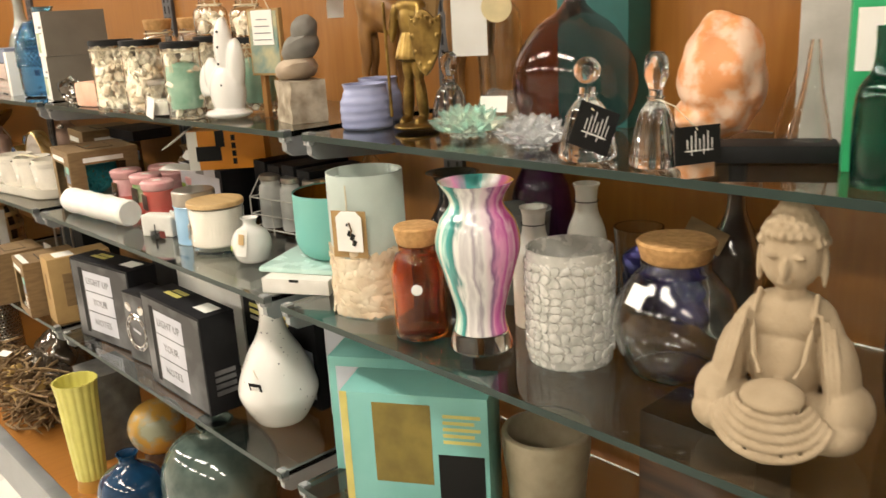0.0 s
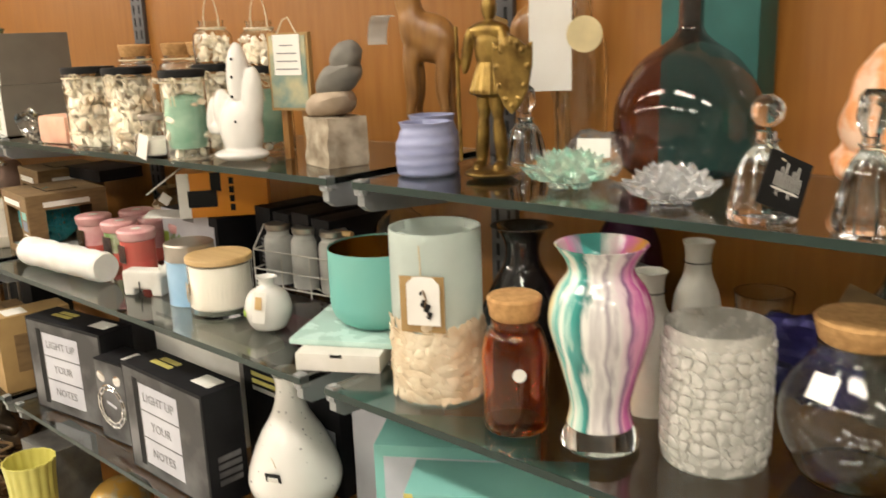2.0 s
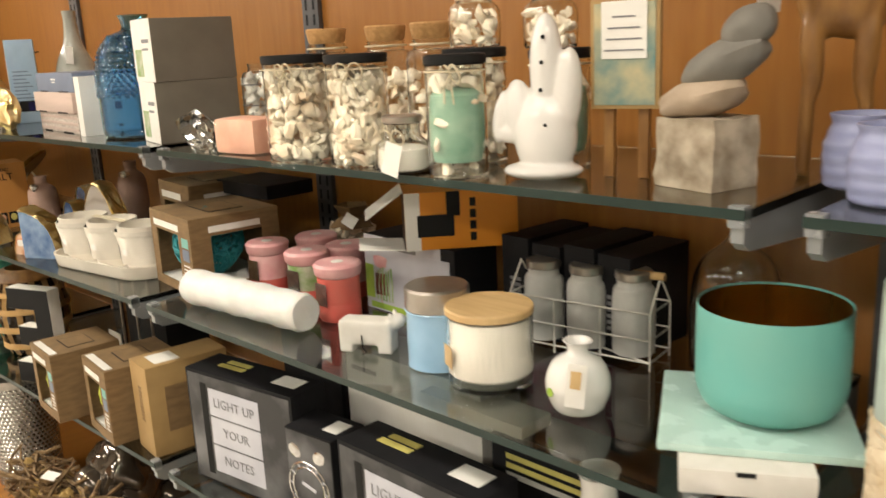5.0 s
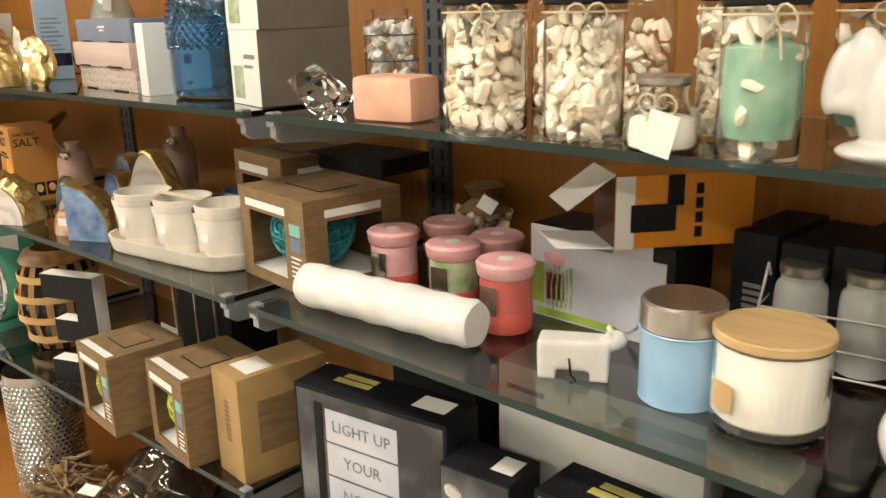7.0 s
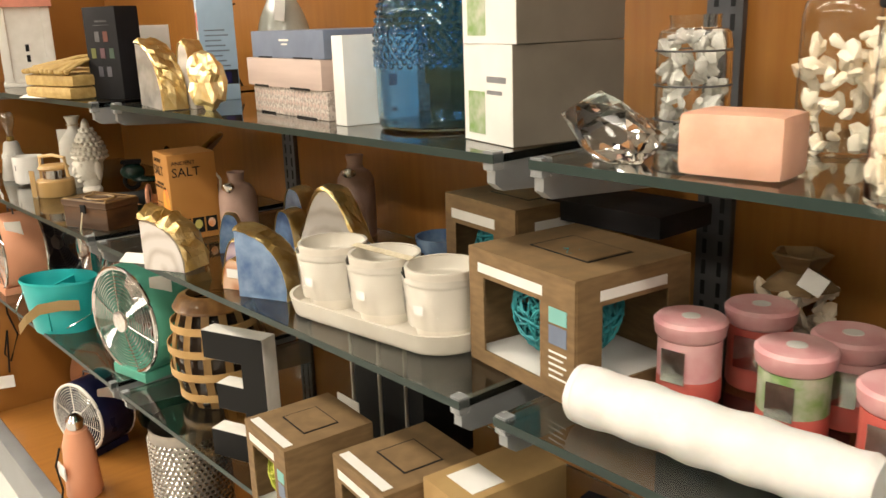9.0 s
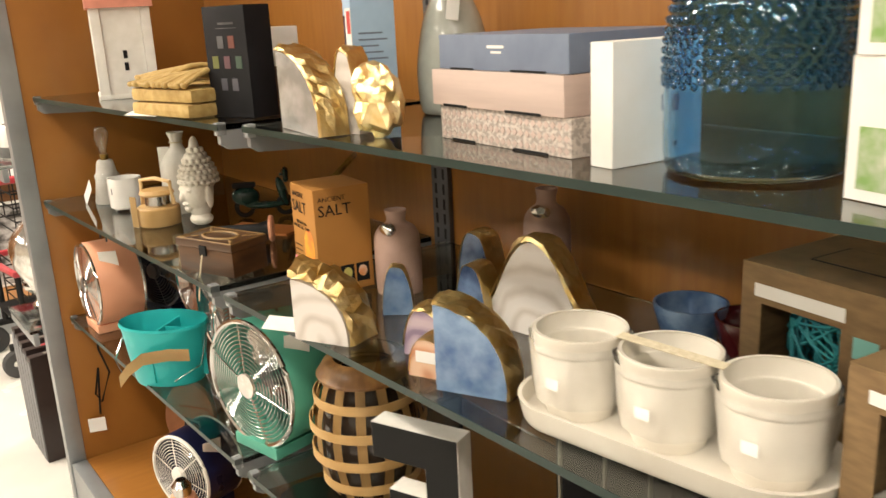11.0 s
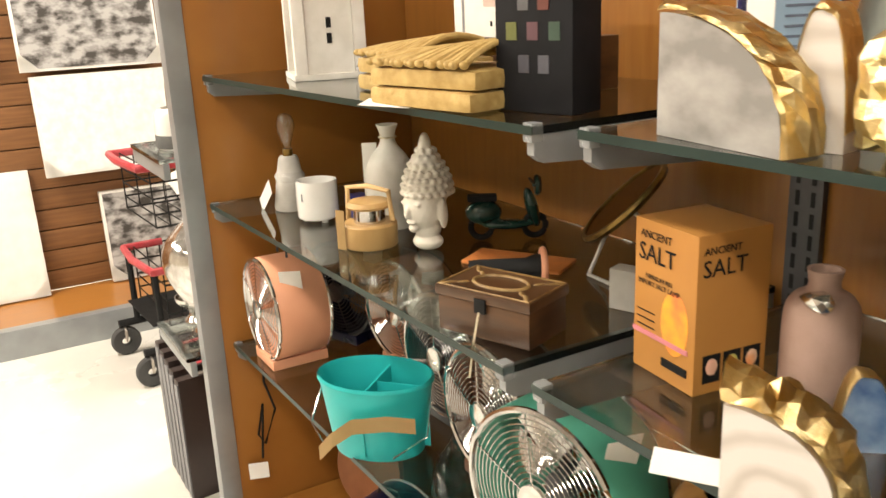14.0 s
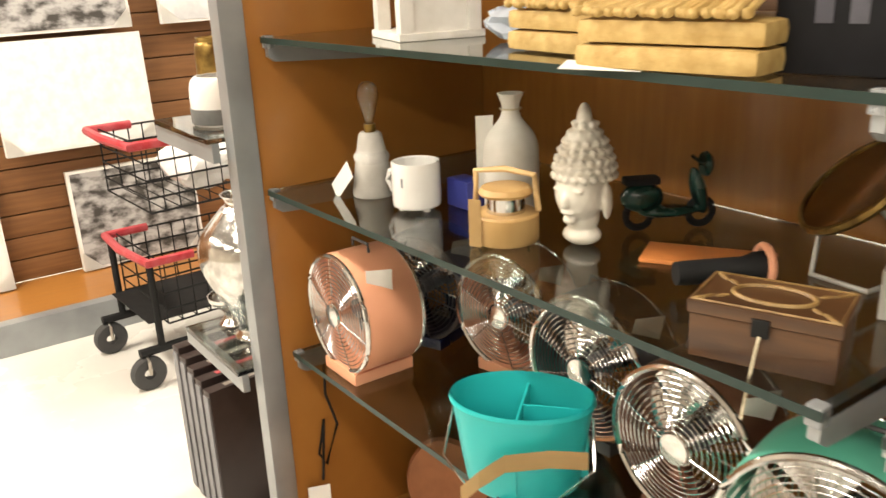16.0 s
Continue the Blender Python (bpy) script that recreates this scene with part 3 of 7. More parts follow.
def window_box(label, x, y, z, dims, rz, thread, faces, group):
    """A kraft box with window cut-outs that show a ball of wound thread."""
    dx, dy, dz = dims
    ob = thing("window_box", label, "box", x, y, z, rz, group)
    t = 0.003
    part("bottom", box(-dx / 2, dx / 2, -dy / 2, dy / 2, 0, t), KRAFT, ob, "", False)
    part("top_flap", box(-dx / 2, dx / 2, -dy / 2, dy / 2, dz - t, dz, 0.0008), KRAFT, ob, "", False)
    part("back_panel", box(dx / 2 - t, dx / 2, -dy / 2, dy / 2, t, dz - t), KRAFT, ob, "", False)
    part("end_flap", box(-dx / 2, dx / 2 - t, dy / 2 - t, dy / 2, t, dz - t), KRAFT, ob, "", False)
    for f in "fs":
        w, lo, hi = (dy, 0.15, 0.70) if f == "f" else (dx, 0.22, 0.80)
        a = -w / 2
        spans = [(a, a + w, t, dz - t)] if f not in faces else [
            (a, a + w, t, dz * 0.12), (a, a + w, dz * 0.76, dz - t), (a, a + w * (1 - hi if f == "f" else lo), dz * 0.12, dz * 0.76), (a + w * (1 - lo if f == "f" else hi), a + w, dz * 0.12, dz * 0.76)]
        bm = bmesh.new()
        for u0, u1, v0, v1 in spans:
            if f == "f":
                add_box(bm, -dx / 2, -dx / 2 + t, max(u0, -dy / 2 + t * 0.5), min(u1, dy / 2 - t), v0, v1)
            else:
                add_box(bm, max(u0, -dx / 2 + t), min(u1, dx / 2 - t), -dy / 2, -dy / 2 + t, v0, v1)
        bmesh.ops.remove_doubles(bm, verts=bm.verts[:], dist=0.0001)
        part("front_window" if f == "f" else "side_window", bm, KRAFT, ob, "brown kraft card frame", False)
    r = min(dx, dy, dz) * 0.455
    bm = bmesh.new()
    c = Vector((-dx / 2 + r + 0.006, -0.004, r + dz * 0.105))
    for _ in range(64):
        q = Euler((rng.uniform(0, 6), rng.uniform(0, 6), rng.uniform(0, 6))).to_matrix()
        rr = r * rng.uniform(0.9, 1.0)
        tube([c + q @ Vector((rr * math.cos(k * 0.349), rr * math.sin(k * 0.349), rng.uniform(-0.006, 0.006))) for k in range(18)], 0.0016, 4, True, bm)
    part("thread_ball", bm, thread, ob, "loose ball of wound coloured thread")
    part("inner_floor", box(-dx / 2 + 0.008, dx / 2 - 0.008, -dy / 2 + 0.008, dy / 2 - 0.008, t + 0.0005, dz * 0.1), PAPER, ob, "white paper base")
    decal(ob, dims, "f", 0.10, 0.72, 0.80, 0.88, PAPER, "label_strip", "white label strip")
    decal(ob, dims, "t", 0.25, 0.78, 0.32, 0.72, BLACKM, "top_border", "dark line border")
    decal(ob, dims, "t", 0.27, 0.76, 0.335, 0.705, KRAFT, "top_field", "brown field", 0.0014)
    if "s" in faces:
        decal(ob, dims, "s", 0.2, 0.78, 0.80, 0.88, PAPER, "label_strip", "white label strip")
        decal(ob, dims, "s", 0.85, 0.95, 0.42, 0.58, SKY, "picture", "small blue picture")
    else:
        decal(ob, dims, "t", 0.08, 0.92, 0.03, 0.13, PAPER, "label_strip", "white label strip")
    decal(ob, dims, "f", 0.78, 0.93, 0.45, 0.60, SLATE, "picture", "small dark picture")
    decal(ob, dims, "f", 0.78, 0.93, 0.62, 0.74, AQUA, "picture", "small teal picture")
    for k in range(5):
        decal(ob, dims, "f", 0.78, 0.93 - 0.03 * (k % 2), 0.18 + 0.05 * k, 0.195 + 0.05 * k, PAPER, "print_line", "pale lines of print")
    return ob


def fan(label, x, y, z, r, depth, body, grille, rz=0.0, group="desk fans", z_c=None):
    """A drum fan that faces -x: housing, wire grille, blades, hub, foot."""
    ob = thing("desk_fan", label, "fan", x, y, z, rz, group)
    zc = z_c or r + 0.012
    drum = lathe([(r * 0.97, 0), (r, 0.006), (r, depth - 0.006), (r * 0.97, depth), (r * 0.93, depth), (r * 0.93, 0)], 48)
    bm = bmesh.new()
    drum.transform(Matrix.Translation((-depth / 2, 0, zc)) @ Matrix.Rotation(radians(90), 4, "Y"))
    bmesh.ops.holes_fill(drum, edges=[e for e in drum.edges if e.is_boundary and e.verts[0].co.x > 9])
    part("housing", drum, body, ob)
    for s in (-1, 1):
        x0 = s * (depth / 2 - 0.004)
        g = bmesh.new()
        n = int(r * 0.85 / 0.0072)
        for k in range(1, n + 1):
            rr = r * 0.93 * k / n
            if rr > r * 0.2:
                bul = s * 0.012 * (1 - (rr / r) ** 2)
                tube(ring(rr, x0 + bul, 36, "x", (0, 0, zc)), 0.0011, 4, True, g)
        for k in range(6):
            a = k * math.pi / 3 + 0.3
            tube([(x0 + s * 0.012, r * 0.15 * math.cos(a), zc + r * 0.15 * math.sin(a)), (x0, r * 0.95 * math.cos(a), zc + r * 0.95 * math.sin(a))], 0.0016, 5, bm=g)
        part("grille", g, grille, ob, "round wire grille")
        cap = lathe([(0, -0.006), (r * 0.2, -0.005), (r * 0.21, 0), (r * 0.19, 0.008), (0, 0.012)], 28)
        cap.transform(Matrix.Translation((x0 + s * 0.010, 0, zc)) @ Matrix.Rotation(radians(90 * s), 4, "Y"))
        part("badge", cap, grille, ob, "round centre cap")
        rim = tube(ring(r * 0.965, x0 + s * 0.004, 48, "x", (0, 0, zc)), 0.005, 6, True)
        part("rim", rim, grille, ob, "pale front rim")
    for k in range(5):
        a = 2 * math.pi * k / 5
        b = bmesh.new()
        bmesh.ops.create_grid(b, x_segments=6, y_segments=8, size=0.5)
        for v in b.verts:
            u, w = v.co.x, v.co.y + 0.5
            rad, ang = r * (0.12 + 0.74 * w), u * (0.5 + 0.5 * w)
            v.co = Vector((0.03 * u * (1 - 0.3 * w), rad * math.cos(a + ang), zc + rad * math.sin(a + ang)))
        bmesh.ops.solidify(b, geom=b.faces[:], thickness=0.0015)
        part("blade", b, CHROME, ob, "shiny metal blade")
    hub = lathe([(0, -0.02), (r * 0.16, -0.02), (r * 0.16, 0.03), (0, 0.03)], 24)
    hub.transform(Matrix.Translation((0, 0, zc)) @ Matrix.Rotation(radians(90), 4, "Y"))
    part("motor", hub, DARKMETAL, ob)
    part("foot", box(-depth * 0.55, depth * 0.55, -r * 0.5, r * 0.5, 0, zc - r * 0.985 + 0.01, 0.003), body, ob)
    hook = tube([(0, -0.03, zc + r), (0, -0.028, zc + r + 0.016), (0, 0.028, zc + r + 0.016), (0, 0.03, zc + r)], 0.003, 6)
    part("carry_loop", hook, DARKMETAL, ob)
    card("price_tag", ob, (-depth * 0.15, -r * 0.78, zc + r * 0.63), 0.048, 0.075, (0, -20, 62), PAPER, label="white price tag")
    return ob


def bookend(label, x, y, z, w, h, t, stone, rz=0.0, shape="quarter", gold=0.010):
    """A cut slab of agate with a ragged gold-leaf rim."""
    ob = thing("agate_bookend", label, "bookend", x, y, z, rz, "agate bookends")
    pts = []
    if shape == "quarter":
        for k in range(17):
            a = math.pi / 2 * k / 16
            pts.append((w / 2 - w * math.sin(a) ** 1.1, h * math.cos(a) ** 0.75))
        outline = [(w / 2, 0)] + pts
    else:
        for k in range(21):
            s = k / 20
            pts.append((w / 2 - w * s, h * (0.12 + 0.88 * math.sin(math.pi * s) ** (1.5 if shape == "peak" else 0.55)) * (1 + 0.05 * math.sin(9 * s))))
        outline = [(w / 2, 0)] + pts + [(-w / 2, 0)]
    bm = bmesh.new()
    f = bm.faces.new([bm.verts.new((-t / 2, u, v)) for u, v in outline])
    ex = bmesh.ops.extrude_face_region(bm, geom=[f])
    bmesh.ops.translate(bm, verts=[g for g in ex["geom"] if isinstance(g, bmesh.types.BMVert)], vec=(t, 0, 0))
    part("stone", bm, stone, ob, "polished banded stone face", False)
    g = bmesh.new()
    cols = 7
    grid = []
    for i, (u, v) in enumerate(pts):
        row = []
        for j in range(cols):
            a = math.pi * j / (cols - 1)
            out = gold * (0.35 + 0.65 * math.sin(a)) * (1 + 0.9 * noise.noise(Vector((u * 90, v * 90 + j * 3.1, x * 10))))
            c = Vector((0, u, v * 1.0))
            d = Vector((0, u * 0.7, v + 0.01)).normalized()
            row.append(g.verts.new(c + d * (out - 0.0012) + Vector((-math.cos(a) * (t / 2 + 0.003), 0, 0))))
        grid.append(row)
    for i in range(len(grid) - 1):
        for j in range(cols - 1):
            g.faces.new((grid[i][j], grid[i + 1][j], grid[i + 1][j + 1], grid[i][j + 1]))
    bmesh.ops.solidify(g, geom=g.faces[:], thickness=0.002)
    part("gold_rim", g, GOLD, ob, "crinkled gold-leaf rim", False)
    return ob


def perfume(label, x, y, r, h, stopper, tag=None):
    ob = thing("perfume_bottle", label, "bottle", x, y, U, 20, "crystal bottles")
    flute = lambda a, q, z: q * (1 + 0.05 * math.cos(10 * a))
    part("body", lathe(smooth_profile([(0.001, 0), (r, 0.002), (r, h * 0.18), (r * 0.72, h * 0.45), (r * 0.34, h * 0.58), (r * 0.42, h * 0.62), (0.001, h * 0.625)], 4), 40, 1, flute), CRYSTAL, ob, "fluted clear crystal", True, False)
    b = bmesh.new()
    if stopper == "ball":
        ball(b, (0, 0, h * 0.83), (r * 0.52, r * 0.52, r * 0.52), sub=3)
    else:
        b = lathe([(0, h * 0.66), (r * 0.34, h * 0.68), (r * 0.55, h * 0.80), (r * 0.5, h * 0.95), (r * 0.3, h), (0, h)], 8)
    part("stopper", b, CRYSTAL, ob, "clear glass stopper", True, False)
    part("neck_collar", lathe([(0, h * 0.62), (r * 0.3, h * 0.62), (r * 0.3, h * 0.68), (0, h * 0.68)], 20), CRYSTAL, ob, "", True, False)
    if tag:
        c, turn, w, hh = tag
        card("black_tag", ob, c, w, hh, turn, BLACKM, 0.001, "black card tag with white script")
        bm = bmesh.new()
        for k in range(7):
            add_box(bm, -0.0014, -0.0008, -w * 0.32 + k * w * 0.09, -w * 0.30 + k * w * 0.09, -hh * (0.1 + 0.08 * (k % 3)), hh * (0.16 + 0.1 * ((k * 2) % 3)))
        add_box(bm, -0.0014, -0.0008, -w * 0.33, w * 0.28, -hh * 0.16, -hh * 0.13)
        bm.transform(pose(*c, *turn))
        part("script", bm, PAPER, ob, "white script strokes", False)
        part("cord", tube([(0, 0, h * 0.6), (c[0] * 0.6 - 0.01, c[1] * 0.5, h * 0.55), (c[0], c[1], c[2] + hh * 0.4)], 0.0009, 5), TWINE, ob)
    return ob


def lotus(label, x, y, r, h, material):
    ob = thing("crystal_lotus", label, "candle holder", x, y, U, 0, "crystal candle holders")
    for row, (n, tilt, ln) in enumerate(((14, 62, 1.0), (12, 42, 0.86), (9, 22, 0.74), (5, 6, 0.6))):
        for k in range(n):
            a = 2 * math.pi * (k + 0.5 * row) / n
            bm = bmesh.new()
            ln2 = r * ln * 0.8
            p = [bm.verts.new(v) for v in ((0, 0, 0), (0.010, -0.013, ln2 * 0.62), (0.010, 0.013, ln2 * 0.62), (-0.006, 0, ln2 * 0.55), (0.004, 0, ln2))]
            for f in ((0, 1, 3), (0, 3, 2), (0, 2, 1), (1, 4, 3), (3, 4, 2), (2, 4, 1)):
                bm.faces.new([p[i] for i in f])
            bm.transform(pose(0, 0, 0.008 + 0.004 * row, 0, 0, math.degrees(a)) @ Matrix.Translation((r * 0.22 * (1 - 0.2 * row), 0, 0)) @ pose(0, 0, 0, 0, tilt, 0))
            part("petal", bm, material, ob, "", False, False)
    part("cup", lathe([(0, 0), (r * 0.4, 0), (r * 0.45, 0.006), (r * 0.32, 0.016), (r * 0.32, 0.026), (r * 0.26, 0.026), (r * 0.25, 0.012), (0, 0.012)], 12), CRYSTAL, ob, "", False, False)
    return ob


IRID = mat("iridescent_crystal", (0.97, 0.96, 0.86), 0.02, trans=0.9, ior=1.65, c2=(0.60, 0.92, 0.82), scale=45, lo=0.42, hi=0.58)
PETAL = mat("bright_crystal", (0.97, 0.97, 0.96), 0.02, trans=0.92, ior=1.65, c2=(0.88, 0.89, 0.90), scale=40)

# ---- upper shelf, first bay ----
green = carton("seed_packet", "bright green card packet with a white label", "packet", 0.985, 0.37, U, (0.045, 0.06, 0.22), GREENPK, 25)
decal(green, (0.045, 0.06, 0.22), "f", 0.1, 0.9, 0.5, 0.8, PAPER, "label_panel", "white label")
decal(green, (0.045, 0.06, 0.22), "f", 0.15, 0.8, 0.1, 0.2, PAPER, "label_panel", "white label")
vessel("green_bottle", "dark green glass bottle with brown paper sleeve", "bottle", 0.90, 0.33, U, [(0.024, 0), (0.026, 0.01), (0.026, 0.09), (0.012, 0.12), (0.011, 0.16)], GREENGL, glass=True)
bag = thing("gift_bag", "white paper gift bag with a pink patch", "bag", 1.12, 0.47, U, 20)
part("body", box(-0.03, 0.03, -0.045, 0.045, 0, 0.26, 0.004), CONC2, bag)
carton("teal_carton", "tall dark teal carton at the back", "box", 1.15, 0.86, U, (0.06, 0.14, 0.3), mat("dark_teal_card", (0.01, 0.09, 0.08), 0.4))
decal(bag, (0.06, 0.09, 0.26), "f", 0.35, 0.85, 0.72, 0.92, PINKLID, "patch", "pink patch")
vessel("cone_vase", "slim clear glass cone vase", "vase", 1.02, 0.455, U, [(0.026, 0), (0.028, 0.004), (0.024, 0.03), (0.012, 0.09), (0.006, 0.14)], CLEAR, glass=True)
ob = thing("tool_case", "black folded plastic case on the glass shelf", "case", 0.985, 0.48, U, 30)
part("case", box(-0.03, 0.03, -0.07, 0.07, 0, 0.022, 0.006), BLACKM, ob)
bm = bmesh.new()
ball(bm, (0, 0, 0.082), (0.060, 0.068, 0.082), sub=4, rough=0.16)
ball(bm, (0.005, 0.02, 0.03), (0.058, 0.06, 0.03), sub=3, rough=0.2)
bm.transform(Matrix.Diagonal((1, 0.86, 1.04, 1)))
bm2 = single("salt_lamp", bm, SALT, "orange pink rock salt lamp, rough carved", "salt lamp", 1.085, 0.61, U + 0.004)
melt(bm2, 0.004, 2)
vessel("glass_bell", "clear flared glass bell jar beside the salt lamp", "jar", 1.13, 0.50, U, [(0.05, 0), (0.052, 0.004), (0.04, 0.05), (0.02, 0.12), (0.016, 0.16)], CLEAR, glass=True)
perfume("fluted crystal bottle with a tall faceted glass stopper", 0.873, 0.576, 0.027, 0.137, "tall", ((-0.012, -0.052, 0.03), (0, 4, 46), 0.062, 0.044))
perfume("fluted crystal bottle with a round glass stopper", 0.87, 0.675, 0.033, 0.137, "ball", ((-0.036, -0.020, 0.046), (24, 8, 42), 0.055, 0.055))
bb = vessel("round_bottle", "large round brown-purple glass bottle with a narrow neck", "bottle", 1.09, 0.87, U,
            [(0.055, 0), (0.084, 0.012), (0.1, 0.06), (0.094, 0.11), (0.066, 0.155), (0.03, 0.182), (0.018, 0.196), (0.0165, 0.21), (0.0165, 0.25), (0.02, 0.255)], BROWNGL, 0.004, glass=True)
rb = vessel("ribbed_bottle", "tall clear ribbed glass bottle with a round cream tag", "bottle", 1.12, 1.06, U,
            [(0.036, 0), (0.038, 0.006), (0.038, 0.17), (0.018, 0.21), (0.015, 0.26)], CLEAR, 0.004, 40, wave=lambda a, r, z: r * (1 + 0.03 * math.cos(10 * a) * math.cos(z * 330)), glass=True, n=14)
tg = lathe([(0, 0), (0.026, 0), (0.026, 0.0012), (0, 0.0012)], 28)
tg.transform(pose(-0.036, -0.028, 0.195, 0, -90, 38))
part("round_tag", tg, mat("cream_tag", (0.72, 0.60, 0.34), 0.7), rb, "round cream card tag")
lotus("iridescent crystal lotus candle holder with pointed petals", 0.93, 0.955, 0.068, 0.05, IRID)
lotus("clear crystal lotus candle holder with pointed petals", 0.90, 0.795, 0.062, 0.05, PETAL)
perfume("small clear crystal bottle with a faceted stopper", 1.03, 1.10, 0.030, 0.125, "tall")
wrap = thing("wrapped_crystal", "crystal piece in crinkled clear wrap with a white label", "ornament", 1.03, 0.975, U, 25)
b = bmesh.new()
ball(b, (0, 0, 0.032), (0.04, 0.045, 0.032), sub=3, rough=0.35)
part("wrap", b, PLASTIC, wrap, "", True, False)
card("label_sticker", wrap, (-0.042, 0.0, 0.045), 0.045, 0.026, (0, 12, 0), PAPER, label="white label")

# the knight is one moulded figure
b = bmesh.new()
for c, s, r in (((0, 0, 0.007), (0.044, 0.044, 0.0075), (0, 0, 0)), ((0, 0.016, 0.05), (0.011, 0.011, 0.045), (6, 0, 0)), ((0, -0.016, 0.05), (0.011, 0.011, 0.045), (-6, 0, 0)),
                ((-0.008, 0.018, 0.016), (0.018, 0.009, 0.008), (0, 0, 0)), ((-0.008, -0.018, 0.016), (0.018, 0.009, 0.008), (0, 0, 0)), ((0, 0.012, 0.105), (0.012, 0.012, 0.035), (0, 0, 0)),
                ((0, -0.012, 0.105), (0.012, 0.012, 0.035), (0, 0, 0)), ((0, 0, 0.135), (0.02, 0.028, 0.018), (0, 0, 0)), ((0, 0, 0.172), (0.019, 0.026, 0.034), (0, 0, 0)),
                ((0, 0, 0.192), (0.017, 0.036, 0.014), (0, 0, 0)), ((0, 0, 0.222), (0.013, 0.012, 0.018), (0, 0, 0)), ((0, 0, 0.238), (0.006, 0.005, 0.012), (0, 0, 0)),
                ((-0.004, 0.038, 0.168), (0.009, 0.009, 0.032), (12, 0, 0)), ((-0.014, -0.034, 0.172), (0.009, 0.009, 0.03), (-20, 20, 0))):
    ball(b, c, s, r, 3)
for pr, wv in (([(0.019, 0.152), (0.021, 0.156), (0.021, 0.160), (0.019, 0.163)], None), ([(0.016, 0.108), (0.034, 0.112), (0.034, 0.117), (0.022, 0.15), (0.019, 0.154)], lambda a, r, z: r * (1 + 0.05 * math.cos(16 * a)))):
    sk = lathe([(0, pr[0][1])] + pr + [(0, pr[-1][1])], 48, 0.85, wv)
    sk_me = bpy.data.meshes.new("tmp")
    sk.to_mesh(sk_me)
    sk.free()
    b.from_mesh(sk_me)
    bpy.data.meshes.remove(sk_me)
# a heater shield with a notched top, bowed forward, studded along its rim
sh = bmesh.new()
rim = [(-0.036, 0.044), (-0.024, 0.038), (-0.012, 0.048), (0, 0.054), (0.012, 0.048), (0.024, 0.038), (0.036, 0.044), (0.035, 0.01), (0.028, -0.024), (0.014, -0.048), (0, -0.060), (-0.014, -0.048), (-0.028, -0.024), (-0.035, 0.01)]
rim = [(u * 0.88, w * 0.88) for u, w in rim]
bow_x = lambda u: -0.004 + 7.0 * u * u
front, rear = [[sh.verts.new((bow_x(u) + d, u, w)) for u, w in rim] for d in (-0.004, 0.003)]
cf, cr = sh.verts.new((-0.008, 0, 0)), sh.verts.new((0.0, 0, 0))
for i in range(len(rim)):
    j = (i + 1) % len(rim)
    sh.faces.new((front[i], front[j], cf))
    sh.faces.new((rear[j], rear[i], cr))
    sh.faces.new((front[j], front[i], rear[i], rear[j]))
for u, w in rim:
    ball(sh, (bow_x(u * 0.8) - 0.005, u * 0.8, w * 0.8), (0.003, 0.003, 0.003), sub=1)
sh.transform(pose(-0.026, -0.052, 0.14, 0, 0, 10))
me_tmp = bpy.data.meshes.new("tmp")
sh.to_mesh(me_tmp)
sh.free()
b.from_mesh(me_tmp)
bpy.data.meshes.remove(me_tmp)
tube([(-0.012, 0.05, 0.02), (-0.014, 0.052, 0.2)], 0.0035, 6, bm=b)
melt(single("knight_figurine", b, BRASS, "aged gold metal knight figurine holding a shield", "figurine", 0.95, 1.10, U, 12), 0.0018, 1).scale = (0.95, 0.88, 1.06)


def giraffe(x, y, h, rz, tagged_):
    b = bmesh.new()
    for sx in (-0.03, 0.035):
        for sy in (-0.016, 0.016):
            tube([(sx, sy, 0), (sx * 0.95, sy, h * 0.2), (sx * 0.8, sy * 0.8, h * 0.42)], 0.0085, 8, bm=b)
            ball(b, (sx * 0.88, sy * 0.85, h * 0.34), (0.014, 0.012, 0.06), (0, 4 if sx > 0 else -4, 0), 2)
    ball(b, (0.008, 0, h * 0.47), (0.048, 0.027, 0.040), (0, 28, 0), 3)
    ball(b, (-0.022, 0, h * 0.50), (0.026, 0.025, 0.055), (0, -10, 0), 3)
    ball(b, (-0.034, 0, h * 0.62), (0.022, 0.020, 0.095), (0, -12, 0), 3)
    ball(b, (-0.052, 0, h * 0.82), (0.014, 0.013, 0.11), (0, -8, 0), 3)
    ball(b, (-0.078, 0, h * 0.985), (0.03, 0.012, 0.014), (0, -20, 0), 2)
    return melt(single("giraffe_figurine", b, GIRAFFE, "tall carved tan wooden giraffe figurine", "figurine", x, y, U, rz, "wooden giraffes"), 0.004, 3)


giraffe(1.06, 1.32, 0.42, -70, 1)
giraffe(1.12, 1.13, 0.44, 110, 1)
tag = thing("hanging_tag", "plain white card tag hanging from a wooden giraffe", "tag", 1.06, 1.075, U + 0.115, 32)
card("card", tag, (0, 0, 0.075), 0.062, 0.15, (0, 0, 0), PAPER)
part("string", tube([(0, 0, 0.149), (0.02, 0.01, 0.19), (0.04, 0.02, 0.22)], 0.0008, 5), TWINE, tag)
curl = bmesh.new()
for k in range(13):
    a = 1.9 * k / 12
    for j, w in enumerate((-0.016, 0.016)):
        curl.verts.new((w, 0.045 * (1 - math.cos(a)) - 0.02, 0.045 * math.sin(a) - 0.02))
curl.verts.ensure_lookup_table()
for k in range(12):
    curl.faces.new([curl.verts[i] for i in (2 * k, 2 * k + 1, 2 * k + 3, 2 * k + 2)])
bmesh.ops.solidify(curl, geom=curl.faces[:], thickness=0.0006)
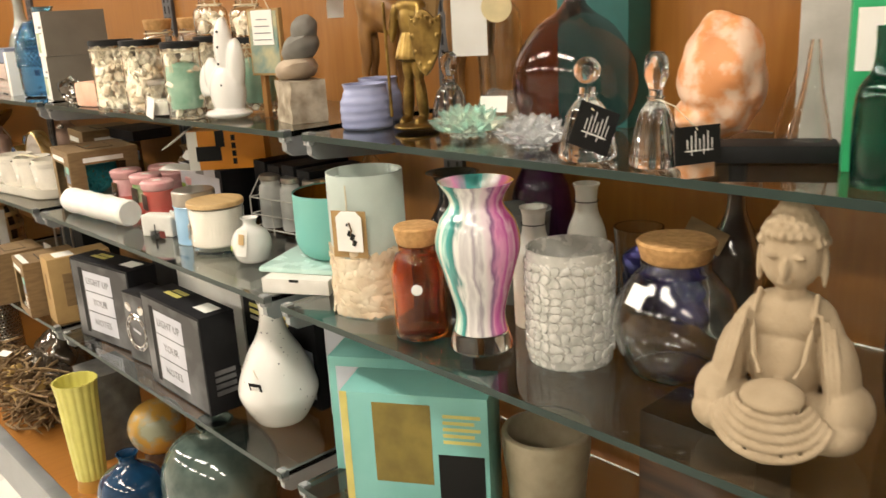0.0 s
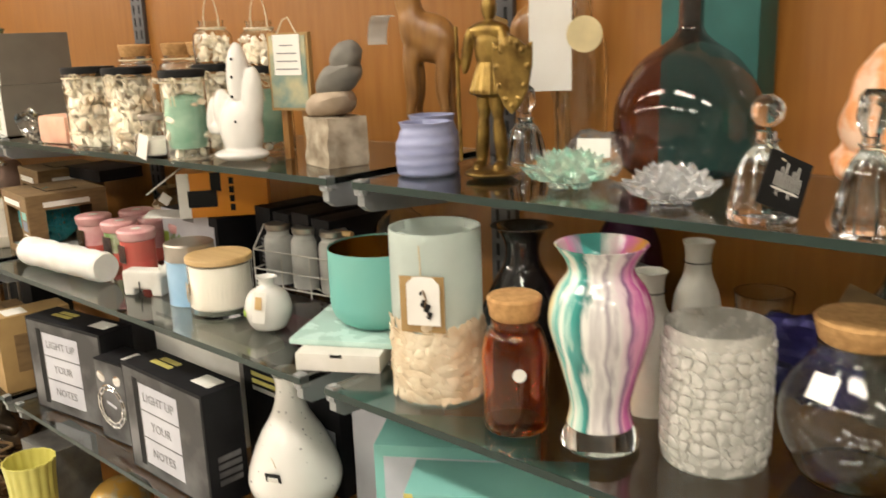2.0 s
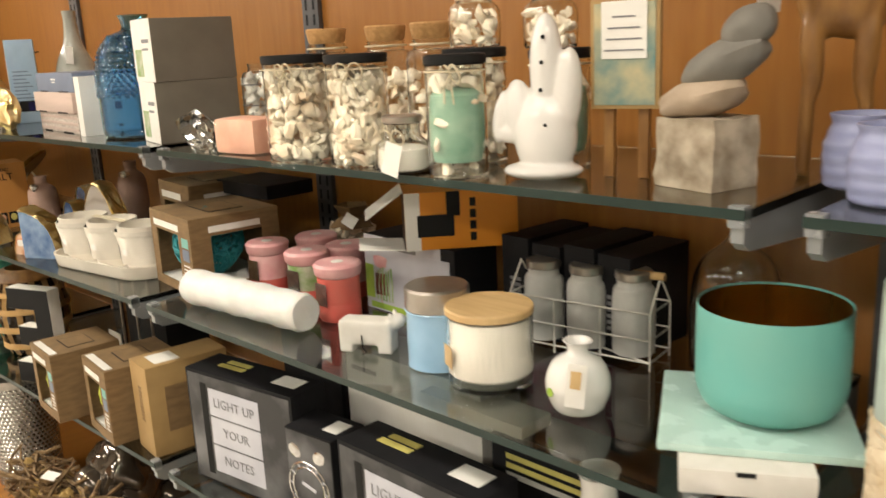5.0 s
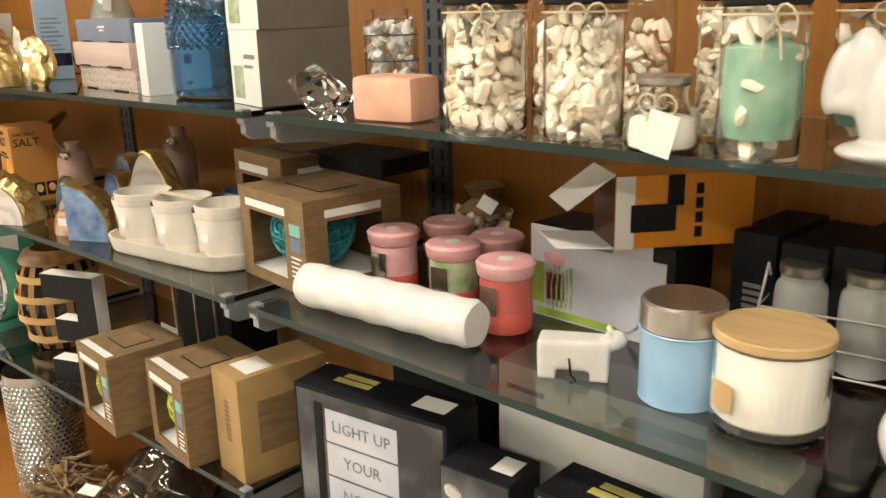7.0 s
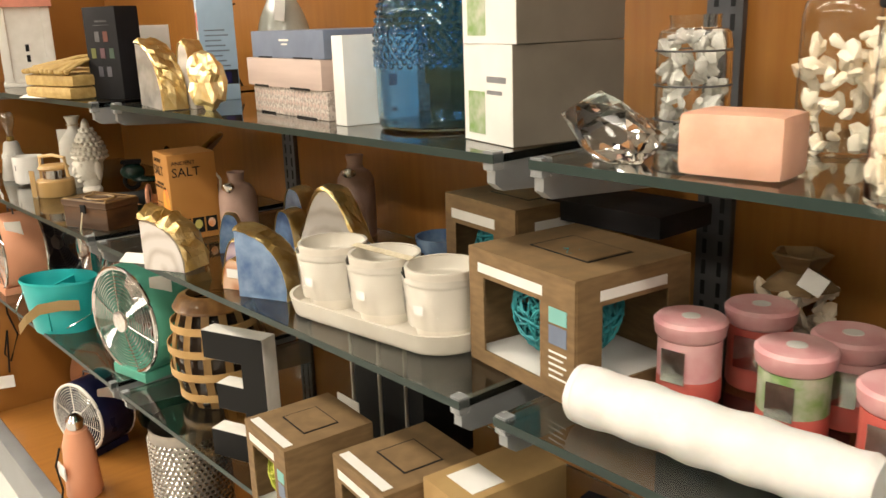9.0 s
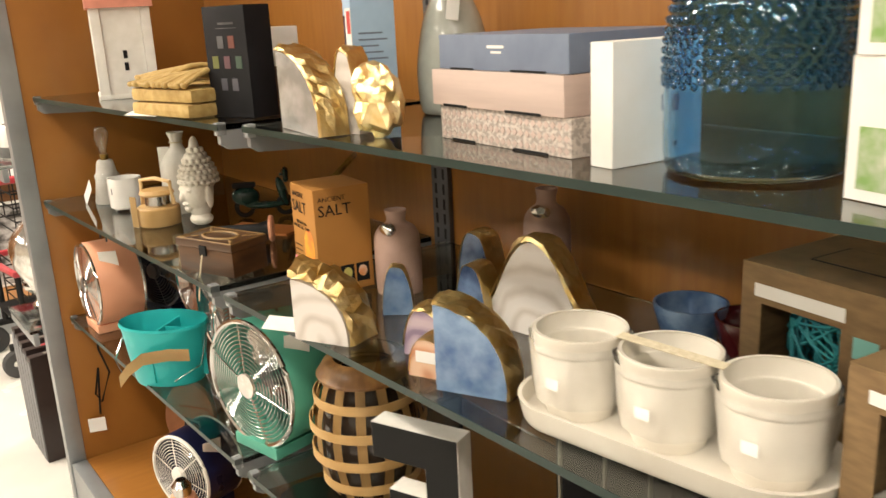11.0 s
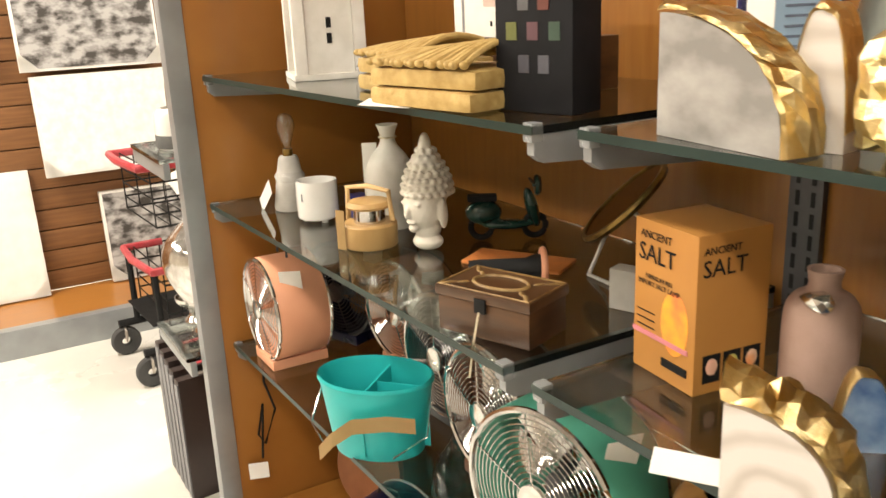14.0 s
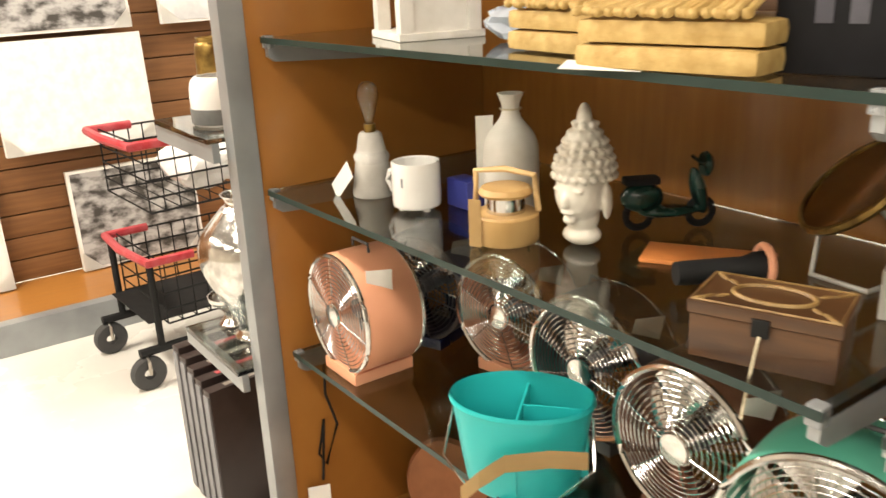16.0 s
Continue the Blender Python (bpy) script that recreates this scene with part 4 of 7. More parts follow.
ct = thing("curled_tag", "curled white paper price tag on a giraffe", "tag", 0.99, 1.36, U + 0.21, 150)
part("paper", curl, PAPER, ct)
leaf = thing("folded_tag", "folded kraft tag hanging from a giraffe", "tag", 1.05, 1.17, U + 0.12, 10)
card("card", leaf, (0, 0.003, 0.05), 0.03, 0.11, (8, 0, 60), KRAFT2)
card("card", leaf, (0.006, 0, 0.05), 0.03, 0.11, (14, 0, 80), KRAFT2)
for x, y, r, h, s in ((0.925, 1.205, 0.046, 0.078, 1), (1.0, 1.262, 0.043, 0.08, 1)):
    vessel("small_pot", "small periwinkle blue ribbed ceramic pot", "pot", x, y, U, [(r * 0.86, 0), (r * 0.97, 0.006), (r, h * 0.35), (r * 0.98, h * 0.6), (r * 0.82, h * 0.85), (r * 0.86, h)], PERI, 0.004,
           40, wave=lambda a, q, z: q * (1 + 0.014 * math.sin(z * 420 + math.sin(a) * 0.8)), n=9, group="blue pots")

# ---- upper shelf, second bay ----
st = thing("stone_stack", "three balanced pebbles on a rough stone block", "ornament", 0.925, 1.41, U, -15)
st.scale = (1.1, 1.1, 1.1)
b = bmesh.new()
add_box(b, -0.033, 0.033, -0.039, 0.039, 0, 0.072)
bmesh.ops.subdivide_edges(b, edges=b.edges[:], cuts=5, use_grid_fill=True)
for v in b.verts:
    v.co += Vector((noise.noise(v.co * 40), noise.noise(v.co * 40 + Vector((9, 0, 0))), 0.4 * noise.noise(v.co * 50))) * 0.006 * (1 if v.co.z > 0.004 else 0)
part("block", b, ROCK, st, "rough cream and brown stone block")
for c, s, r, mm in (((0, 0.006, 0.090), (0.036, 0.054, 0.021), (-14, 0, 0), STONE2), ((0, -0.022, 0.125), (0.03, 0.054, 0.022), (-22, 0, 0), STONE1), ((0, -0.05, 0.158), (0.022, 0.03, 0.021), (-30, 0, 0), STONE1)):
    b = bmesh.new()
    ball(b, c, s, r, 3, 0.12)
    part("pebble", b, mm, st, "smooth flat pebble")
easel = thing("framed_print", "small framed beach print on two tan wooden legs", "picture", 0.935, 1.52, U, 14)
for s in (-0.022, 0.022):
    part("leg", box(-0.006, 0.006, s - 0.0065, s + 0.0065, 0, 0.105, 0.002), GIRAFFE, easel)
part("frame", box(-0.012, -0.001, -0.043, 0.043, 0.085, 0.215, 0.001), KRAFT2, easel, "pale wood frame")
part("print", box(-0.0135, -0.0121, -0.038, 0.038, 0.090, 0.210), mat("beach_print", (0.52, 0.45, 0.26), 0.5, c2=(0.10, 0.22, 0.22), scale=18), easel, "blurred beach picture", False)
part("price_sheet", box(-0.0152, -0.0138, -0.028, 0.028, 0.145, 0.212), PAPER, easel, "white price sheet", False)
for k, w in enumerate((0.014, 0.02, 0.022, 0.024)):
    part("print_line", box(-0.0160, -0.0153, -w, w, 0.195 - 0.013 * k - 0.002, 0.195 - 0.013 * k), GREYINK, easel, "", False)
part("hanger", tube([(-0.012, -0.02, 0.214), (-0.012, -0.005, 0.24), (-0.012, 0.006, 0.236), (-0.012, 0.02, 0.214)], 0.0012, 5), TWINE, easel)
b = bmesh.new()
for c, s, r in (((0, 0, 0.011), (0.042, 0.052, 0.012), (0, 0, 0)), ((0, -0.004, 0.055), (0.031, 0.041, 0.058), (0, 0, 0)), ((0, -0.006, 0.14), (0.020, 0.021, 0.064), (0, 0, 0)), ((0, -0.032, 0.105), (0.018, 0.019, 0.058), (4, 0, 0)),
                ((0, 0.029, 0.082), (0.018, 0.020, 0.044), (-6, 0, 0)), ((0, 0.054, 0.078), (0.012, 0.012, 0.035), (10, 0, 0)), ((0, 0.042, 0.058), (0.014, 0.022, 0.014), (0, 0, 0))):
    ball(b, c, s, r, 3)
cac = melt(single("cactus_ornament", b, WHITE, "glossy white ceramic cactus ornament with dark dots", "ornament", 0.875, 1.605, U, 20), 0.0028, 4)
for yy, zz, xx in ((-0.008, 0.175, -0.0185), (-0.006, 0.145, -0.0195), (-0.005, 0.112, -0.022), (0.032, 0.098, -0.0135), (-0.012, 0.07, -0.028)):
    b = bmesh.new()
    ball(b, (xx, yy, zz), (0.0018, 0.0028, 0.0028), sub=2)
    part("dot", b, INK, cac, "small raised black dot")
shell_jar("square-shouldered glass jar of pale shells and green filling, black lid", 0.842, 1.722, 0.040, 0.145, BLACKM, SHELLM, 20, 0.014, filler=MOSS)
shell_jar("glass jar packed with cream sea shells under a black lid", 0.848, 1.93, 0.046, 0.15, BLACKM, SHELLM, 170, 0.0125)
shell_jar("glass jar packed with cream sea shells under a black lid", 0.836, 2.065, 0.051, 0.152, BLACKM, SHELLM, 200, 0.0125)
shell_jar("glass jar packed with cream sea shells under a black lid", 0.965, 1.80, 0.046, 0.15, BLACKM, SHELLM, 130, 0.013)
shell_jar("glass jar of pale shells and green filling, black lid", 0.985, 1.66, 0.042, 0.145, BLACKM, SHELLM, 20, 0.014, filler=MOSS)
sj = thing("twine_jar", "squat glass jar of sand tied with twine and a white tag", "jar", 0.835, 1.822, U, 10)
part("glass", lathe(hollow([(0.036, 0), (0.04, 0.008), (0.038, 0.036), (0.026, 0.05), (0.026, 0.066), (0.028, 0.068)], 0.0025), 32), CLEAR, sj, "", True, False)
part("sand", lathe([(0, 0.004), (0.034, 0.004), (0.036, 0.012), (0.034, 0.032), (0, 0.034)], 24), CREAM, sj, "pale sand")
part("lid", plug(0.029, 0.029, 0.0685, 0.078, 0.002), STEEL, sj, "metal screw lid")
bow(sj, (-0.03, -0.004, 0.05), 0.02)
card("price_tag", sj, (-0.043, -0.012, 0.022), 0.034, 0.044, (12, 6, -10), PAPER, label="blank white tag")
for x, y in ((1.06, 1.98), (1.08, 2.12), (1.04, 2.24)):
    ck = thing("corked_jar", "clear glass jar of sand with a wide cork stopper", "jar", x, y, U, 0, "corked jars")
    part("glass", lathe(hollow([(0.044, 0), (0.046, 0.006), (0.046, 0.145), (0.034, 0.165), (0.034, 0.18)], 0.003, 4), 32), CLEAR, ck, "", True, False)
    part("shells", heap(rng, 0.039, 0.12, 60, 0.014, 0.004), SHELLM, ck)
    part("stopper", plug(0.034, 0.038, 0.1805, 0.208), CORK, ck, "wide cork stopper")
    part("twine", tube(ring(0.037, 0.172, 24), 0.0018, 5, True), TWINE, ck)
for x, y in ((0.958, 1.79), (0.982, 1.672)):
    tj = thing("hanging_jar", "small clear glass jar of shells standing on a black lid", "jar", x, y, U + 0.1655 - 0.0005, 0, "stacked jars") if y > 1.7 else thing("hanging_jar", "small clear glass jar of shells standing on a black lid", "jar", x, y, U + 0.16, 0, "stacked jars")
    part("glass", lathe(hollow([(0.034, 0), (0.037, 0.006), (0.037, 0.05), (0.024, 0.065), (0.024, 0.08)], 0.0025, 4), 32), CLEAR, tj, "", True, False)
    part("shells", heap(rng, 0.031, 0.045, 44, 0.011, 0.004), SHELLM, tj)
    part("twine", tube(ring(0.0265, 0.066, 24), 0.0016, 5, True), TWINE, tj)
    part("twine_handle", tube([(0, 0.026 * math.cos(a), 0.066 + 0.06 * math.sin(a)) for a in [k * 0.314 for k in range(11)]], 0.0014, 5), TWINE, tj)
wb = thing("wire_shell_jar", "wire-bound glass jar filled with small white shells", "jar", 1.0, 2.40, U, 0)
part("glass", lathe(hollow([(0.04, 0), (0.043, 0.006), (0.043, 0.12), (0.03, 0.135), (0.03, 0.15)], 0.0025, 4), 32), CLEAR, wb, "", True, False)
part("shells", heap(rng, 0.037, 0.125, 120, 0.012, 0.004), mat("white_shells", (0.72, 0.70, 0.64), 0.5, c2=(0.42, 0.40, 0.36), scale=40), wb)
for z in (0.03, 0.07, 0.11):
    part("wire", tube(ring(0.0445, z, 28), 0.0012, 5, True), DARKMETAL, wb)
b = box(-0.035, 0.035, -0.052, 0.052, 0, 0.062, 0.012)
bmesh.ops.subdivide_edges(b, edges=b.edges[:], cuts=2, use_grid_fill=True)
single("salt_block", b, SALT2, "pale pink salt block with rounded edges", "salt block", 0.855, 2.245, U, 8)
q = thing("quartz_piece", "clear quartz chunk in crinkled plastic wrap", "crystal", 0.85, 2.40, U, 0)
b = bmesh.new()
ball(b, (0, 0, 0.03), (0.03, 0.06, 0.036), (18, 0, 0), 2, 0.35)
for v in b.verts:
    v.co.z = max(v.co.z, 0)
part("stone", b, CLEAR, q, "", False, False)
for k in range(2):
    dims = (0.17, 0.115, 0.122)
    gb = carton("plant_box", "grey card plant box with a white leaf-print front", "box", 0.935, 2.58, U + 0.0005 + 0.1225 * k, dims, GREYBOX, -12 + 3 * k, "plant boxes")
    decal(gb, dims, "f", 0.0, 1.0, 0.0, 1.0, PAPER, "front_print", "white printed front")
    decal(gb, dims, "f", 0.1, 0.45, 0.08, 0.52, GREENLEAF, "leaf_print", "green succulent picture", 0.0014)
    decal(gb, dims, "f", 0.5, 0.88, 0.62, 0.68, GREYINK, "print_line", "", 0.0014)
    decal(gb, dims, "f", 0.5, 0.8, 0.5, 0.54, GREYINK, "print_line", "", 0.0014)
hb = thing("hobnail_bottle", "blue glass bottle with a hobnail upper half", "bottle", 0.935, 2.79, U)
hb.scale = (1.25, 1.25, 1.12)
part("body", lathe(hollow([(0.066, 0), (0.074, 0.01), (0.075, 0.075), (0.074, 0.12), (0.066, 0.165), (0.045, 0.195), (0.024, 0.207), (0.022, 0.222), (0.027, 0.235)], 0.004), 48), BLUEGL, hb, "", True, False)
b = bmesh.new()
prof = smooth_profile([(0.075, 0.082), (0.0745, 0.12), (0.066, 0.165), (0.046, 0.194)], 5)
for k, (r, z) in enumerate(prof[::1]):
    n = max(8, int(2 * math.pi * r / 0.0125))
    for j in range(n):
        a = 2 * math.pi * (j + 0.5 * (k % 2)) / n
        ball(b, (r * math.cos(a), r * math.sin(a), z), (0.0030, 0.0042, 0.0042), (0, 0, math.degrees(a)), 1)
tagged(part("hobnail_relief", b, BLUEGL, hb, "raised blue glass dots", True, False), kind="stuff")

# ---- upper shelf, third bay ----
dims = (0.13, 0.036, 0.135)
ws = carton("slim_box", "plain white slim card box standing on edge", "box", 0.907, 2.912, U, dims, PAPER, -6)
decal(ws, dims, "s", 0.55, 0.68, 0.42, 0.55, SLATE, "mark", "small blue-grey mark")
decal(ws, dims, "s", 0.58, 0.66, 0.12, 0.17, GREYINK, "mark", "small grey mark")
z = U
for nm, lab, mm, h, dx, dy, ox, oy in (("patterned_box", "flat pink-white patterned card box in a stack", WEAVE, 0.047, 0.2, 0.28, 0, 0), ("blush_box", "flat blush pink card box in a stack", BLUSH, 0.049, 0.2, 0.285, -0.004, 0.01),
                                       ("slate_box", "flat slate blue card box on a stack", SLATE, 0.046, 0.2, 0.275, 0.004, 0.005)):
    bx = carton(nm, lab, "box", 0.97 + ox, 3.115 + oy, z, (dx, dy, h), mm, -4, "stack of flat boxes")
    # No gap is cut: two black strips paint its shade along the seam.
    decal(bx, (dx, dy, h), "f", 0.1, 0.3, -0.02, 0.05, BLACKM, "gap_shade", "black strip painting the shade of a lid gap")
    decal(bx, (dx, dy, h), "f", 0.6, 0.85, -0.02, 0.05, BLACKM, "gap_shade", "black strip painting the shade of a lid gap")
    if mm is SLATE:
        decal(bx, (dx, dy, h), "f", 0.42, 0.55, 0.62, 0.70, PAPER, "print_line", "pale print")
        decal(bx, (dx, dy, h), "f", 0.45, 0.53, 0.48, 0.54, PAPER, "print_line", "pale print")
    if mm is WEAVE:
        bm = bmesh.new()
        for i in range(22):
            for j in range(3):
                cy, cz = -dy / 2 + 0.008 + i * 0.0125, 0.008 + j * 0.0145
                add_box(bm, -0.0006, 0.0006, -0.0036, 0.0036, -0.0036, 0.0036, pose(-dx / 2 - 0.0002, cy, cz, 45, 0, 0))
        part("diamond_relief", bm, BLUSH, bx, "raised diamond pattern", False)
    z += h + 0.0006
gv = vessel("bottle_vase", "grey-white ceramic bottle vase with a hanging tag", "vase", 1.09, 3.50, U, [(0.052, 0), (0.062, 0.01), (0.066, 0.08), (0.052, 0.16), (0.026, 0.22), (0.018, 0.28), (0.02, 0.31)], mat("celadon_glaze", (0.40, 0.42, 0.37), 0.2, coat=0.5), 0.004)
card("price_tag", gv, (-0.035, -0.05, 0.185), 0.022, 0.05, (10, -10, 40), PAPER, label="white tag")
# a pair of gilt geode halves
ge = thing("gilt_geode", "split pink-white geode half with a crinkled gold crust", "geode", 0.825, 3.345, U, 10)
ge.scale = (1.05, 1.12, 0.92)
b = bmesh.new()
ball(b, (0, 0, 0.058), (0.028, 0.038, 0.06), (0, 0, 0), 3, 0.4)
for v in b.verts:
    v.co.z = max(0, v.co.z)
    v.co.y = min(v.co.y, 0.034)
part("crust", b, GOLD, ge, "crinkled gold leaf", False)
ge2 = bookend("pink-white quartz slab with gold-leaf edge", 0.835, 3.425, U, 0.055, 0.13, 0.035, AWHITE, 10, "dome", 0.008)
dims = (0.075, 0.085, 0.235)
pb = carton("lamp_box", "pale blue card box with printed panels and a red sticker", "box", 0.965, 3.575, U, dims, SKY, -22)
decal(pb, dims, "f", 0.3, 1.0, 0.0, 0.80, PAPER, "front_print", "white printed front")
decal(pb, dims, "f", 0.55, 0.95, 0.62, 0.78, mat("red_sticker", (0.62, 0.05, 0.04), 0.5), "sticker", "red price sticker", 0.0014)
for k in range(8):
    decal(pb, dims, "s", 0.15, 0.8 - 0.1 * (k % 3), 0.30 + 0.045 * k, 0.312 + 0.045 * k, SLATE, "print_line")
decal(pb, dims, "s", 0.1, 0.98, 0.14, 0.27, INK, "dark_panel", "black panel with a purple lamp picture")
decal(pb, dims, "s", 0.55, 0.8, 0.15, 0.25, PURPLE2, "lamp_picture", "", 0.0014)
decal(pb, dims, "f", 0.05, 0.28, 0.45, 0.75, PURPLE2, "lamp_picture")
bookend("grey banded agate bookend with a gold-leaf rim", 0.80, 3.50, U, 0.175, 0.125, 0.045, AGREY, -8, "quarter", 0.012)
cable = tube([(1.04, 3.62, U + 0.02), (1.0, 3.66, U + 0.16), (0.98, 3.62, U + 0.19), (1.02, 3.58, U + 0.2)], 0.002, 6)
single("mains_lead", cable, BLACKM, "thin black cable behind the pale blue box", "cable", 0, 0, 0)

# ---- upper shelf, fourth bay ----
dims = (0.06, 0.125, 0.205)
kb = carton("swatch_box", "black glossy card box with seven colour swatches", "box", 0.835, 3.835, U, dims, BLACK, 14)
for k, (u, v) in enumerate(((0.38, 0.68), (0.64, 0.68), (0.22, 0.5), (0.5, 0.5), (0.78, 0.5), (0.38, 0.3), (0.64, 0.3))):
    cols = [(0.09, 0.09, 0.095), (0.12, 0.04, 0.03), (0.12, 0.13, 0.04), (0.10, 0.05, 0.06), (0.04, 0.07, 0.05), (0.06, 0.06, 0.075), (0.07, 0.07, 0.085)]
    decal(kb, dims, "f", u - 0.07, u + 0.07, v - 0.055, v + 0.055, mat("swatch_tone", tuple(v * 1.2 for v in cols[k]), 0.4, scale=60), "swatch", "small product picture")
decal(kb, dims, "f", 0.3, 0.8, 0.80, 0.806, GREYPRINT, "print_line")
decal(kb, dims, "f", 0.36, 0.74, 0.835, 0.855, GREYPRINT, "print_line")


def wicker_mat(x, y, rz, tall):
    for k in range(tall):
        ob = thing("rolled_mat", "bundle of tan wicker placemats folded in a stack", "placemat", x + 0.004 * k, y, U + 0.0005 + 0.028 * k, rz + 2 * k, "wicker mats")
        part("fold", box(-0.07, 0.07, -0.11, 0.11, 0.0005, 0.0275, 0.0115), STRAW, ob)
    f = thing("wicker_runner", "braided tan wicker runner lying folded on placemats", "runner", x, y, U + 0.001 + 0.028 * tall, rz, "wicker mats")
    for j in range(20):
        q = j / 19
        tip = Vector((-0.066 + 0.006 * math.sin(j * 1.7), 0.108 - 0.2 * q, 0.006))
        root = Vector((0.058, -0.02 - 0.085 * q, 0.012 + 0.012 * q))
        pts = [tip.lerp(root, k / 8) + Vector((0, 0, (0.010 + 0.008 * q) * math.sin(math.pi * k / 8))) for k in range(9)]
        braid = tube(pts, rng.uniform(0.0044, 0.0056), 7)
        ball(braid, tip, (0.0075, 0.0065, 0.006), sub=2)
        part("braid", braid, STRAW, f)


wicker_mat(0.782, 3.985, 10, 2)
wicker_mat(0.845, 4.19, -2, 2)
tagp = thing("paper_tag", "white paper tag sticking out under wicker mats", "tag", 0.715, 4.05, U + 0.006, 20)
card("card", tagp, (-0.008, 0.0, -0.002), 0.10, 0.026, (0, 75, 0), PAPER)
dims = (0.09, 0.30, 0.08)
wbx = carton("white_gift_box", "long white card box resting on wicker bundles", "box", 0.98, 4.09, U + 0.082, dims, PAPER, -4)
for k, u in enumerate((0.42, 0.48, 0.54)):
    decal(wbx, dims, "f", u, u + 0.02, 0.22 + 0.05 * (k % 2), 0.32 + 0.05 * (k % 2), INK, "mark", "small dark marks")
decal(wbx, dims, "f", 0.10, 0.125, 0.0, 1.0, GREYINK, "band", "dark band")
decal(wbx, dims, "f", 0.35, 0.62, 0.6, 0.9, BLUSH, "print", "faint pink print")
sup = carton("brown_box", "low brown card box under a white box", "box", 1.0, 4.09, U, (0.14, 0.26, 0.081), DARKWOOD, 0)
# the open wooden house lantern
hs = thing("house_lantern", "white wooden house-shaped lantern with a coral roof and painted-dark cut-outs", "lantern", 0.85, 4.60, U, -14)
for sx, sy in ((-0.06, -0.06), (-0.06, 0.06), (0.06, -0.06), (0.06, 0.06)):
    part("post", box(sx - 0.012, sx + 0.012, sy - 0.012, sy + 0.012, 0, 0.225, 0.002), MATTE, hs)
part("base", box(-0.076, 0.076, -0.076, 0.076, 0, 0.012, 0.002), MATTE, hs)
part("side_wall", box(-0.047, 0.047, -0.066, -0.058, 0.012, 0.225), MATTE, hs)
part("back_wall", box(0.056, 0.064, -0.047, 0.047, 0.012, 0.225), MATTE, hs)
b = bmesh.new()
vs = [b.verts.new(p) for p in ((-0.08, -0.085, 0.225), (-0.08, 0.085, 0.225), (-0.08, 0, 0.315), (0.08, -0.085, 0.225), (0.08, 0.085, 0.225), (0.08, 0, 0.315))]
for f in ((0, 2, 1), (3, 4, 5), (0, 1, 4, 3), (0, 3, 5, 2), (1, 2, 5, 4)):
    b.faces.new([vs[i] for i in f])
part("roof", b, mat("coral_paint", (0.55, 0.22, 0.15), 0.6), hs, "coral pink roof", False)
# Ink plates paint the dark of small cut-outs on the solid side wall.
for yy in (0.0, -0.03):
    part("cutout_shade", box(-0.005, 0.005, -0.0672, -0.0662, 0.10 + yy, 0.12 + yy), INK, hs, "", False)
part("inner_toy", lathe([(0, 0.0125), (0.02, 0.0125), (0.028, 0.05), (0.016, 0.09), (0, 0.1)], 20), mat("green_orange", (0.28, 0.5, 0.06), 0.4, c2=(0.6, 0.12, 0.03), scale=22), hs, "green and orange toy inside")
lamp2 = thing("plastic_bag", "clear plastic bag with white contents beside wicker", "bag", 0.90, 4.38, U, 0)
b = bmesh.new()
ball(b, (0, 0, 0.03), (0.07, 0.07, 0.032), sub=3, rough=0.3)
part("film", b, mat("bluish_film", (0.66, 0.72, 0.80), 0.2, trans=0.5, bump=0.7, bscale=50), lamp2, "", True, False)

# ---- middle shelf, first bay ----
# the seated figure is one carved piece
b = bmesh.new()
for c, s, r in (((0.005, 0, 0.03), (0.062, 0.105, 0.03), (0, 0, 0)), ((-0.02, 0.055, 0.034), (0.045, 0.06, 0.028), (0, 0, 25)), ((-0.02, -0.055, 0.034), (0.045, 0.06, 0.028), (0, 0, -25)),
                ((0.012, 0, 0.09), (0.036, 0.052, 0.06), (0, 0, 0)), ((0.012, 0, 0.14), (0.033, 0.062, 0.032), (0, 0, 0)), ((0.0, 0.062, 0.105), (0.02, 0.018, 0.05), (14, 12, 0)), ((0.0, -0.062, 0.105), (0.02, 0.018, 0.05), (-14, 12, 0)),
                ((-0.046, 0, 0.03), (0.034, 0.062, 0.03), (0, 0, 0)), ((0.008, 0, 0.172), (0.019, 0.02, 0.02), (0, 0, 0)),
                ((0.004, 0, 0.21), (0.033, 0.039, 0.037), (0, 0, 0)), ((0.008, 0, 0.236), (0.033, 0.041, 0.024), (0, 0, 0)), ((0.006, 0, 0.258), (0.021, 0.024, 0.016), (0, 0, 0)), ((-0.03, 0, 0.203), (0.007, 0.006, 0.012), (0, 12, 0))):
    ball(b, c, s, r, 3)
for s in (-1, 1):
    ball(b, (0.008, s * 0.041, 0.20), (0.007, 0.005, 0.024), (0, 0, 0), 2)
    ball(b, (-0.0265, s * 0.016, 0.217), (0.005, 0.011, 0.003), (0, 0, s * 12), 2)
ball(b, (-0.027, 0, 0.189), (0.005, 0.010, 0.0035), (0, 0, 0), 2)
for k in range(5):
    rr = 0.042 - 0.0036 * k - 0.0012 * k * k * 0.6
    for j in range(24 - 3 * k):
        a = 2 * math.pi * j / (24 - 3 * k)
        if k > 0 or abs(math.pi - a) > 0.9:
            ball(b, (0.008 + rr * math.cos(a) * 0.9, rr * math.sin(a), 0.228 + 0.009 * k), (0.0052, 0.0052, 0.005), sub=1)
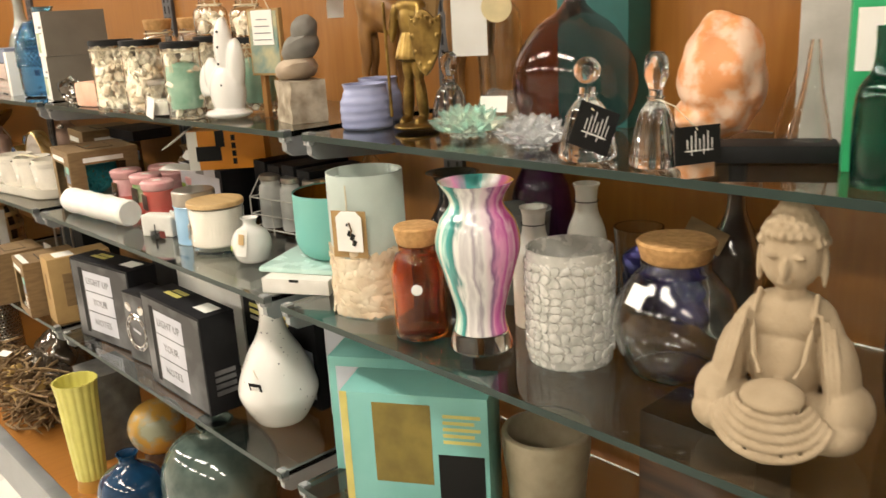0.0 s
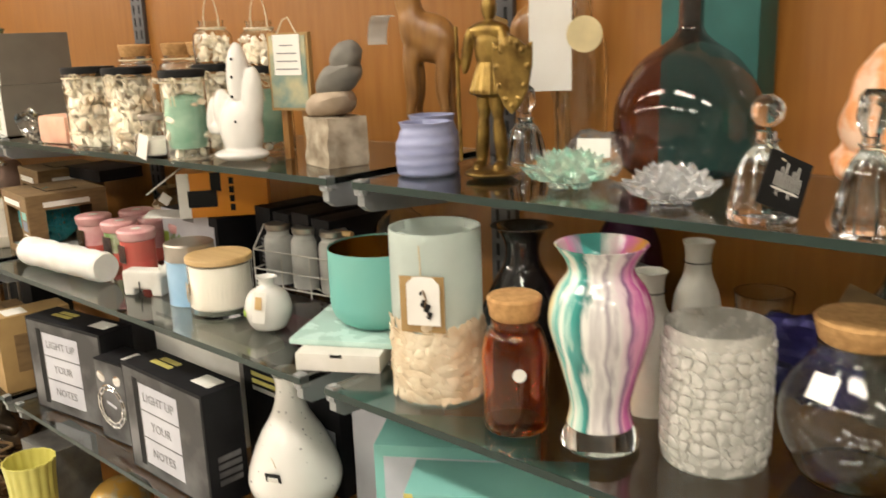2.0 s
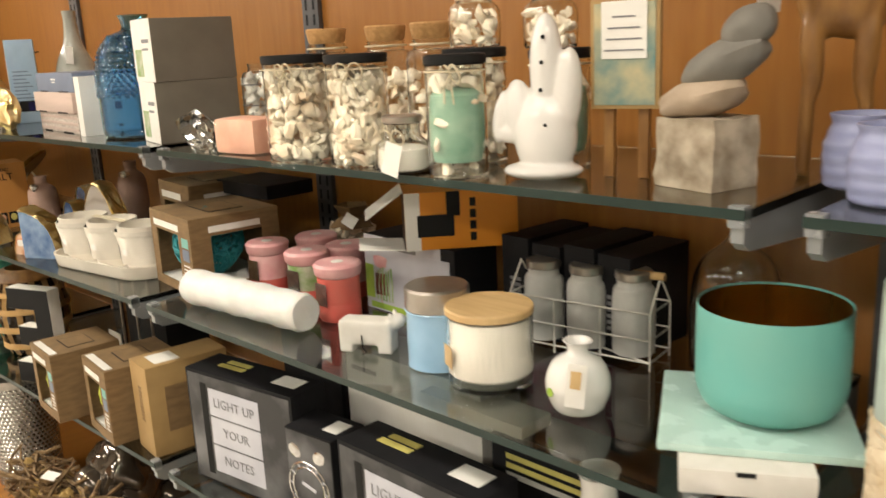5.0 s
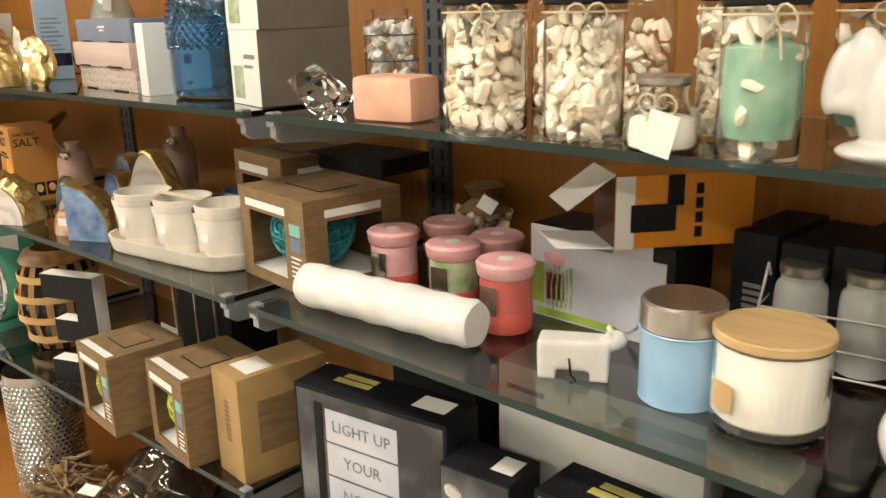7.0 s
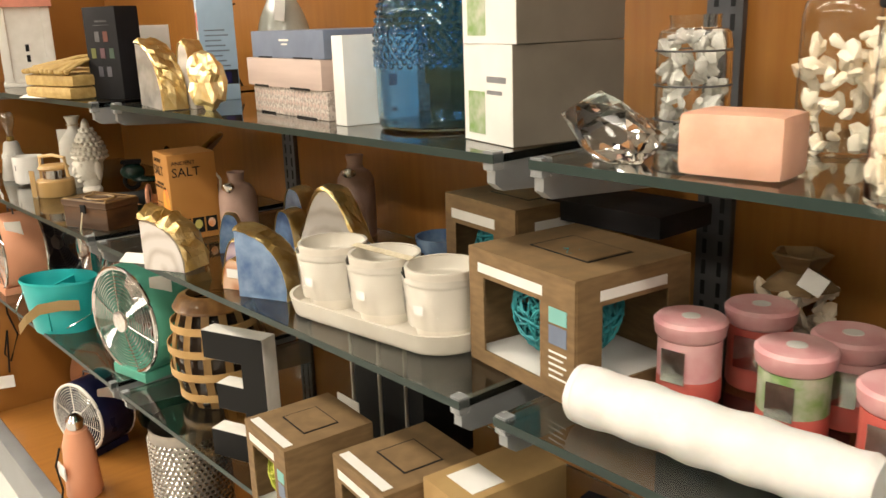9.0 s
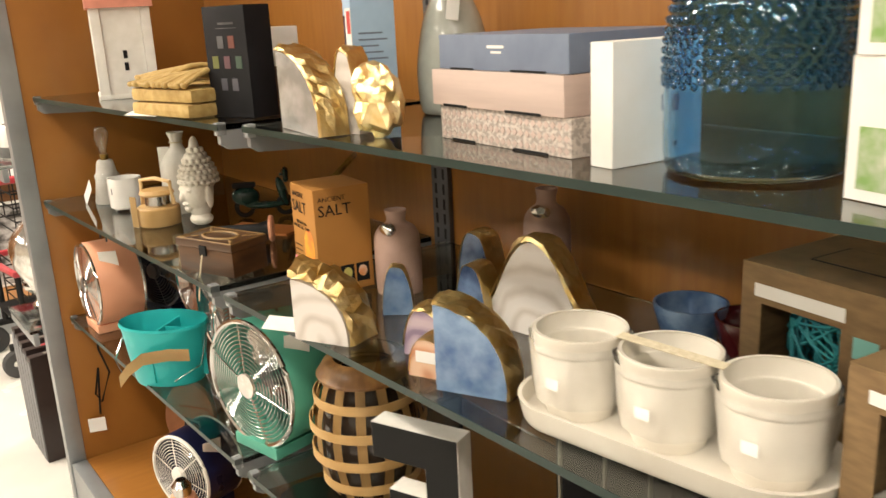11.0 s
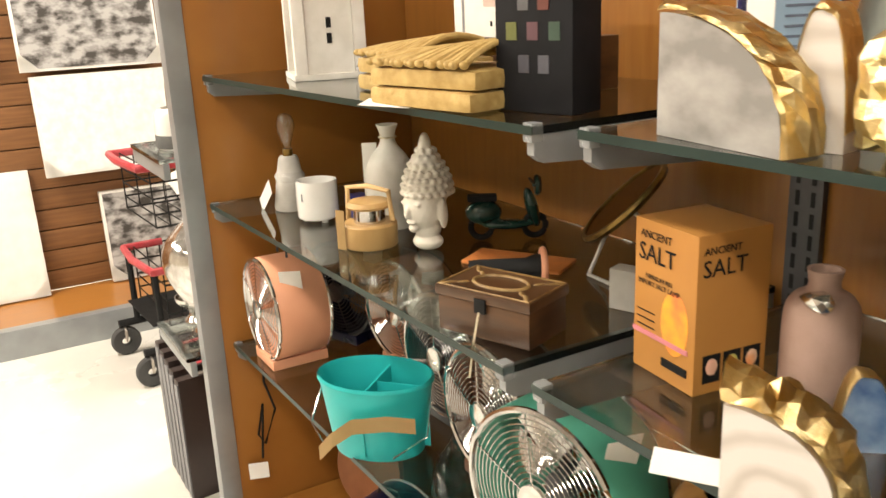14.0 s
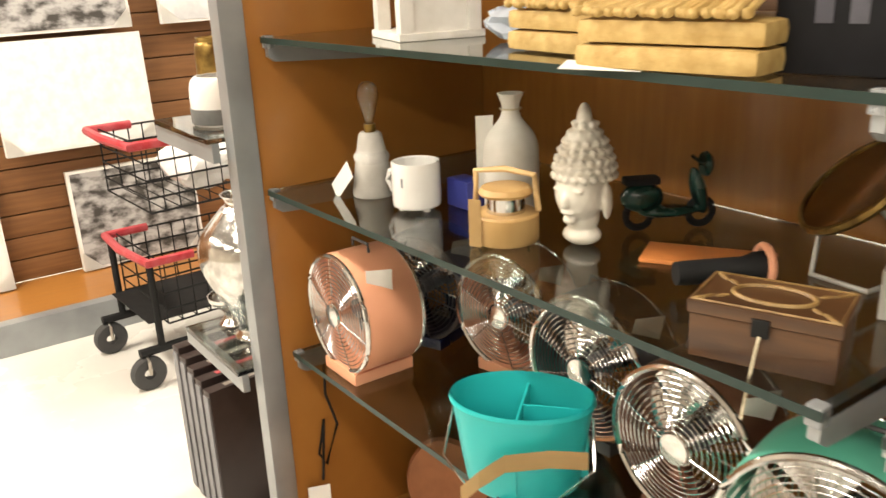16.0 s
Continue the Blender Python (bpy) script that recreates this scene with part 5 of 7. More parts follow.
for sy in (-1, 1):
    # sleeves that fall from the shoulders over the knees, and the open front of the robe
    ball(b, (0.002, sy * 0.072, 0.078), (0.034, 0.024, 0.056), (sy * 10, 0, 0), 3)
    ball(b, (-0.012, sy * 0.082, 0.046), (0.046, 0.034, 0.034), (0, 0, sy * 18), 3)
    tube([(0.0, sy * 0.036, 0.172), (-0.016, sy * 0.038, 0.155), (-0.025, sy * 0.036, 0.13), (-0.029, sy * 0.032, 0.105), (-0.036, sy * 0.022, 0.086)], 0.0045, 8, bm=b)
    for k in range(3):
        tube([(-0.016, sy * (0.046 + 0.008 * k), 0.155 - 0.006 * k), (-0.026, sy * (0.054 + 0.009 * k), 0.12 - 0.006 * k), (-0.032, sy * (0.062 + 0.008 * k), 0.085 - 0.008 * k), (-0.05, sy * (0.066 + 0.010 * k), 0.055 - 0.008 * k)], 0.0032, 6, bm=b)
ball(b, (-0.054, 0, 0.071), (0.030, 0.042, 0.010), (0, -12, 0), 3)
for k in range(5):
    tube([(-0.052 - 0.026 * math.sin(math.pi * j / 14) - 0.002 * k, (0.048 + 0.007 * k) * math.cos(math.pi * j / 14), 0.066 - 0.004 * k - (0.012 + 0.007 * k) * math.sin(math.pi * j / 14)) for j in range(15)], 0.0042, 6, bm=b)
melt(single("buddha_statue", b, SANDSTONE, "seated buff sandstone statue with curled hair and robe", "statue", 0.862, 0.396, M, 13), 0.0022, 1).scale = (0.95, 0.82, 1.02)
gj = thing("globe_jar", "round clear glass jar with a wide cork lid", "jar", 0.94, 0.585, M)
part("glass", lathe(hollow([(0.045, 0), (0.062, 0.008), (0.082, 0.06), (0.078, 0.1), (0.055, 0.135), (0.046, 0.145), (0.047, 0.158)], 0.003), 44), CLEAR, gj, "", True, False)
part("lid", plug(0.046, 0.052, 0.1585, 0.186), CORK, gj, "wide pale cork lid")
card("label_sticker", gj, (-0.058, 0.02, 0.118), 0.03, 0.03, (0, 30, -18), PAPER, label="clear paper label")
vf = thing("violet_foil_bag", "shiny dark violet foil bag crumpled behind a jar", "bag", 1.10, 0.69, M)
b = bmesh.new()
ball(b, (0, 0, 0.062), (0.05, 0.085, 0.062), sub=4, rough=0.35)
part("foil", b, PURPLE2, vf, "", False)
mo = thing("mosaic_candle_holder", "white cracked mosaic glass candle cylinder", "candle holder", 0.896, 0.728, M, 0)
part("glass", lathe(hollow([(0.058, 0), (0.061, 0.004), (0.061, 0.15), (0.0605, 0.155)], 0.004, 3), 48), mat("milky_glass", (0.70, 0.69, 0.64), 0.25, c2=(0.56, 0.55, 0.50), scale=60, trans=0.3), mo, "milky grey glass")
b = bmesh.new()
n_row, rows_ = 26, 10
lattice = [[(2 * math.pi * (j + rng.uniform(-0.36, 0.36)) / n_row, 0.010 + (i + rng.uniform(-0.33, 0.33) * (0 < i < rows_)) * 0.0139) for j in range(n_row)] for i in range(rows_ + 1)]
for i in range(rows_):
    for j in range(n_row):
        q = [lattice[i][j], lattice[i][(j + 1) % n_row], lattice[i + 1][(j + 1) % n_row], lattice[i + 1][j]]
        q = [(a + 2 * math.pi if a - q[0][0] < -3 else a - 2 * math.pi if a - q[0][0] > 3 else a, z) for a, z in q]
        ca, cz = sum(a for a, z in q) / 4, sum(z for a, z in q) / 4
        edge = []
        for (a0, z0), (a1, z1) in zip(q, q[1:] + q[:1]):
            edge += [(a0 + (a1 - a0) * f, z0 + (z1 - z0) * f) for f in (0.27, 0.73)]
        chip = [[b.verts.new((rr * math.cos(ca + (a - ca) * sh_), rr * math.sin(ca + (a - ca) * sh_), cz + (z - cz) * sh_)) for a, z in edge] for rr, sh_ in ((0.0616, 0.95), (0.0636, 0.86))]
        top = b.verts.new((0.0650 * math.cos(ca), 0.0650 * math.sin(ca), cz))
        for k in range(8):
            j2 = (k + 1) % 8
            b.faces.new((chip[0][k], chip[0][j2], chip[1][j2], chip[1][k]))
            b.faces.new((chip[1][k], chip[1][j2], top))
tile_m = mat("white_mosaic_chip", (0.82, 0.81, 0.76), 0.12, c2=(0.60, 0.60, 0.55), scale=70, coat=0.5, trans=0.3, lo=0.4, hi=0.6)
tagged(part("mosaic_chips", b, tile_m, mo, "irregular domed white glass chips"), kind="stuff")
for x, y, h in ((1.085, 0.845, 0.205), (0.96, 0.85, 0.19)):
    wv = vessel("white_bottle", "slim white ceramic bottle with a tied neck", "bottle", x, y, M, [(0.03, 0), (0.033, 0.005), (0.033, h * 0.55), (0.019, h * 0.78), (0.018, h * 0.93), (0.022, h)], MATTE, 0.003, group="white bottles")
    part("neck_string", tube(ring(0.0195, h * 0.86, 20), 0.0009, 5, True), INK, wv, "thin black string")
sv = thing("striped_vase", "glass vase with painted pink, teal and white stripes", "vase", 0.832, 0.845, M, 33)
sv.scale = (1.08, 1.08, 1.0)
pr = [(0.04, 0.0), (0.044, 0.006), (0.037, 0.03), (0.034, 0.06), (0.047, 0.115), (0.0575, 0.16), (0.051, 0.195), (0.037, 0.218), (0.038, 0.232), (0.0505, 0.253)]
part("painted_wall", lathe([p for p in smooth_profile(pr[2:], 6)] + [(r - 0.0025, z) for r, z in reversed(smooth_profile(pr[2:], 6))], 56), STRIPES, sv, "painted colour stripes")
part("glass_foot", lathe([(0, 0), (0.039, 0), (0.045, 0.006), (0.037, 0.0295), (0.0, 0.0295)], 40), CLEAR, sv, "thick clear glass foot", True, False)
ab = thing("amber_bottle", "amber glass bottle with a fat cork stopper", "bottle", 0.812, 0.958, M, 0)
part("glass", lathe(hollow([(0.038, 0), (0.042, 0.006), (0.0415, 0.05), (0.043, 0.1), (0.036, 0.128), (0.029, 0.136), (0.03, 0.146)], 0.003), 40), AMBER, ab, "", True, False)
part("stopper", plug(0.031, 0.035, 0.1465, 0.176), CORK, ab, "fat cork stopper")
tg = lathe([(0, 0), (0.0085, 0), (0.0085, 0.001), (0, 0.001)], 20)
tg.transform(pose(-0.031, -0.030, 0.085, 0, -90, 44))
part("round_sticker", tg, PAPER, ab, "round white sticker")
hu = thing("shell_hurricane", "tall frosted glass hurricane with shells round its base", "candle holder", 0.842, 1.118, M, 0)
part("glass", lathe(hollow([(0.06, 0), (0.064, 0.004), (0.064, 0.222), (0.0635, 0.226)], 0.003, 3), 48), FROST, hu, "frosted grey-green glass", True, False)
b = bmesh.new()
for i in range(13):
    for j in range(26):
        a = 2 * math.pi * (j + 0.5 * (i % 2)) / 26 + rng.uniform(-0.12, 0.12)
        z = 0.006 + i * 0.0084 + rng.uniform(-0.005, 0.005)
        s = rng.uniform(0.008, 0.013)
        ball(b, (0.0655 * math.cos(a), 0.0655 * math.sin(a), max(z, 0.007)), (0.0022, s, s * rng.uniform(0.7, 0.95)), (rng.uniform(-80, 80), rng.uniform(-22, 22), math.degrees(a)), 1, 0.5)
part("shell_bed", lathe([(0.0642, 0.001), (0.066, 0.002), (0.066, 0.102), (0.0642, 0.103)], 44), CHIPS, hu, "cream shell layer")
tagged(part("shell_chips", b, CHIPS, hu, "glued cream shell chips"), kind="stuff")
card("kraft_label", hu, (-0.0595, -0.0285, 0.146), 0.062, 0.078, (0, 0, 26), KRAFT2, 0.001, "kraft label")
tag_bm = bmesh.new()
outline = [(-0.023, -0.033), (0.023, -0.033), (0.023, 0.024), (0.013, 0.034), (-0.013, 0.034), (-0.023, 0.024)]
faces = [[tag_bm.verts.new((d, u, w)) for u, w in outline] for d in (-0.0005, 0.0005)]
tag_bm.faces.new(faces[0])
tag_bm.faces.new(faces[1][::-1])
for k in range(6):
    j = (k + 1) % 6
    tag_bm.faces.new((faces[0][j], faces[0][k], faces[1][k], faces[1][j]))
tag_bm.transform(pose(-0.0640, -0.0345, 0.152, 0, 0, 26))
part("paper_tag", tag_bm, PAPER, hu, "cream tag with cut corners and a dark sprig", False)
for dy, dz, w in ((0.004, 0.012, 0.003), (0.001, -0.002, 0.006), (-0.004, -0.008, 0.007), (-0.007, -0.018, 0.006)):
    card("sprig_leaf", hu, (-0.0652 - dy * 0.4, -0.037 + dy, 0.152 + dz), w, w * 1.6, (25, 0, 26), INK)
part("sprig", tube([(-0.0645, -0.035, 0.168), (-0.064, -0.040, 0.155), (-0.0645, -0.037, 0.145), (-0.0625, -0.043, 0.132)], 0.0013, 5), TWIG, hu)
part("tag_string", tube([(-0.0632, -0.030, 0.18), (-0.0618, -0.029, 0.205), (-0.06, -0.026, 0.226)], 0.0012, 5), TWINE, hu)
vessel("black_vase", "glossy black pearl vase with a flared lip", "vase", 1.045, 1.12, M, [(0.05, 0), (0.062, 0.01), (0.07, 0.05), (0.052, 0.1), (0.03, 0.14), (0.027, 0.17), (0.038, 0.195), (0.05, 0.202)], BLACKGL, 0.004)
vessel("concrete_tumbler", "dark mottled concrete tumbler with an uneven surface", "tumbler", 1.035, 0.955, M, [(0.042, 0), (0.046, 0.004), (0.054, 0.1), (0.058, 0.15), (0.06, 0.158)], CONCRETE, 0.006)
vessel("purple_vase", "deep purple glass vase at the back", "vase", 1.135, 0.985, M, [(0.03, 0), (0.04, 0.01), (0.055, 0.1), (0.05, 0.17), (0.03, 0.22), (0.035, 0.25)], PURPLE, 0.003)
vessel("goblet", "small clear glass bowl on the back of the shelf", "glass", 1.11, 0.76, M, [(0.03, 0), (0.032, 0.004), (0.035, 0.08), (0.04, 0.14)], CLEAR, glass=True)
wk = vessel("brown_bottle", "tall dark brown glass bottle with a kraft tag", "bottle", 1.12, 0.60, M, [(0.04, 0), (0.045, 0.008), (0.045, 0.10), (0.03, 0.15), (0.014, 0.19), (0.0135, 0.25), (0.017, 0.255)], SMOKE, 0.003)
card("kraft_tag", wk, (-0.05, 0.02, 0.155), 0.06, 0.035, (24, 10, 20), KRAFT, label="kraft tag")
vessel("dark_glass_vase", "smoky dark glass vase beside the statue", "vase", 1.0, 0.27, M, [(0.05, 0), (0.06, 0.01), (0.068, 0.08), (0.06, 0.17), (0.04, 0.215), (0.043, 0.23)], SMOKE, 0.004)

# ---- middle shelf across the first joint and second bay ----
wbd = carton("white_board", "flat cream painted wooden block with a small mark", "block", 0.845, 1.315, M, (0.13, 0.135, 0.028), MATTE, 30)
decal(wbd, (0.13, 0.135, 0.028), "f", 0.42, 0.56, 0.80, 0.98, INK, "mark", "small black mark")
pl = single("square_plate", box(-0.105, 0.105, -0.105, 0.105, 0, 0.010, 0.004), AQUAPALE, "pale aqua square plate under a bowl", "plate", 0.915, 1.335, M + 0.0285, 28)
bo = thing("teal_bowl", "deep teal enamel bowl with a gold metal lining", "bowl", 0.925, 1.322, M + 0.039)
bo.scale = (0.94, 0.94, 1.0)
rb_ = [(0.058, 0), (0.078, 0.012), (0.087, 0.03), (0.0885, 0.05), (0.0885, 0.122), (0.088, 0.126)]
part("body", lathe([(0, 0)] + smooth_profile(rb_, 4) + [(0.0865, 0.1262)], 56), TEAL, bo, "matte teal enamel")
part("lining", lathe([(0.0864, 0.126), (0.0862, 0.05), (0.083, 0.03), (0.07, 0.014), (0, 0.008)], 56), GOLDIN, bo, "gold metal lining")
vessel("glass_cloche", "thin clear glass dome at the back of the shelf", "cloche", 1.12, 1.46, M, [(0.06, 0), (0.062, 0.004), (0.062, 0.1), (0.05, 0.15), (0.02, 0.178), (0.008, 0.2)], CLEAR, glass=True)
bv = vessel("ball_vase", "small round white ceramic vase with a paper tag", "vase", 0.855, 1.54, M, [(0.018, 0), (0.032, 0.006), (0.042, 0.036), (0.034, 0.064), (0.015, 0.078), (0.014, 0.088), (0.019, 0.095)], WHITE, 0.003)
card("paper_tag", bv, (-0.035, -0.022, 0.05), 0.025, 0.055, (4, 8, 25), PAPER, label="cream tag")
card("tag_print", bv, (-0.0365, -0.0228, 0.058), 0.013, 0.022, (4, 8, 25), LIGHTWOOD)
part("flower_print", lathe([(0, 0), (0.006, 0), (0.006, 0.001), (0, 0.001)], 14), LIME, bv).matrix_basis = pose(-0.040, 0.014, 0.034, 0, -90, -18)
# wire caddy with three jars
cd = thing("wire_caddy", "white wire caddy with a wooden handle", "caddy", 1.04, 1.655, M, 8)
hw, hl, hh = 0.036, 0.115, 0.085
for z in (0.012, 0.045, hh):
    part("hoop", tube([(-hw, -hl, z), (hw, -hl, z), (hw, hl, z), (-hw, hl, z)], 0.0016, 5, True), MATTE, cd)
for sx, sy in ((-hw, -hl), (hw, -hl), (hw, hl), (-hw, hl), (-hw, -0.038), (-hw, 0.038), (hw, -0.038), (hw, 0.038)):
    part("upright", tube([(sx, sy, 0.0), (sx, sy, hh)], 0.0016, 5), MATTE, cd)
for s in (-1, 1):
    part("handle_wire", tube([(-hw, s * hl, hh), (0, s * hl, 0.13), (hw, s * hl, hh)], 0.0016, 5), MATTE, cd)
part("cross_wire", tube([(-hw, -hl, 0.012), (hw, hl, 0.012)], 0.0016, 5), MATTE, cd)
part("handle", tube([(0, -hl - 0.006, 0.131), (0, -hl + 0.05, 0.131)], 0.006, 10), LIGHTWOOD, cd, "pale wooden grip")
for k in (-1, 0, 1):
    jr = thing("lidded_jar", "frosty glass jar with a metal lid in a wire caddy", "jar", 1.04 - 0.0104 * k, 1.655 + 0.0738 * k, M + 0.0145, 8, "caddy jars")
    part("glass", lathe(hollow([(0.028, 0), (0.031, 0.005), (0.031, 0.085), (0.025, 0.1), (0.025, 0.108)], 0.0025, 4), 28), mat("pale_frosted_jar", (0.72, 0.72, 0.69), 0.3, trans=0.25), jr, "", True, False)
    part("lid", plug(0.027, 0.027, 0.1085, 0.122, 0.002), STEEL, jr, "dull metal lid")
ca = thing("wood_lid_candle", "white candle glass with a flat pale wooden lid", "candle", 0.862, 1.695, M)
part("glass", lathe(hollow([(0.055, 0), (0.06, 0.005), (0.061, 0.098), (0.0605, 0.1)], 0.004, 3), 44), CLEAR, ca, "clear glass wall", True, False)
part("wax", lathe([(0, 0.014), (0.053, 0.014), (0.0568, 0.018), (0.0568, 0.097), (0, 0.097)], 40), CREAM, ca, "cream wax")
part("lid", plug(0.0625, 0.0625, 0.1005, 0.112, 0.002), LIGHTWOOD, ca, "flat pale wooden lid")
card("gold_print", ca, (-0.056, 0.028, 0.045), 0.03, 0.03, (0, 0, -27), LIGHTWOOD, 0.0008, "faint gold print")
bj = thing("blue_candle_jar", "pale blue candle jar with a brushed steel lid", "candle", 0.865, 1.80, M)
part("glass", lathe(smooth_profile([(0.001, 0), (0.044, 0.002), (0.047, 0.008), (0.047, 0.082), (0.046, 0.085), (0.001, 0.086)], 3), 40), BLUEJ, bj, "glossy pale blue body")
part("lid", plug(0.0485, 0.0485, 0.0865, 0.122, 0.003), STEEL, bj, "brushed steel lid")
sp = thing("lamb_figurine", "small white wooden lamb figurine with black cord", "figurine", 0.835, 1.925, M + 0.0005, 28)
b = box(-0.019, 0.019, -0.042, 0.046, 0.012, 0.052, 0.007)
for sy in (-0.030, 0.034):
    add_box(b, -0.018, 0.018, sy - 0.011, sy + 0.011, 0, 0.02)
ball(b, (-0.002, -0.046, 0.05), (0.013, 0.018, 0.013), (-20, 0, 0), 2)
for sx in (-0.011, 0.011):
    ball(b, (sx, -0.040, 0.060), (0.004, 0.005, 0.007), (0, 0, 0), 1)
o = melt(part("body", b, MATTE, sp), 0.0024, 2)
part("cord", tube([(-0.02, 0.006, 0.03), (-0.024, 0.003, 0.01), (-0.026, -0.004, 0.004), (-0.028, 0.004, 0.001)], 0.0014, 5), INK, sp)
fo = thing("foam_roll", "thick roll of white foam wrap lying on the shelf edge", "roll", 0.808, 2.235, M + 0.0345, 5)
fo.scale = (1, 0.88, 1)
b = lathe([(0, -0.185), (0.022, -0.185), (0.033, -0.18), (0.034, -0.17)] + [(0.0335 + 0.0012 * math.sin(k * 1.3), -0.17 + 0.34 * k / 24) for k in range(25)] + [(0.034, 0.175), (0.03, 0.185), (0, 0.185)], 36,
          1.0, lambda a, r, z: r * (1 + 0.02 * math.sin(5 * a + z * 40)))
b.transform(Matrix.Rotation(radians(90), 4, "X"))
part("foam", b, FOAM, fo)
for k in range(6):
    rr = (0.935, 2.345) if k == 0 else ((0.935, 2.215), (0.912, 2.095), (1.01, 2.19), (1.02, 2.06), (1.03, 2.31))[k - 1]
    pj = thing("scented_candle_jar", "red and pink candle jar with a pink lid", "candle", rr[0], rr[1], M, rng.uniform(-20, 20), "pink-lidded candles")
    part("wax", lathe([(0, 0), (0.036, 0), (0.038, 0.004), (0.038, 0.03), (0.0375, 0.031), (0, 0.031)], 32), REDWAX, pj, "red wax base")
    part("glass", lathe([(0, 0.0312), (0.0375, 0.0312), (0.0375, 0.078), (0, 0.078)], 32), (PINKLID, GREENLEAF, REDWAX)[k % 3], pj, "printed label wall")
    card("silver_label", pj, (-0.0372, -0.012, 0.05), 0.03, 0.04, (0, 0, 18), SILVER, 0.001, "silver label")
    part("lid", plug(0.041, 0.043, 0.0785, 0.102, 0.004), PINKLID, pj, "pink lid")
    part("sticker", plug(0.011, 0.011, 0.1022, 0.103, 0.0003), PAPER, pj, "white round sticker")
window_box("kraft box with windows on a ball of teal thread", 0.915, 2.505, M, (0.19, 0.21, 0.158), -7, TIN, "fs", "teal thread boxes")
window_box("kraft box with windows on a ball of teal thread", 1.03, 2.712, M, (0.17, 0.18, 0.185), -7, TIN, "fs", "teal thread boxes")
bk = carton("dark_flat_box", "flat dark box lying on a kraft box", "box", 1.075, 2.55, M + 0.159, (0.12, 0.2, 0.03), BLACK, 0)
sg = thing("shell_bag", "clear bag of dried shells tied with brown paper", "bag", 1.13, 2.315, M)
b = bmesh.new()
b = heap(rng, 0.045, 0.1, 90, 0.015, 0.0)
part("shells", b, SHELLM, sg)
part("paper_top", lathe([(0.045, 0.1), (0.03, 0.115), (0.02, 0.122), (0.035, 0.145), (0.03, 0.146), (0.014, 0.122), (0, 0.12)], 16, 1, lambda a, r, z: r * (1 + 0.12 * math.cos(5 * a))), KRAFT, sg, "brown paper top")
card("paper_tag", sg, (-0.035, -0.035, 0.12), 0.03, 0.025, (30, 20, 30), PAPER)
dims = (0.1, 0.235, 0.138)
wx = carton("planter_box", "white printed card box with green grass and a dish", "box", 1.03, 1.985, M, dims, BLACK, -2)
decal(wx, dims, "f", 0.0, 0.86, 0.0, 1.0, LIGHTPRINT, "front_print", "white printed front", 0.0005)
decal(wx, dims, "f", 0.0, 0.1, 0.15, 0.6, LIME, "green_print", "green printed corner")
decal(wx, dims, "f", 0.05, 0.7, 0.02, 0.10, LIME, "green_print", "green printed band")
decal(wx, dims, "f", 0.40, 0.60, 0.85, 1.0, GREYINK, "thumb_notch", "grey notch")
decal(wx, dims, "f", 0.72, 0.95, 0.45, 0.85, LIGHTPRINT, "price_label", "white price label", 0.0014)
for k in range(6):
    part("grass_print", tube([(-0.0512, 0.085 - 0.008 * k, 0.02), (-0.0514, 0.088 - 0.009 * k, 0.05), (-0.0512, 0.08 - 0.007 * k, 0.075 + 0.004 * (k % 3))], 0.0022, 4), GREENLEAF, wx)
dsh = lathe([(0, 0), (0.022, 0.001), (0.024, 0.003), (0, 0.004)], 24)
dsh.transform(pose(-0.0505, -0.045, 0.035, 0, -90, 0))
part("dish_print", dsh, LIGHTPRINT, wx, "printed white dish")
ox = thing("open_orange_box", "open orange and white card box with raised flaps", "box", 1.02, 1.915, M + 0.1388, 50)
dims = (0.09, 0.21, 0.095)
part("body", box(-0.045, 0.045, -0.105, 0.08, 0, 0.095, 0.001), ORANGEB, ox)
# The body is closed: this dark plate paints the shade inside the open end.
part("opening_shade", box(-0.043, 0.043, 0.0802, 0.0808, 0.002, 0.093), DARKWOOD, ox, "dark plate painting the shaded inside", False)
part("white_panel", box(-0.0458, -0.0452, 0.055, 0.08, 0.0, 0.095), PAPER, ox, "white printed panel", False)
part("photo_panel", box(-0.0466, -0.0459, 0.0, 0.06, 0.022, 0.058), INK, ox, "black photo panel", False)
part("black_band", box(-0.0458, -0.0452, -0.01, 0.012, 0.055, 0.095), INK, ox, "black band", False)
for k in range(4):
    part("glyph_bar", box(-0.0458, -0.0452, -0.036, -0.026, 0.012 + 0.019 * k, 0.026 + 0.019 * k), INK, ox, "", False)
for turn, zz in (((35, 0, 0), 0.098), ((-8, 0, 0), 0.002)):
    f = box(-0.044, 0.044, 0, 0.075, -0.001, 0.001)
    f.transform(pose(0, 0.0815, zz, -turn[0] if turn[0] > 0 else 4, 0, 0))
    part("flap", f, PAPER, ox, "white card flap", False)
for k in range(4):
    bx = carton("black_gadget_box", "black printed card box in a dark row", "box", 1.115, 1.79 - 0.062 * k, M, (0.15, 0.058, 0.16 - 0.006 * (k % 2)), BLACK, -4, "black boxes")
    for j in range(6):
        decal(bx, (0.15, 0.058, 0.16), "f", 0.3, 0.7, 0.25 + 0.06 * j, 0.285 + 0.06 * j, GREYINK, "print_bar")

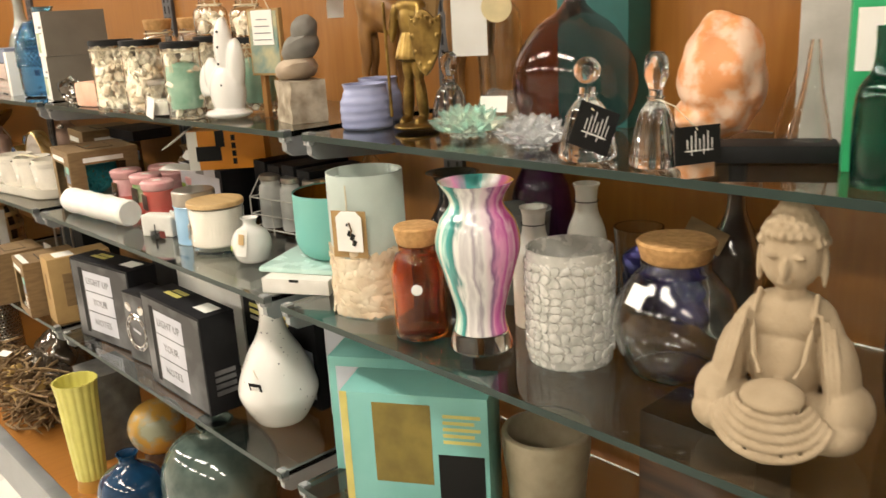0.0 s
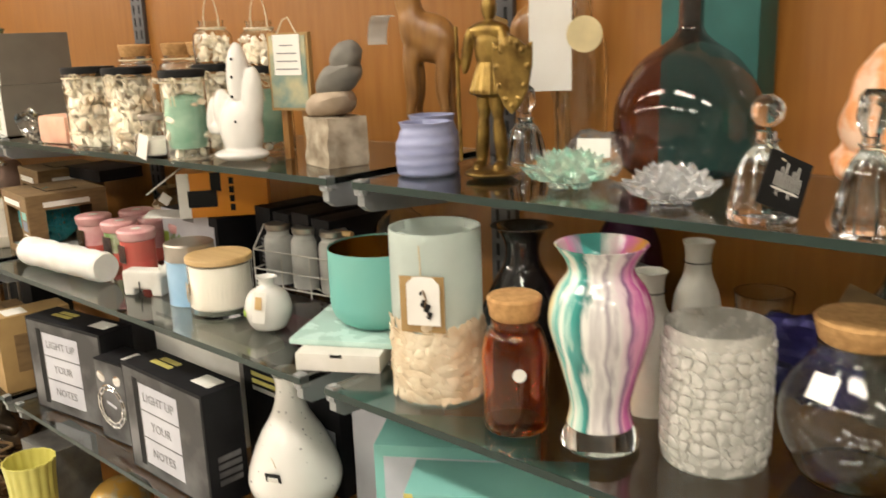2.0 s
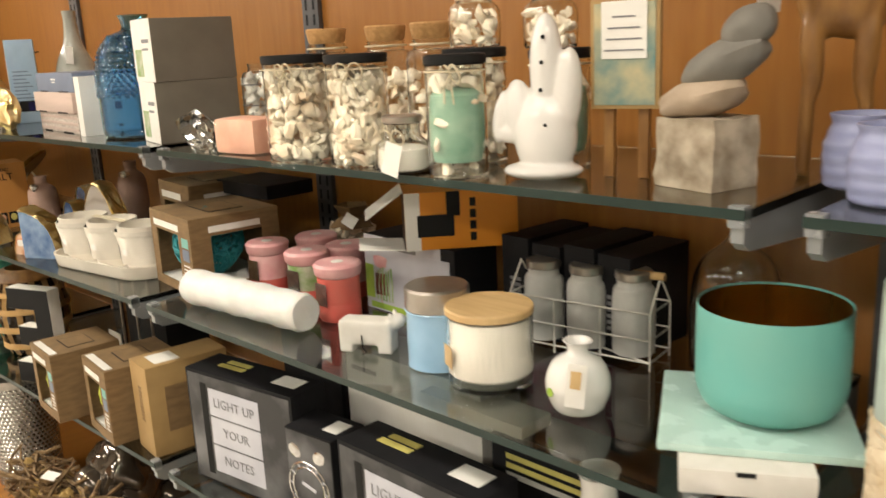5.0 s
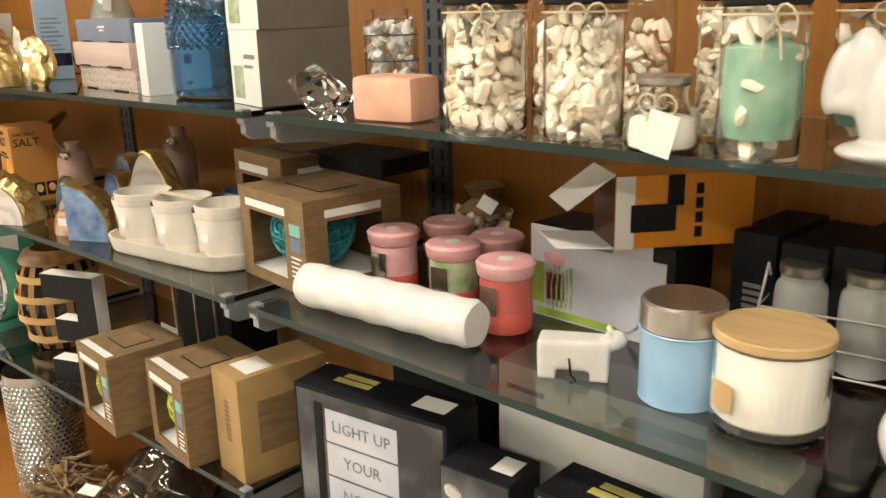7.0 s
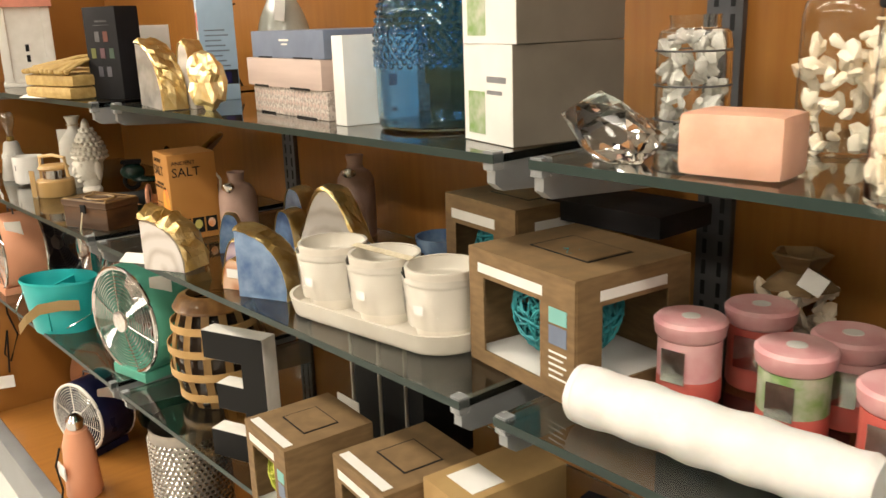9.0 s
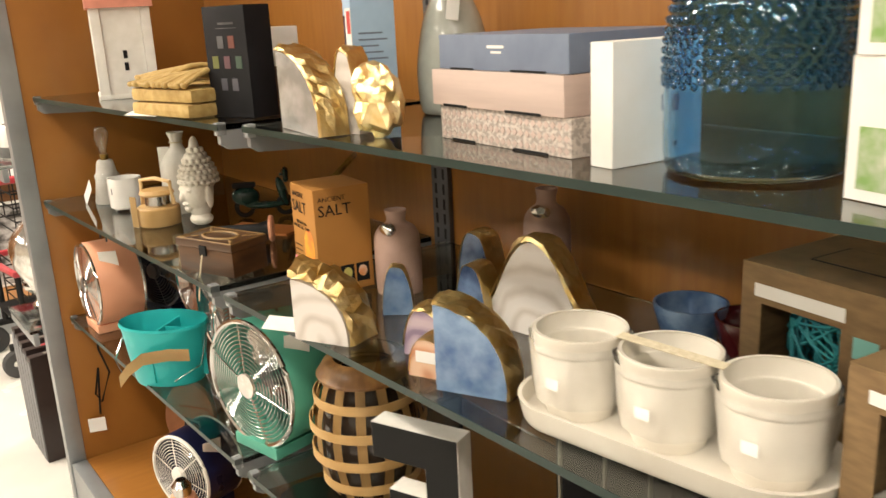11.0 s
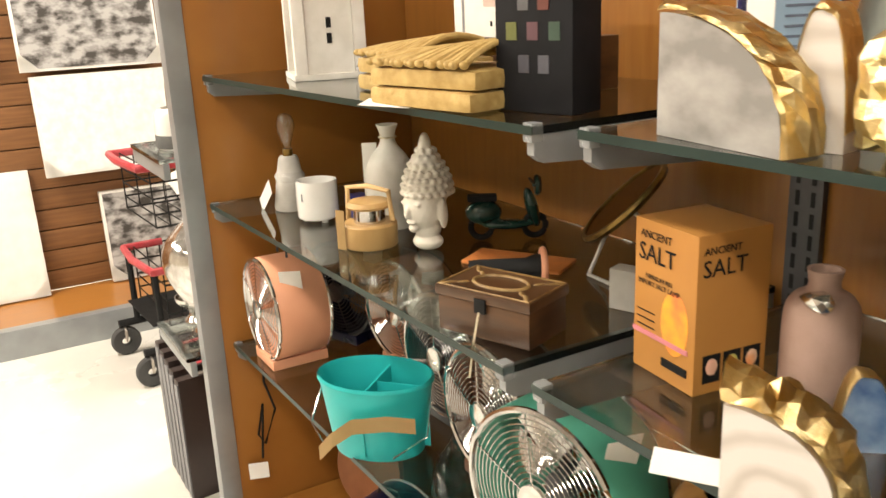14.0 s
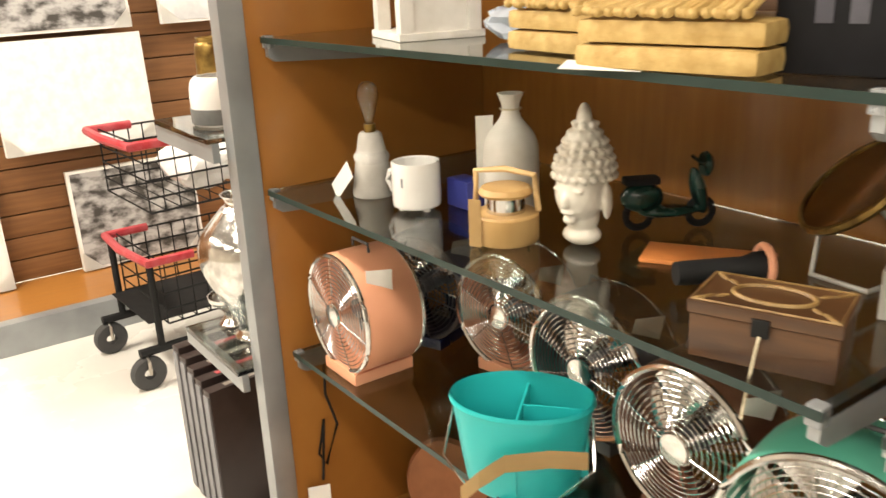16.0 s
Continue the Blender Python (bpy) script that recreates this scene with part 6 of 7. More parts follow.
# ---- middle shelf, third bay ----
NAVYST = mat("navy_agate", (0.14, 0.22, 0.37), 0.2, c2=(0.02, 0.04, 0.10), scale=16, coat=0.4)
tr = single("oval_tray", lathe(hollow([(0.072, 0), (0.078, 0.004), (0.084, 0.028), (0.085, 0.032)], 0.006, 4), 56), CREAM, "long oval cream ceramic tray", "tray", 0.834, 2.812, M, 8)
tr.scale = (0.9, 0.86, 0.95)
for v in tr.data.vertices:
    v.co.y += math.copysign(0.135, v.co.y) if abs(v.co.y) > 1e-4 else 0
for k in (-1, 0, 1):
    pt = thing("planter_pot", "cream ceramic pot wrapped in clear film on a tray", "pot", 0.834 - 0.018 * k, 2.812 + 0.114 * k, M + 0.0100, 0, "cream pots")
    pt.scale = (0.91, 0.91, 0.93)
    part("body", lathe(hollow([(0.04, 0), (0.045, 0.004), (0.054, 0.072), (0.0555, 0.085), (0.058, 0.089), (0.0605, 0.108), (0.0595, 0.11)], 0.004, 4), 44), CREAM, pt, "cream glazed clay")
    b = bmesh.new()
    rr_ = [(0.057, 0.02), (0.062, 0.07), (0.066, 0.1)]
    part("film", lathe([(r, z) for r, z in smooth_profile(rr_, 6)], 40, 1, lambda a, r, z: r * (1 + 0.025 * math.sin(7 * a + 60 * z) + 0.02 * math.sin(13 * a))), PLASTIC, pt, "crinkled clear wrap", True, False)
    card("paper_label", pt, (-0.0556, -0.006, 0.05), 0.02, 0.014, (0, 5, 6), PAPER)
tie = thing("raffia_tie", "flat raffia ribbon tied over the cream pots", "ribbon", 0.825, 2.775, M + 0.114, 0)
card("ribbon", tie, (0, 0.03, 0.002), 0.13, 0.014, (3, 84, 8), TWINE)
bookend("white quartz bookend with a crinkled gold rim", 0.965, 3.15, M, 0.20, 0.15, 0.04, AWHITE, 8, "peak", 0.012)
bookend("blue agate bookend with a gold rim", 0.775, 3.065, M, 0.098, 0.115, 0.05, ABLUE, 26, "quarter", 0.008)
bookend("pale quartz bookend with thick bright gold rim", 0.728, 3.36, M, 0.095, 0.094, 0.06, AWHITE, 26, "quarter", 0.024)
bookend("small lilac agate slab with a gold rim", 0.80, 3.20, M, 0.072, 0.072, 0.04, APURPLE, 20, "dome", 0.007)
pk = bookend("small peach agate piece with a white label", 0.762, 3.142, M, 0.06, 0.058, 0.04, APINK, 24, "dome", 0.002)
card("label_sticker", pk, (-0.0215, 0, 0.03), 0.034, 0.016, (0, 0, 0), PAPER, label="white label")
bookend("tall blue agate slab with a thin gold edge", 1.0, 3.33, M, 0.075, 0.125, 0.04, NAVYST, 10, "dome", 0.003)
bookend("short blue agate slab with a thin gold edge", 0.93, 3.255, M, 0.06, 0.10, 0.04, NAVYST, 14, "dome", 0.003)
bookend("thin blue agate slice with a silver edge", 0.86, 3.375, M, 0.05, 0.085, 0.02, ABLUE, 50, "dome", 0.003)
for x, y, h in ((0.93, 3.475, 0.145), (1.12, 3.30, 0.175)):
    ps = vessel("stone_bottle", "dusty pink stone bottle with a silver foil patch", "bottle", x, y, M, [(0.036, 0), (0.04, 0.006), (0.04, h * 0.62), (0.032, h * 0.78), (0.017, h * 0.86), (0.019, h)], PINKST, 0.004, group="pink stone bottles")
    b = bmesh.new()
    ball(b, (-0.026, -0.012, h * 0.8), (0.012, 0.02, 0.012), sub=2, rough=0.3)
    part("foil", b, SILVER, ps, "crumpled silver foil", False)
for x, y, mm, lab in ((1.09, 2.98, ABLUE, "low blue agate dish with a gold edge"), (1.10, 2.885, mat("maroon_glaze", (0.08, 0.01, 0.012), 0.15, coat=0.6), "low dark maroon glazed dish")):
    vessel("low_dish", lab, "dish", x, y, M, [(0.03, 0), (0.036, 0.004), (0.05, 0.045), (0.052, 0.06)], mm, 0.004, 28)
dims = (0.103, 0.11, 0.187)
sb = carton("salt_lamp_box", "orange printed card box of a salt lamp", "box", 0.868, 3.592, M, dims, SALTBOX, -7)
writing(sb, dims, "f", 0.38, 0.79, 0.030, "SALT", INK)
writing(sb, dims, "f", 0.36, 0.91, 0.013, "ANCIENT", INK)
writing(sb, dims, "s", 0.36, 0.79, 0.028, "SALT", INK)
writing(sb, dims, "s", 0.32, 0.90, 0.012, "ANCIENT", INK)
writing(sb, dims, "f", 0.42, 0.62, 0.0085, "HIMALAYAN\nIMPORT SALT LAMP", INK)
for k in range(3):
    decal(sb, dims, "f", 0.06, 0.36, 0.40 - 0.05 * k, 0.407 - 0.05 * k, INK, "print_line")
    decal(sb, dims, "s", 0.12 + 0.28 * k, 0.36 + 0.28 * k, 0.07, 0.25, INK, "photo_panel", "black photo panel")
    b = bmesh.new()
    ball(b, (-0.0515 + (0.24 + 0.28 * k) * 0.103, -0.0555, 0.032), (0.009, 0.0012, 0.011), sub=2)
    part("lamp_photo", b, (SALT2, YELLOWINK, SALT)[k], sb)
glow = lathe([(0, 0), (0.017, 0.0004), (0.024, 0.0008), (0, 0.0014)], 24, 1.6)
glow.transform(pose(-0.0512, -0.02, 0.075, 0, -90, 0))
part("lamp_print", glow, mat("printed_lamp_glow", (0.80, 0.20, 0.06), 0.5, c2=(0.85, 0.42, 0.03), scale=26), sb, "printed glowing salt lamp")
decal(sb, dims, "f", 0.0, 0.9, 0.245, 0.275, mat("pink_print", (0.62, 0.22, 0.26), 0.5), "pink_streak", "pink printed streak", 0.0018)
decal(sb, dims, "f", 0.5, 0.9, 0.10, 0.15, INK, "lamp_base_print", "", 0.0018)
ft = thing("price_card", "white price card leaning over the glass edge", "tag", 0.70, 3.40, M + 0.006, 24)
card("card", ft, (0, 0.02, 0.006), 0.095, 0.03, (6, 66, 18), PAPER)

# ---- middle shelf, fourth bay ----
ch = thing("wooden_chest", "small dark carved wooden chest with a metal clasp", "chest", 0.757, 3.84, M, 20)
part("body", box(-0.045, 0.045, -0.075, 0.075, 0.0, 0.05, 0.003), DARKWOOD, ch)
part("lid", box(-0.048, 0.048, -0.078, 0.078, 0.051, 0.066, 0.003), DARKWOOD, ch)
CARVE = mat("worn_gilt_carving", (0.30, 0.19, 0.07), 0.45, c2=(0.16, 0.09, 0.03), scale=30)
part("carved_oval", tube([(0.026 * math.cos(a), 0.042 * math.sin(a), 0.0665) for a in [k * 0.2244 for k in range(28)]], 0.003, 6, True), CARVE, ch, "carved oval band")
for sx, sy in ((-1, -1), (1, -1), (-1, 1), (1, 1)):
    for k in range(3):
        b = bmesh.new()
        ball(b, (sx * (0.038 - 0.008 * k), sy * (0.066 - 0.009 * k + 0.003 * (k % 2)), 0.0665), (0.009, 0.0035, 0.002), (0, 0, 45 * sx * sy), 2)
        part("carved_leaf", b, CARVE, ch)
part("carved_border", tube([(-0.044, -0.074, 0.0662), (0.044, -0.074, 0.0662), (0.044, 0.074, 0.0662), (-0.044, 0.074, 0.0662)], 0.0018, 5, True), CARVE, ch)
part("clasp", box(-0.051, -0.047, -0.009, 0.009, 0.038, 0.058, 0.001), BLACKM, ch, "dark metal clasp")
part("clasp_string", tube([(-0.052, 0, 0.04), (-0.06, 0.004, 0.0), (-0.066, 0.008, -0.05)], 0.0016, 5), TWINE, ch)
bd = bmesh.new()
for c, s, r in (((0, 0, 0.016), (0.027, 0.03, 0.016), (0, 0, 0)), ((0, 0, 0.045), (0.026, 0.026, 0.03), (0, 0, 0)), ((-0.004, 0, 0.085), (0.040, 0.038, 0.05), (0, 0, 0)), ((0.004, 0, 0.118), (0.044, 0.045, 0.038), (0, 0, 0)),
                ((0.002, 0, 0.155), (0.03, 0.03, 0.028), (0, 0, 0)), ((0.002, 0, 0.185), (0.012, 0.012, 0.03), (0, 0, 0)), ((-0.043, 0, 0.078), (0.008, 0.007, 0.014), (0, 14, 0)), ((-0.037, 0, 0.058), (0.006, 0.013, 0.004), (0, 0, 0)), ((-0.032, 0, 0.046), (0.008, 0.011, 0.008), (0, 0, 0))):
    ball(bd, c, s, r, 3)
for s in (-1, 1):
    ball(bd, (0.004, s * 0.041, 0.072), (0.010, 0.007, 0.028), (0, 0, 0), 2)
    ball(bd, (-0.036, s * 0.016, 0.092), (0.006, 0.011, 0.004), (0, 0, 0), 2)
for k in range(7):
    zz, rr = 0.108 + 0.0125 * k, (0.045, 0.044, 0.041, 0.036, 0.030, 0.022, 0.016)[k]
    n = max(7, int(2 * math.pi * rr / 0.0135))
    for j in range(n):
        a = 2 * math.pi * (j + 0.5 * (k % 2)) / n
        ball(bd, (0.004 + rr * math.cos(a), rr * math.sin(a), zz), (0.0066, 0.0066, 0.0062), sub=1)
melt(single("carved_bust", bd, CREAM, "cream ceramic head sculpture with curled hair and topknot", "sculpture", 0.87, 4.24, M, 10), 0.0022, 1)
so = vessel("soap_bottle", "white ceramic bottle with a narrow neck and string", "bottle", 0.90, 4.44, M, [(0.042, 0), (0.046, 0.006), (0.047, 0.1), (0.04, 0.135), (0.018, 0.165), (0.015, 0.185), (0.022, 0.205)], MATTE, 0.003)
part("neck_string", tube(ring(0.0175, 0.18, 20), 0.0015, 5, True), TWINE, so)
card("paper_tag", so, (-0.02, 0.045, 0.1), 0.03, 0.13, (0, 0, 60), PAPER)
tp = thing("tea_tin_set", "bamboo and steel tea pot set with a wooden handle", "tea set", 0.80, 4.335, M, 24)
tp.scale = (0.88, 0.88, 0.88)
part("base", lathe([(0, 0), (0.055, 0), (0.058, 0.004), (0.058, 0.048), (0.054, 0.052), (0, 0.052)], 40), BAMBOO, tp, "bamboo base ring")
part("body", lathe([(0.03, 0.0522), (0.034, 0.0525), (0.034, 0.082), (0, 0.0825)], 36), CHROME, tp, "shiny steel body")
part("lid", lathe([(0, 0.0828), (0.045, 0.083), (0.048, 0.088), (0.042, 0.097), (0, 0.1)], 40), BAMBOO, tp, "domed bamboo lid")
part("paper_band", box(-0.06, -0.0585, 0.018, 0.042, 0, 0.085, 0.0005), KRAFT2, tp, "kraft band", False)
part("handle", tube([(0.0, 0.06, 0.05), (0.0, 0.058, 0.12), (0.0, 0.0, 0.128), (0.0, -0.055, 0.122), (0.0, -0.062, 0.06)], 0.006, 8), LIGHTWOOD, tp, "bent wooden handle")
mg = vessel("robot_mug", "white ceramic mug with a looped handle", "mug", 0.795, 4.575, M + 0.006, [(0.036, 0), (0.04, 0.004), (0.043, 0.01), (0.043, 0.075), (0.042, 0.078)], WHITE, 0.004)
part("handle", tube([(-0.01, 0.042, 0.06), (-0.016, 0.06, 0.055), (-0.018, 0.066, 0.038), (-0.014, 0.058, 0.022), (-0.01, 0.042, 0.018)], 0.005, 8), WHITE, mg)
for a in (0.6, 2.7, 4.8):
    part("foot", lathe([(0, -0.006), (0.007, -0.006), (0.007, 0.001), (0, 0.001)], 10), WHITE, mg).location = (0.026 * math.cos(a), 0.026 * math.sin(a), 0)
for k in range(2):
    card("mark", mg, (-0.0405, -0.016 + 0.014 * k, 0.05), 0.004, 0.016, (0, 0, 20 - 18 * k), GREYINK)
lb = thing("bulb_lamp", "grey concrete table lamp with a clear filament bulb", "lamp", 0.79, 4.715, M)
part("base", lathe([(0, 0), (0.038, 0), (0.040, 0.004), (0.032, 0.06), (0.022, 0.115), (0.018, 0.12), (0, 0.12)], 32), CONC2, lb, "tapered concrete base")
part("socket", lathe([(0, 0.1202), (0.011, 0.1202), (0.011, 0.135), (0, 0.135)], 20), BRASS, lb)
part("bulb", lathe(hollow([(0.008, 0.1352), (0.009, 0.145), (0.018, 0.175), (0.02, 0.19), (0.014, 0.207), (0.002, 0.213)], 0.001), 28), CLEAR, lb, "clear glass bulb", True, False)
part("filament", tube([(0, -0.004, 0.14), (0, -0.007, 0.185), (0, 0, 0.19), (0, 0.007, 0.185), (0, 0.004, 0.14)], 0.0006, 4), BRASS, lb)
card("price_tag", lb, (-0.05, 0.03, 0.03), 0.036, 0.075, (45, 8, 0), PAPER, label="white price tag")
part("wrap", lathe(smooth_profile([(0.03, 0.06), (0.034, 0.075), (0.028, 0.085)], 4), 24), PLASTIC, lb, "clear wrap", True, False)
# toy scooter
sc = thing("toy_scooter", "dark green glossy model scooter", "model scooter", 1.02, 4.20, M, 60)
for yy in (-0.05, 0.05):
    w = tube(ring(0.02, 0, 24, "x", (0, yy, 0.026)), 0.006, 8, True)
    part("tyre", w, BLACKM, sc)
b = bmesh.new()
ball(b, (0, 0.045, 0.055), (0.02, 0.035, 0.024), sub=3)
ball(b, (0, 0.0, 0.03), (0.018, 0.05, 0.01), sub=3)
ball(b, (0, -0.045, 0.06), (0.02, 0.012, 0.04), (-15, 0, 0), 3)
melt(part("body", b, GREENT, sc), 0.003, 3)
part("seat", box(-0.014, 0.014, 0.02, 0.075, 0.076, 0.088, 0.005), BLACKM, sc)
part("handlebar", tube([(-0.03, -0.045, 0.108), (0, -0.05, 0.102), (0.03, -0.045, 0.108)], 0.003, 6), GREENT, sc)
part("headlamp", lathe([(0, 0), (0.018, 0), (0.02, 0.006), (0.015, 0.012), (0, 0.012)], 20), GREENT, sc).matrix_basis = pose(-0.0, -0.05, 0.102, 90, 0, 0)
# round standing mirror
mi = thing("table_mirror", "round bronze table mirror tilted on a bent wire stand", "mirror", 1.05, 3.92, M, 0)
tilt = Matrix.Translation((0, 0, 0.118)) @ Vector((0, 0, 1)).rotation_difference(Vector((-0.53, 0.44, 0.73))).to_matrix().to_4x4()
disc = lathe([(0, -0.006), (0.084, -0.006), (0.088, 0), (0.085, 0.006), (0.080, 0.006), (0.080, 0.002), (0, 0.002)], 48)
disc.transform(tilt)
part("rim", disc, BRASS, mi, "bronze rim")
disc = lathe([(0, 0.0024), (0.0795, 0.0024), (0.0795, 0.0034), (0, 0.0034)], 48)
disc.transform(tilt)
part("glass", disc, mat("dark_mirror", (0.30, 0.25, 0.20), 0.05, 1.0), mi, "dim bronze mirror glass")
part("stand", tube([(-0.02, -0.065, 0.003), (-0.06, -0.06, 0.003), (-0.055, 0.02, 0.003), (0.0, 0.045, 0.05), (0.015, 0.03, 0.11)], 0.0035, 6), MATTE, mi, "bent pale wire stand")
part("prop", tube([(0.015, 0.0, 0.105), (0.03, -0.05, 0.06), (0.0, -0.10, 0.003), (-0.03, -0.12, 0.003)], 0.0035, 6), MATTE, mi)
gr = carton("grey_tag_box", "small grey fabric pouch with a label", "pouch", 0.95, 3.79, M, (0.03, 0.06, 0.06), CONC2, 20)
fl = thing("torch", "black torch with an orange ring lying down", "torch", 0.87, 3.99, M, 60)
t1 = lathe([(0, -0.06), (0.015, -0.06), (0.016, -0.05), (0.016, 0.03), (0.021, 0.045), (0.021, 0.06), (0, 0.06)], 24)
t1.transform(pose(0, 0, 0.026, 90, 0, 0))
part("barrel", t1, BLACKM, fl)
t2 = tube(ring(0.024, 0, 24, "z"), 0.0055, 8, True)
t2.transform(pose(0, -0.058, 0.0295, 90, 0, 0))
part("orange_ring", t2, COPPER, fl, "orange rubber ring")
single("copper_plate", box(-0.04, 0.04, -0.09, 0.09, 0, 0.006, 0.002), mat("orange_plastic", (0.62, 0.22, 0.06), 0.4), "flat orange plastic paddle on the shelf", "paddle", 0.95, 4.07, M, 30)
single("blue_packet", box(-0.02, 0.02, -0.03, 0.03, 0, 0.05, 0.003), mat("blue_packet_print", (0.04, 0.05, 0.28), 0.4), "small dark blue packet behind a mug", "packet", 0.87, 4.53, M, 0)

# ---- lower shelf, first bay ----
spv = vessel("speckled_vase", "white speckled ceramic bottle vase with a black label", "vase", 0.865, 1.515, L, [(0.04, 0), (0.055, 0.004), (0.083, 0.055), (0.084, 0.09), (0.062, 0.15), (0.034, 0.2), (0.024, 0.24), (0.026, 0.268), (0.028, 0.272)], WHITE, 0.004, 48)
for k in range(34):
    a, z = rng.uniform(2.2, 5.2), rng.uniform(0.03, 0.25)
    pp = smooth_profile([(0.04, 0), (0.055, 0.004), (0.083, 0.055), (0.084, 0.09), (0.062, 0.15), (0.034, 0.2), (0.024, 0.24), (0.026, 0.268)], 6)
    r = min(pp, key=lambda q: abs(q[1] - z))[0]
    b = bmesh.new()
    s = rng.uniform(0.0009, 0.0022)
    ball(b, (r * math.cos(a), r * math.sin(a), z), (s, s, s), sub=1)
    part("speck", b, GREYINK, spv)
card("black_label", spv, (-0.074, -0.034, 0.105), 0.03, 0.024, (0, -12, 24), INK, 0.001, "small black label")
card("label_print", spv, (-0.0755, -0.0345, 0.105), 0.02, 0.008, (0, -12, 24), PAPER, 0.001)
card("label_string", spv, (-0.069, -0.034, 0.13), 0.0012, 0.04, (0, -24, 24), TWINE, 0.001)
dims = (0.1, 0.255, 0.235)
for k, (x, y) in enumerate(((0.855, 1.025), (0.93, 1.165))):
    ab_ = carton("aqua_box", "aqua printed card box with a gold square" if k == 0 else "aqua printed card box with a white and black front", "box", x, y, L, dims, AQUA, 33, "aqua boxes")
    if k == 0:
        decal(ab_, dims, "f", 0.22, 0.62, 0.3, 0.93, OLIVE, "gold_square", "dull gold square")
        decal(ab_, dims, "f", 0.66, 0.97, 0.05, 0.55, INK, "black_panel", "black picture panel")
        decal(ab_, dims, "f", 0.0, 0.05, 0.0, 1.0, YELLOWINK, "yellow_edge", "yellowish edge")
        for j in range(5):
            decal(ab_, dims, "f", 0.70, 0.95 - 0.04 * (j % 2), 0.64 + 0.05 * j, 0.665 + 0.05 * j, YELLOWINK, "print_line", "dull yellow print lines")
    else:
        decal(ab_, dims, "f", 0.06, 0.97, 0.04, 0.92, LIGHTPRINT, "white_panel", "white picture panel")
        b = bmesh.new()
        vs = [b.verts.new(p) for p in ((-0.0514, -0.02, 0.19), (-0.0514, -0.07, 0.20), (-0.0514, -0.09, 0.16), (-0.0514, 0.04, 0.09), (-0.0514, 0.09, 0.05))]
        b.faces.new(vs)
        part("black_shape", b, INK, ab_, "black printed shape", False)
vessel("beige_pot", "beige glazed ceramic pot with a rounded rim", "pot", 0.99, 0.86, L, [(0.058, 0), (0.064, 0.006), (0.068, 0.06), (0.075, 0.12), (0.076, 0.148), (0.073, 0.152)], BEIGE, 0.007, 44)
vessel("pale_aqua_pot", "pale aqua glazed pot on the lower shelf", "pot", 0.86, 0.58, L, [(0.06, 0), (0.066, 0.006), (0.07, 0.08), (0.072, 0.12)], AQUAPALE, 0.006, 36)
carton("brown_crate", "dark brown wooden box at the back of a shelf", "box", 1.12, 0.62, L, (0.12, 0.2, 0.2), DARKWOOD, 0)

# ---- lower shelf, second bay ----
def lightbox(x, y, rz, w, words):
    dims = (0.085, w, 0.232)
    ob = carton("lightbox_box", "black card box printed with a letter lightbox", "box", x, y, L, dims, BLACK, rz, "lightbox boxes")
    decal(ob, dims, "f", 0.02, 0.98, 0.02, 0.97, GREYPRINT, "front_print", "grey shaded front print")
    decal(ob, dims, "f", 0.14, 0.20, 0.08, 0.9, INK, "black_bar", "black printed bar", 0.0012)
    for k in range(3):
        decal(ob, dims, "f", 0.22, 0.70, 0.12 + 0.255 * k, 0.36 + 0.255 * k, LIGHTPRINT, "letter_panel", "white lit letter row", 0.0012)
    for k, wd in enumerate(words):
        writing(ob, dims, "f", 0.46, 0.75 - 0.255 * k, 0.027, wd, GREYINK, 0.0018)
    decal(ob, dims, "t", 0.72, 0.92, 0.35, 0.8, PAPER, "price_sticker", "white price sticker")
    for k in range(2):
        decal(ob, dims, "t", 0.18 + 0.02 * k, 0.42, 0.42 + 0.22 * k, 0.58 + 0.22 * k, YELLOWINK, "title_bar", "yellow title print")
    for k in range(4):
        decal(ob, dims, "s", 0.25, 0.85, 0.18 + 0.07 * k, 0.225 + 0.07 * k, GREYPRINT, "title_bar", "pale print bars")
    return ob


lightbox(0.826, 2.27, 8, 0.295, ("LIGHT UP", "YOUR", "NOTES"))
lightbox(0.80, 1.782, 0, 0.295, ("LIGHT UP", "YOUR", "NOTES"))
dims = (0.08, 0.115, 0.19)
cb = carton("clock_box", "black card box printed with a round alarm clock", "box", 0.828, 2.058, L, dims, BLACK, 6)
decal(cb, dims, "f", 0.02, 0.98, 0.02, 0.98, GREYPRINT, "front_print", "grey shaded front print")
for rr in (0.049, 0.039):
    part("clock_ring", tube(ring(rr, -0.0415, 32, "x", (0, 0.005, 0.085)), 0.0022, 5, True), CHROME, cb, "printed silver ring")
for k in range(12):
    a = k * math.pi / 6
    card("clock_mark", cb, (-0.0414, 0.005 + 0.044 * math.cos(a), 0.085 + 0.044 * math.sin(a)), 0.004, 0.004, (0, 0, 0), LIGHTPRINT)
for s in (-1, 1):
    b = bmesh.new()
    ball(b, (-0.0412, 0.005 + s * 0.03, 0.15), (0.0015, 0.016, 0.012), (s * 25, 0, 0), 2)
    part("clock_bell", b, CHROME, cb)
card("title_print", cb, (-0.0414, 0.005, 0.088), 0.034, 0.006, (14, 0, 0), LIGHTPRINT)
decal(cb, dims, "t", 0.6, 0.9, 0.3, 0.8, PAPER, "price_sticker", "white price sticker")
lb4 = carton("gadget_box", "black card box with yellow and white print", "box", 0.985, 1.62, L, (0.09, 0.30, 0.225), BLACK, 0)
